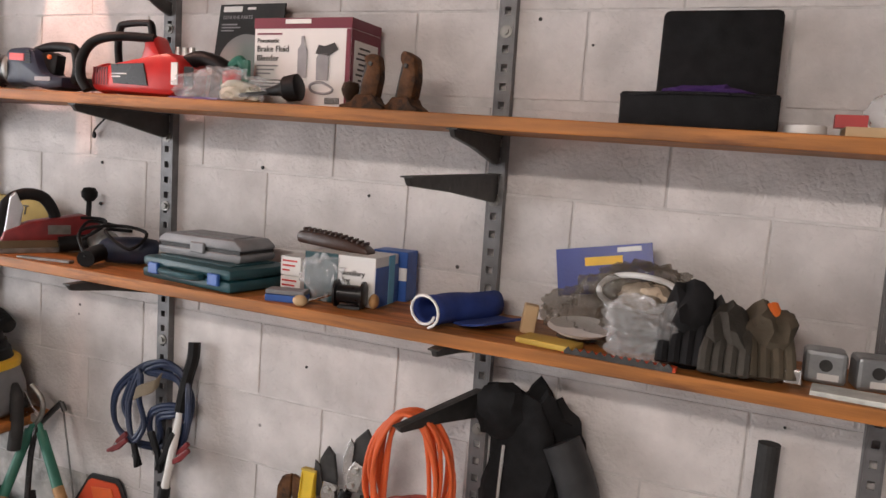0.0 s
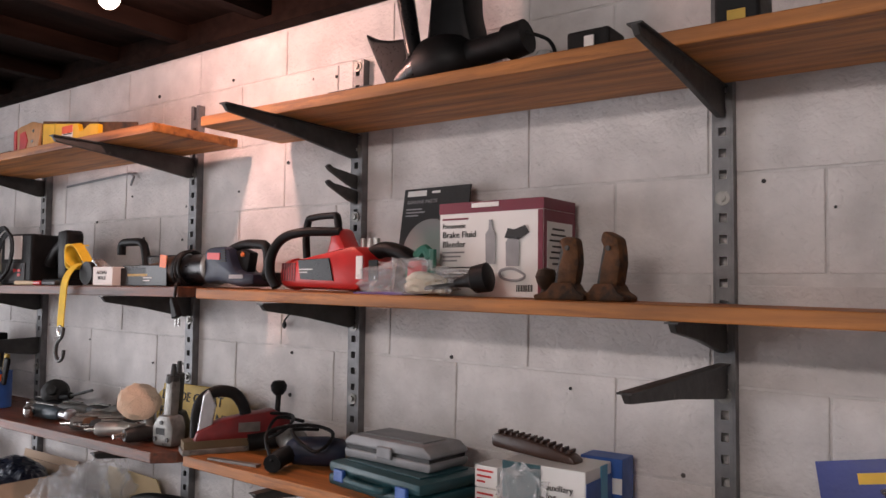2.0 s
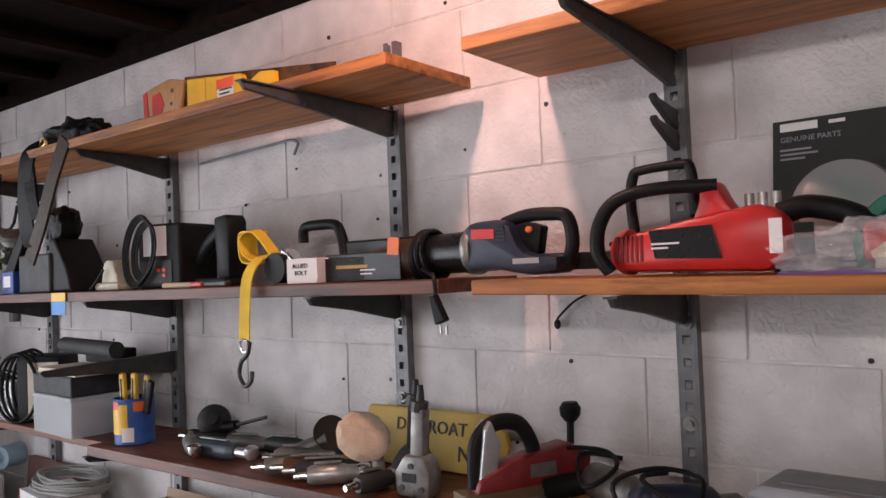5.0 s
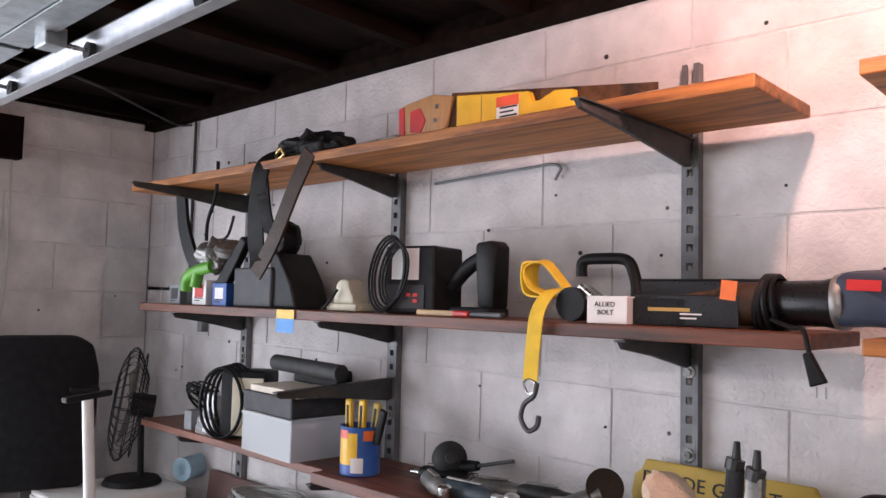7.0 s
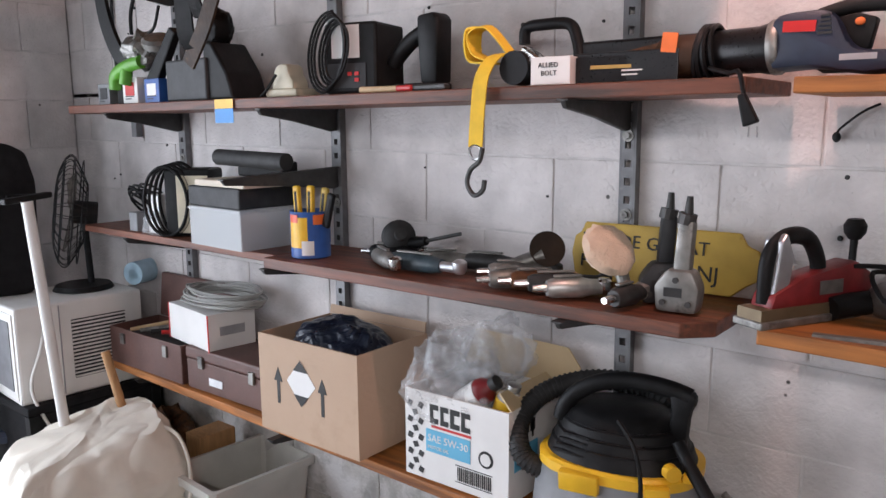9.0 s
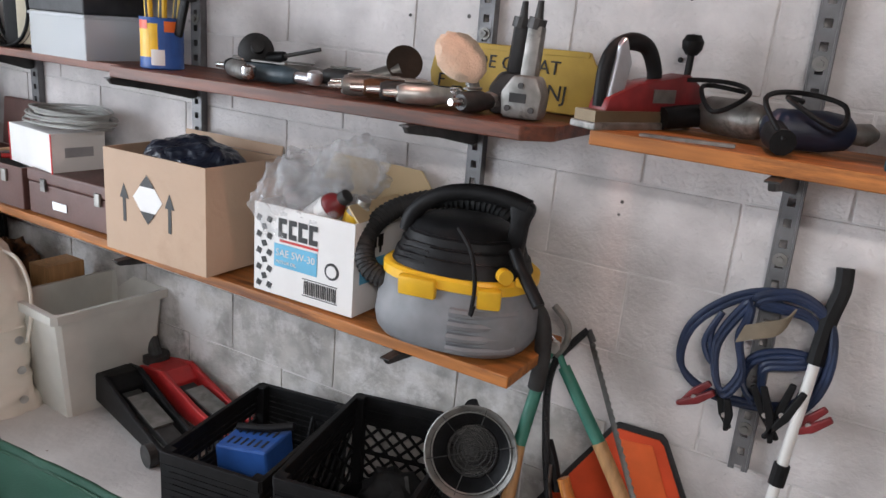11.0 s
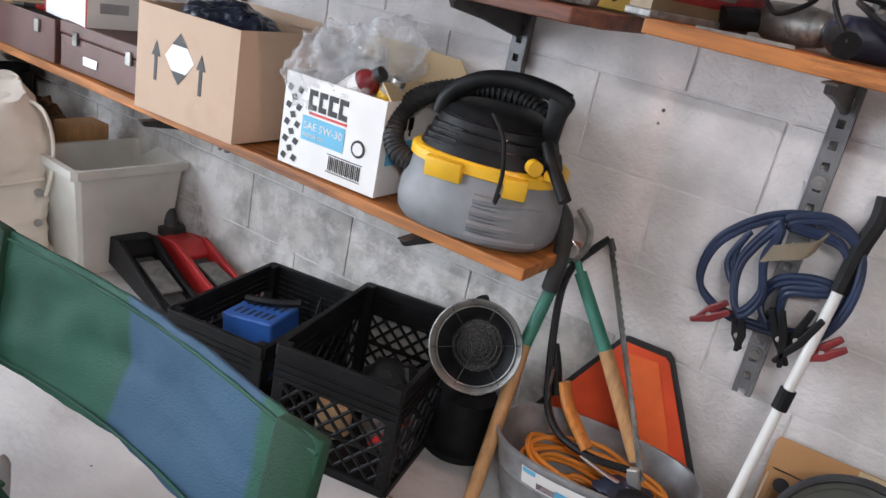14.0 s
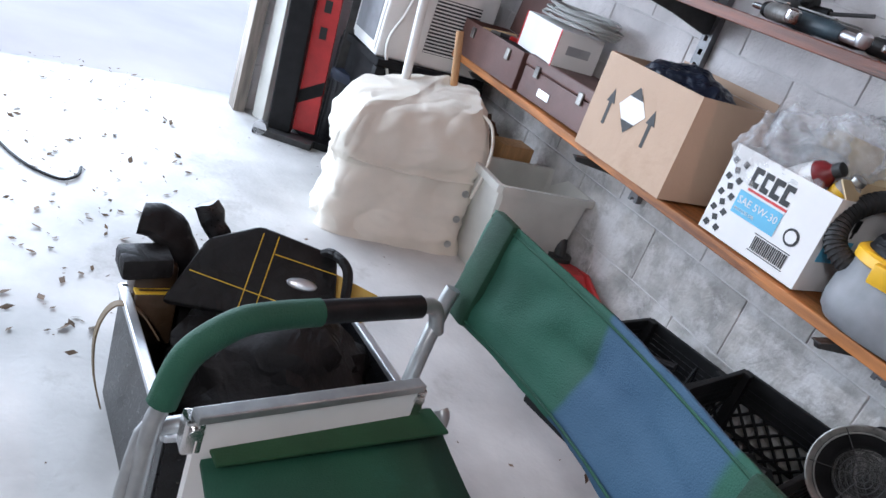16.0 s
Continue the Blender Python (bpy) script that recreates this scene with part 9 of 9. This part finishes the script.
def knife_can():
    th = thing("paint_can", "blue and yellow tin can of putty knives", "can", pose(-0.86, -0.22, ZL))
    part("can", lathe(B(), [(0.054, 0), (0.056, 0.003), (0.055, 0.006), (0.055, 0.125), (0.057, 0.13), (0.052, 0.13), (0.05, 0.02), (0.0, 0.02)], seg=28), BLUE, th, soft=True)
    part("yellow_label", lathe(B(), [(0.0558, 0.04), (0.0558, 0.115)], pose(0, 0, 0, 0, 0, 200), 28), BLUE, th)
    lab = B()
    for i in range(8):
        a, b = radians(246 + i * 8), radians(254 + i * 8)
        lab.faces.new([lab.verts.new((0.0565 * math.cos(t), 0.0565 * math.sin(t), z)) for t, z in ((a, 0.03), (b, 0.03), (b, 0.115), (a, 0.115))])
    part("yellow_panel", lab, YELLOW, th)
    lab = B()
    for i in range(5):
        a, b = radians(292 + i * 7), radians(299 + i * 7)
        lab.faces.new([lab.verts.new((0.0572 * math.cos(t), 0.0572 * math.sin(t), z)) for t, z in ((a, 0.01), (b, 0.01), (b, 0.05), (a, 0.05))])
    part("white_bar_code", lab, PAPER, th)
    lab = B()
    for i in range(5):
        a, b = radians(326 + i * 8), radians(334 + i * 8)
        lab.faces.new([lab.verts.new((0.0572 * math.cos(t), 0.0572 * math.sin(t), z)) for t, z in ((a, 0.095), (b, 0.095), (b, 0.122), (a, 0.122))])
    part("orange_panel", lab, ORANGE, th)
    lab = B()
    for i in range(4):
        a, b = radians(250 + i * 8), radians(258 + i * 8)
        lab.faces.new([lab.verts.new((0.0572 * math.cos(t), 0.0572 * math.sin(t), z)) for t, z in ((a, 0.10), (b, 0.10), (b, 0.122), (a, 0.122))])
    part("red_panel", lab, REFLEX, th)
    for x, y, t, m_ in ((-0.03, -0.01, -6, YELLOW), (0.0, 0.0, 4, YELLOW), (0.02, 0.015, 18, SIGNYEL), (0.035, 0.0, 34, BLACK)):
        k = part("knife_handle", box(B(), 0.026, 0.014, 0.10, x, y, 0.10, pose(0, 0, 0, 0, t * 0.5, 0), bevel=0.006), m_, th)
        part("dark_grip", box(B(), 0.012, 0.016, 0.07, x, y, 0.115, pose(0, 0, 0, 0, t * 0.5, 0), bevel=0.003), BLACK, k)
    return th


knife_can()


def town_sign():
    th = thing("town_sign", "mustard yellow painted wooden name sign", "sign", pose(0.095, -0.052, ZL, -9))
    out = [(-0.205, 0.0), (0.16, 0.0), (0.19, 0.025), (0.215, 0.04), (0.22, 0.07), (0.21, 0.10), (0.185, 0.11), (0.17, 0.135), (-0.19, 0.135), (-0.20, 0.11), (-0.215, 0.10), (-0.22, 0.06)]
    part("board", prism(B(), out, 0.014, None, 0.003), SIGNYEL, th)
    part("moulding", prism(B(), [(-0.19, 0.122), (0.17, 0.122), (0.172, 0.130), (-0.19, 0.130)], 0.004, pose(0, -0.009, 0)), SIGNYEL, th)
    for words, x, z in (("D", -0.195, 0.082), ("DE", -0.100, 0.082), ("GROAT", -0.035, 0.081), ("NJ", 0.085, 0.026), ("F", -0.195, 0.030)):
        text("lettering", words, 0.047 if words == "NJ" else 0.042, INK, th, facing(x, -0.0085, z), depth=0.001)
    return th


town_sign()


def air_gun(x, y, rz, tilt, metal, label):
    th = thing("air_tool", label, "air tool", pose(x, y, ZL, 0, 0, rz), "air tools")
    part("body", prism(B(), [(-0.04, 0.0), (0.04, 0.0), (0.045, 0.05), (0.03, 0.085), (-0.02, 0.085), (-0.045, 0.05)], 0.05, None, 0.01), metal, th, soft=True)
    part("grip", prism(B(), [(-0.012, 0.07), (0.022, 0.07), (0.028, 0.18), (-0.004, 0.18)], 0.03, None, 0.008), metal, th, soft=True)
    part("inlet", rod(B(), (0.012, 0, 0.18), (0.014, 0, 0.225), 0.010, 0.006), DARKSTEEL, th)
    part("collar", rod(B(), (0.008, 0, 0.172), (0.012, 0, 0.192), 0.018), DARKSTEEL, th)
    for xx, zz in ((-0.025, 0.02), (0.025, 0.02), (0.0, 0.065)):
        part("screw", cyl(B(), 0.006, 0.003, 0, 0, 0, pose(xx, -0.0255, zz, 90), seg=10), DARKSTEEL, th)
    part("label", box(B(), 0.035, 0.001, 0.018, -0.005, -0.0257, 0.032), INK, th)
    return th


air_gun(0.215, -0.235, 4, 0, OLDGREY, "alloy pneumatic impact wrench standing on its head")
air_gun(0.155, -0.18, 30, 0, DARKGREY, "dark pneumatic impact wrench standing on its head")


def polisher():
    th = thing("polisher", "cream wool polishing pad on an air sander", "polisher", pose(0.065, -0.22, ZL))
    face = Matrix.Translation((-0.005, -0.01, 0.105)) @ Vector((0.58, -0.30, 0.50)).to_track_quat("Z", "Y").to_matrix().to_4x4()
    part("wool_pad", crumple(lathe(B(), [(0.0, -0.02), (0.03, -0.02), (0.052, -0.012), (0.061, 0.0), (0.052, 0.014), (0.03, 0.021), (0.0, 0.023)], face, 36), 0.006, 60, 2), WOOL, th, soft=True)
    part("neck", rod(B(), (0.0, 0.02, 0.09), (0.03, 0.0, 0.03), 0.014), OLDGREY, th)
    part("base", box(B(), 0.04, 0.05, 0.03, 0.03, -0.01, 0, bevel=0.006), OLDGREY, th)
    return th


polisher()


SLATE = mat("slate_blue_enamel", (0.045, 0.07, 0.085), 0.4, vary=0.4, scale=30, bump=0.15, second=(0.16, 0.16, 0.15), mix=0.40)


def air_ratchet(x, y, rz, rx, m_, nose, label, L=0.19):
    th = thing("air_ratchet", label, "air tool", pose(x, y, ZL + 0.001, 0, rx, rz), "air tools")
    part("barrel", lathe(B(), [(0.016, 0), (0.021, 0.012), (0.022, L * 0.5), (0.018, L * 0.6), (0.016, L * (0.62 if m_ is SLATE else 0.8))], pose(-L * 0.4, 0, 0.023, 0, 90, 0), 18), m_, th, soft=True)
    part("head", lathe(B(), [(0.011, 0), (0.018, 0.01), (0.018, 0.028), (0.010, 0.034)], pose(L * 0.42, 0, 0.008), 16), nose, th, soft=True)
    part("neck", rod(B(), (L * (0.10 if m_ is SLATE else 0.36), 0, 0.023), (L * 0.45, 0, 0.02), 0.0125), nose, th, soft=True)
    part("inlet", rod(B(), (-L * 0.4, 0, 0.023), (-L * 0.4 - 0.03, 0, 0.023), 0.009, 0.007), CHROME, th)
    part("lever", box(B(), L * 0.4, 0.012, 0.005, -L * 0.1, 0, 0.046, bevel=0.002), OLDGREY, th)
    return th


for args in ((-0.60, -0.15, 14, 0, BLACK, CHROME, "black air ratchet with chrome collar"), (-0.56, -0.235, -30, 0, OLDGREY, CHROME, "greasy air drill lying on its side"), (-0.44, -0.23, 4, 0, SLATE, ALU, "slate blue air ratchet with a long alloy nose", 0.26),
             (-0.42, -0.15, 20, 0, OLDGREY, DARKSTEEL, "old grey air hammer on a shelf"), (-0.19, -0.17, 40, 0, OLDGREY, DARKSTEEL, "greasy air sander lying on a shelf"), (-0.16, -0.255, 48, 0, OLDGREY, TOOLWOOD, "small pencil grinder on a shelf", 0.13),
             (-0.10, -0.235, 42, 0, RUST, TOOLWOOD, "brown-gripped air tool on a shelf", 0.16), (-0.04, -0.23, 40, 0, RUBBER, BLACK, "black-gripped die grinder on a shelf", 0.2), (0.0, -0.26, 44, 0, ZINC, CHROME, "silver die grinder pointing at the room", 0.15), (0.12, -0.26, 80, 0, DARKSTEEL, OLDGREY, "dark air nozzle lying on a shelf", 0.12),
             (-0.30, -0.12, 10, 0, DARKSTEEL, OLDGREY, "dark greasy air tool at the back of a shelf", 0.2)):
    air_ratchet(*args)
wheel = thing("cutoff_tool", "air cut-off tool with a worn abrasive disc", "air tool", pose(-0.155, -0.13, ZL), "air tools")
part("disc", cyl(B(), 0.042, 0.004, 0, 0, 0, pose(0.01, 0.0, 0.075, 70, 0, 40), seg=30), BROWNLEATHER, wheel)
part("body", rod(B(), (0.0, 0.0, 0.06), (-0.08, -0.06, 0.02), 0.02), OLDGREY, wheel, soft=True)
bitrod = thing("drill_bit", "long steel drill bit in a dark chuck", "drill bit", pose(-0.50, -0.12, ZL), "")
part("chuck", rod(B(), (-0.1, 0, 0.045), (-0.02, 0.0, 0.06), 0.022, 0.012), BLACK, bitrod, soft=True)
part("bit", rod(B(), (-0.02, 0, 0.06), (0.08, 0.02, 0.085), 0.005), DARKSTEEL, bitrod)
part("foot", box(B(), 0.05, 0.04, 0.03, -0.07, 0, 0, bevel=0.005), DARKSTEEL, bitrod)
solid("grinder_guard", lathe(B(), [(0.028, 0), (0.040, 0.004), (0.047, 0.02), (0.044, 0.045), (0.028, 0.06), (0.016, 0.063), (0.016, 0.09), (0.0, 0.092)], pose(0, 0, 0.045, 74, 0, 48), 26), RUBBER, "black tool guard at the back of a shelf", "guard", pose(-0.63, -0.11, ZL + 0.012), soft=True)

# wall wire and old anchor holes
ww_ = B()
tube(ww_, [(-0.80, -0.012, 1.925), (-0.66, -0.010, 1.932), (-0.46, -0.010, 1.94), (-0.385, -0.011, 1.942), (-0.355, -0.012, 1.93), (-0.362, -0.012, 1.915), (-0.372, -0.012, 1.90)], 0.004)
solid("wall_wire", ww_, GREY, "short grey painted wire stapled to the wall", "wire", soft=True)
hang_ = B()
tube(hang_, [(0.50, -0.012, 1.50), (0.47, -0.014, 1.485), (0.435, -0.015, 1.455), (0.43, -0.015, 1.445)], 0.0025)
ball(hang_, 0.008, 0.428, -0.012, 1.438, 1, 0.5, 1.3)
solid("hanging_tie", hang_, BLACK, "thin black twist tie stuck to the wall", "tie", soft=True)
random.seed(17)
holes = B()
for x, z in [(-0.223, 1.289), (0.555, 1.60), (0.20, 1.84), (1.01, 1.38), (-1.31, 1.70), (-0.60, 1.78), (-0.62, 1.35), (-1.90, 1.40), (-2.25, 1.55), (-1.35, 1.37), (-0.08, 1.70), (-0.30, 1.71), (0.45, 1.36), (1.33, 1.33), (1.86, 1.70)] + [(random.uniform(-2.4, 3.0), random.uniform(0.7, 2.2)) for k in range(26)]:
    r_ = random.uniform(0.003, 0.0065)
    cyl(holes, r_, 0.004, 0, 0, 0, pose(x, -0.0005, z, 90), r2=r_ * 0.7, seg=9)
solid("anchor_holes", holes, INK, "scattered dark plugged anchor holes in the wall", "holes", kind="stuff")

block_rows()
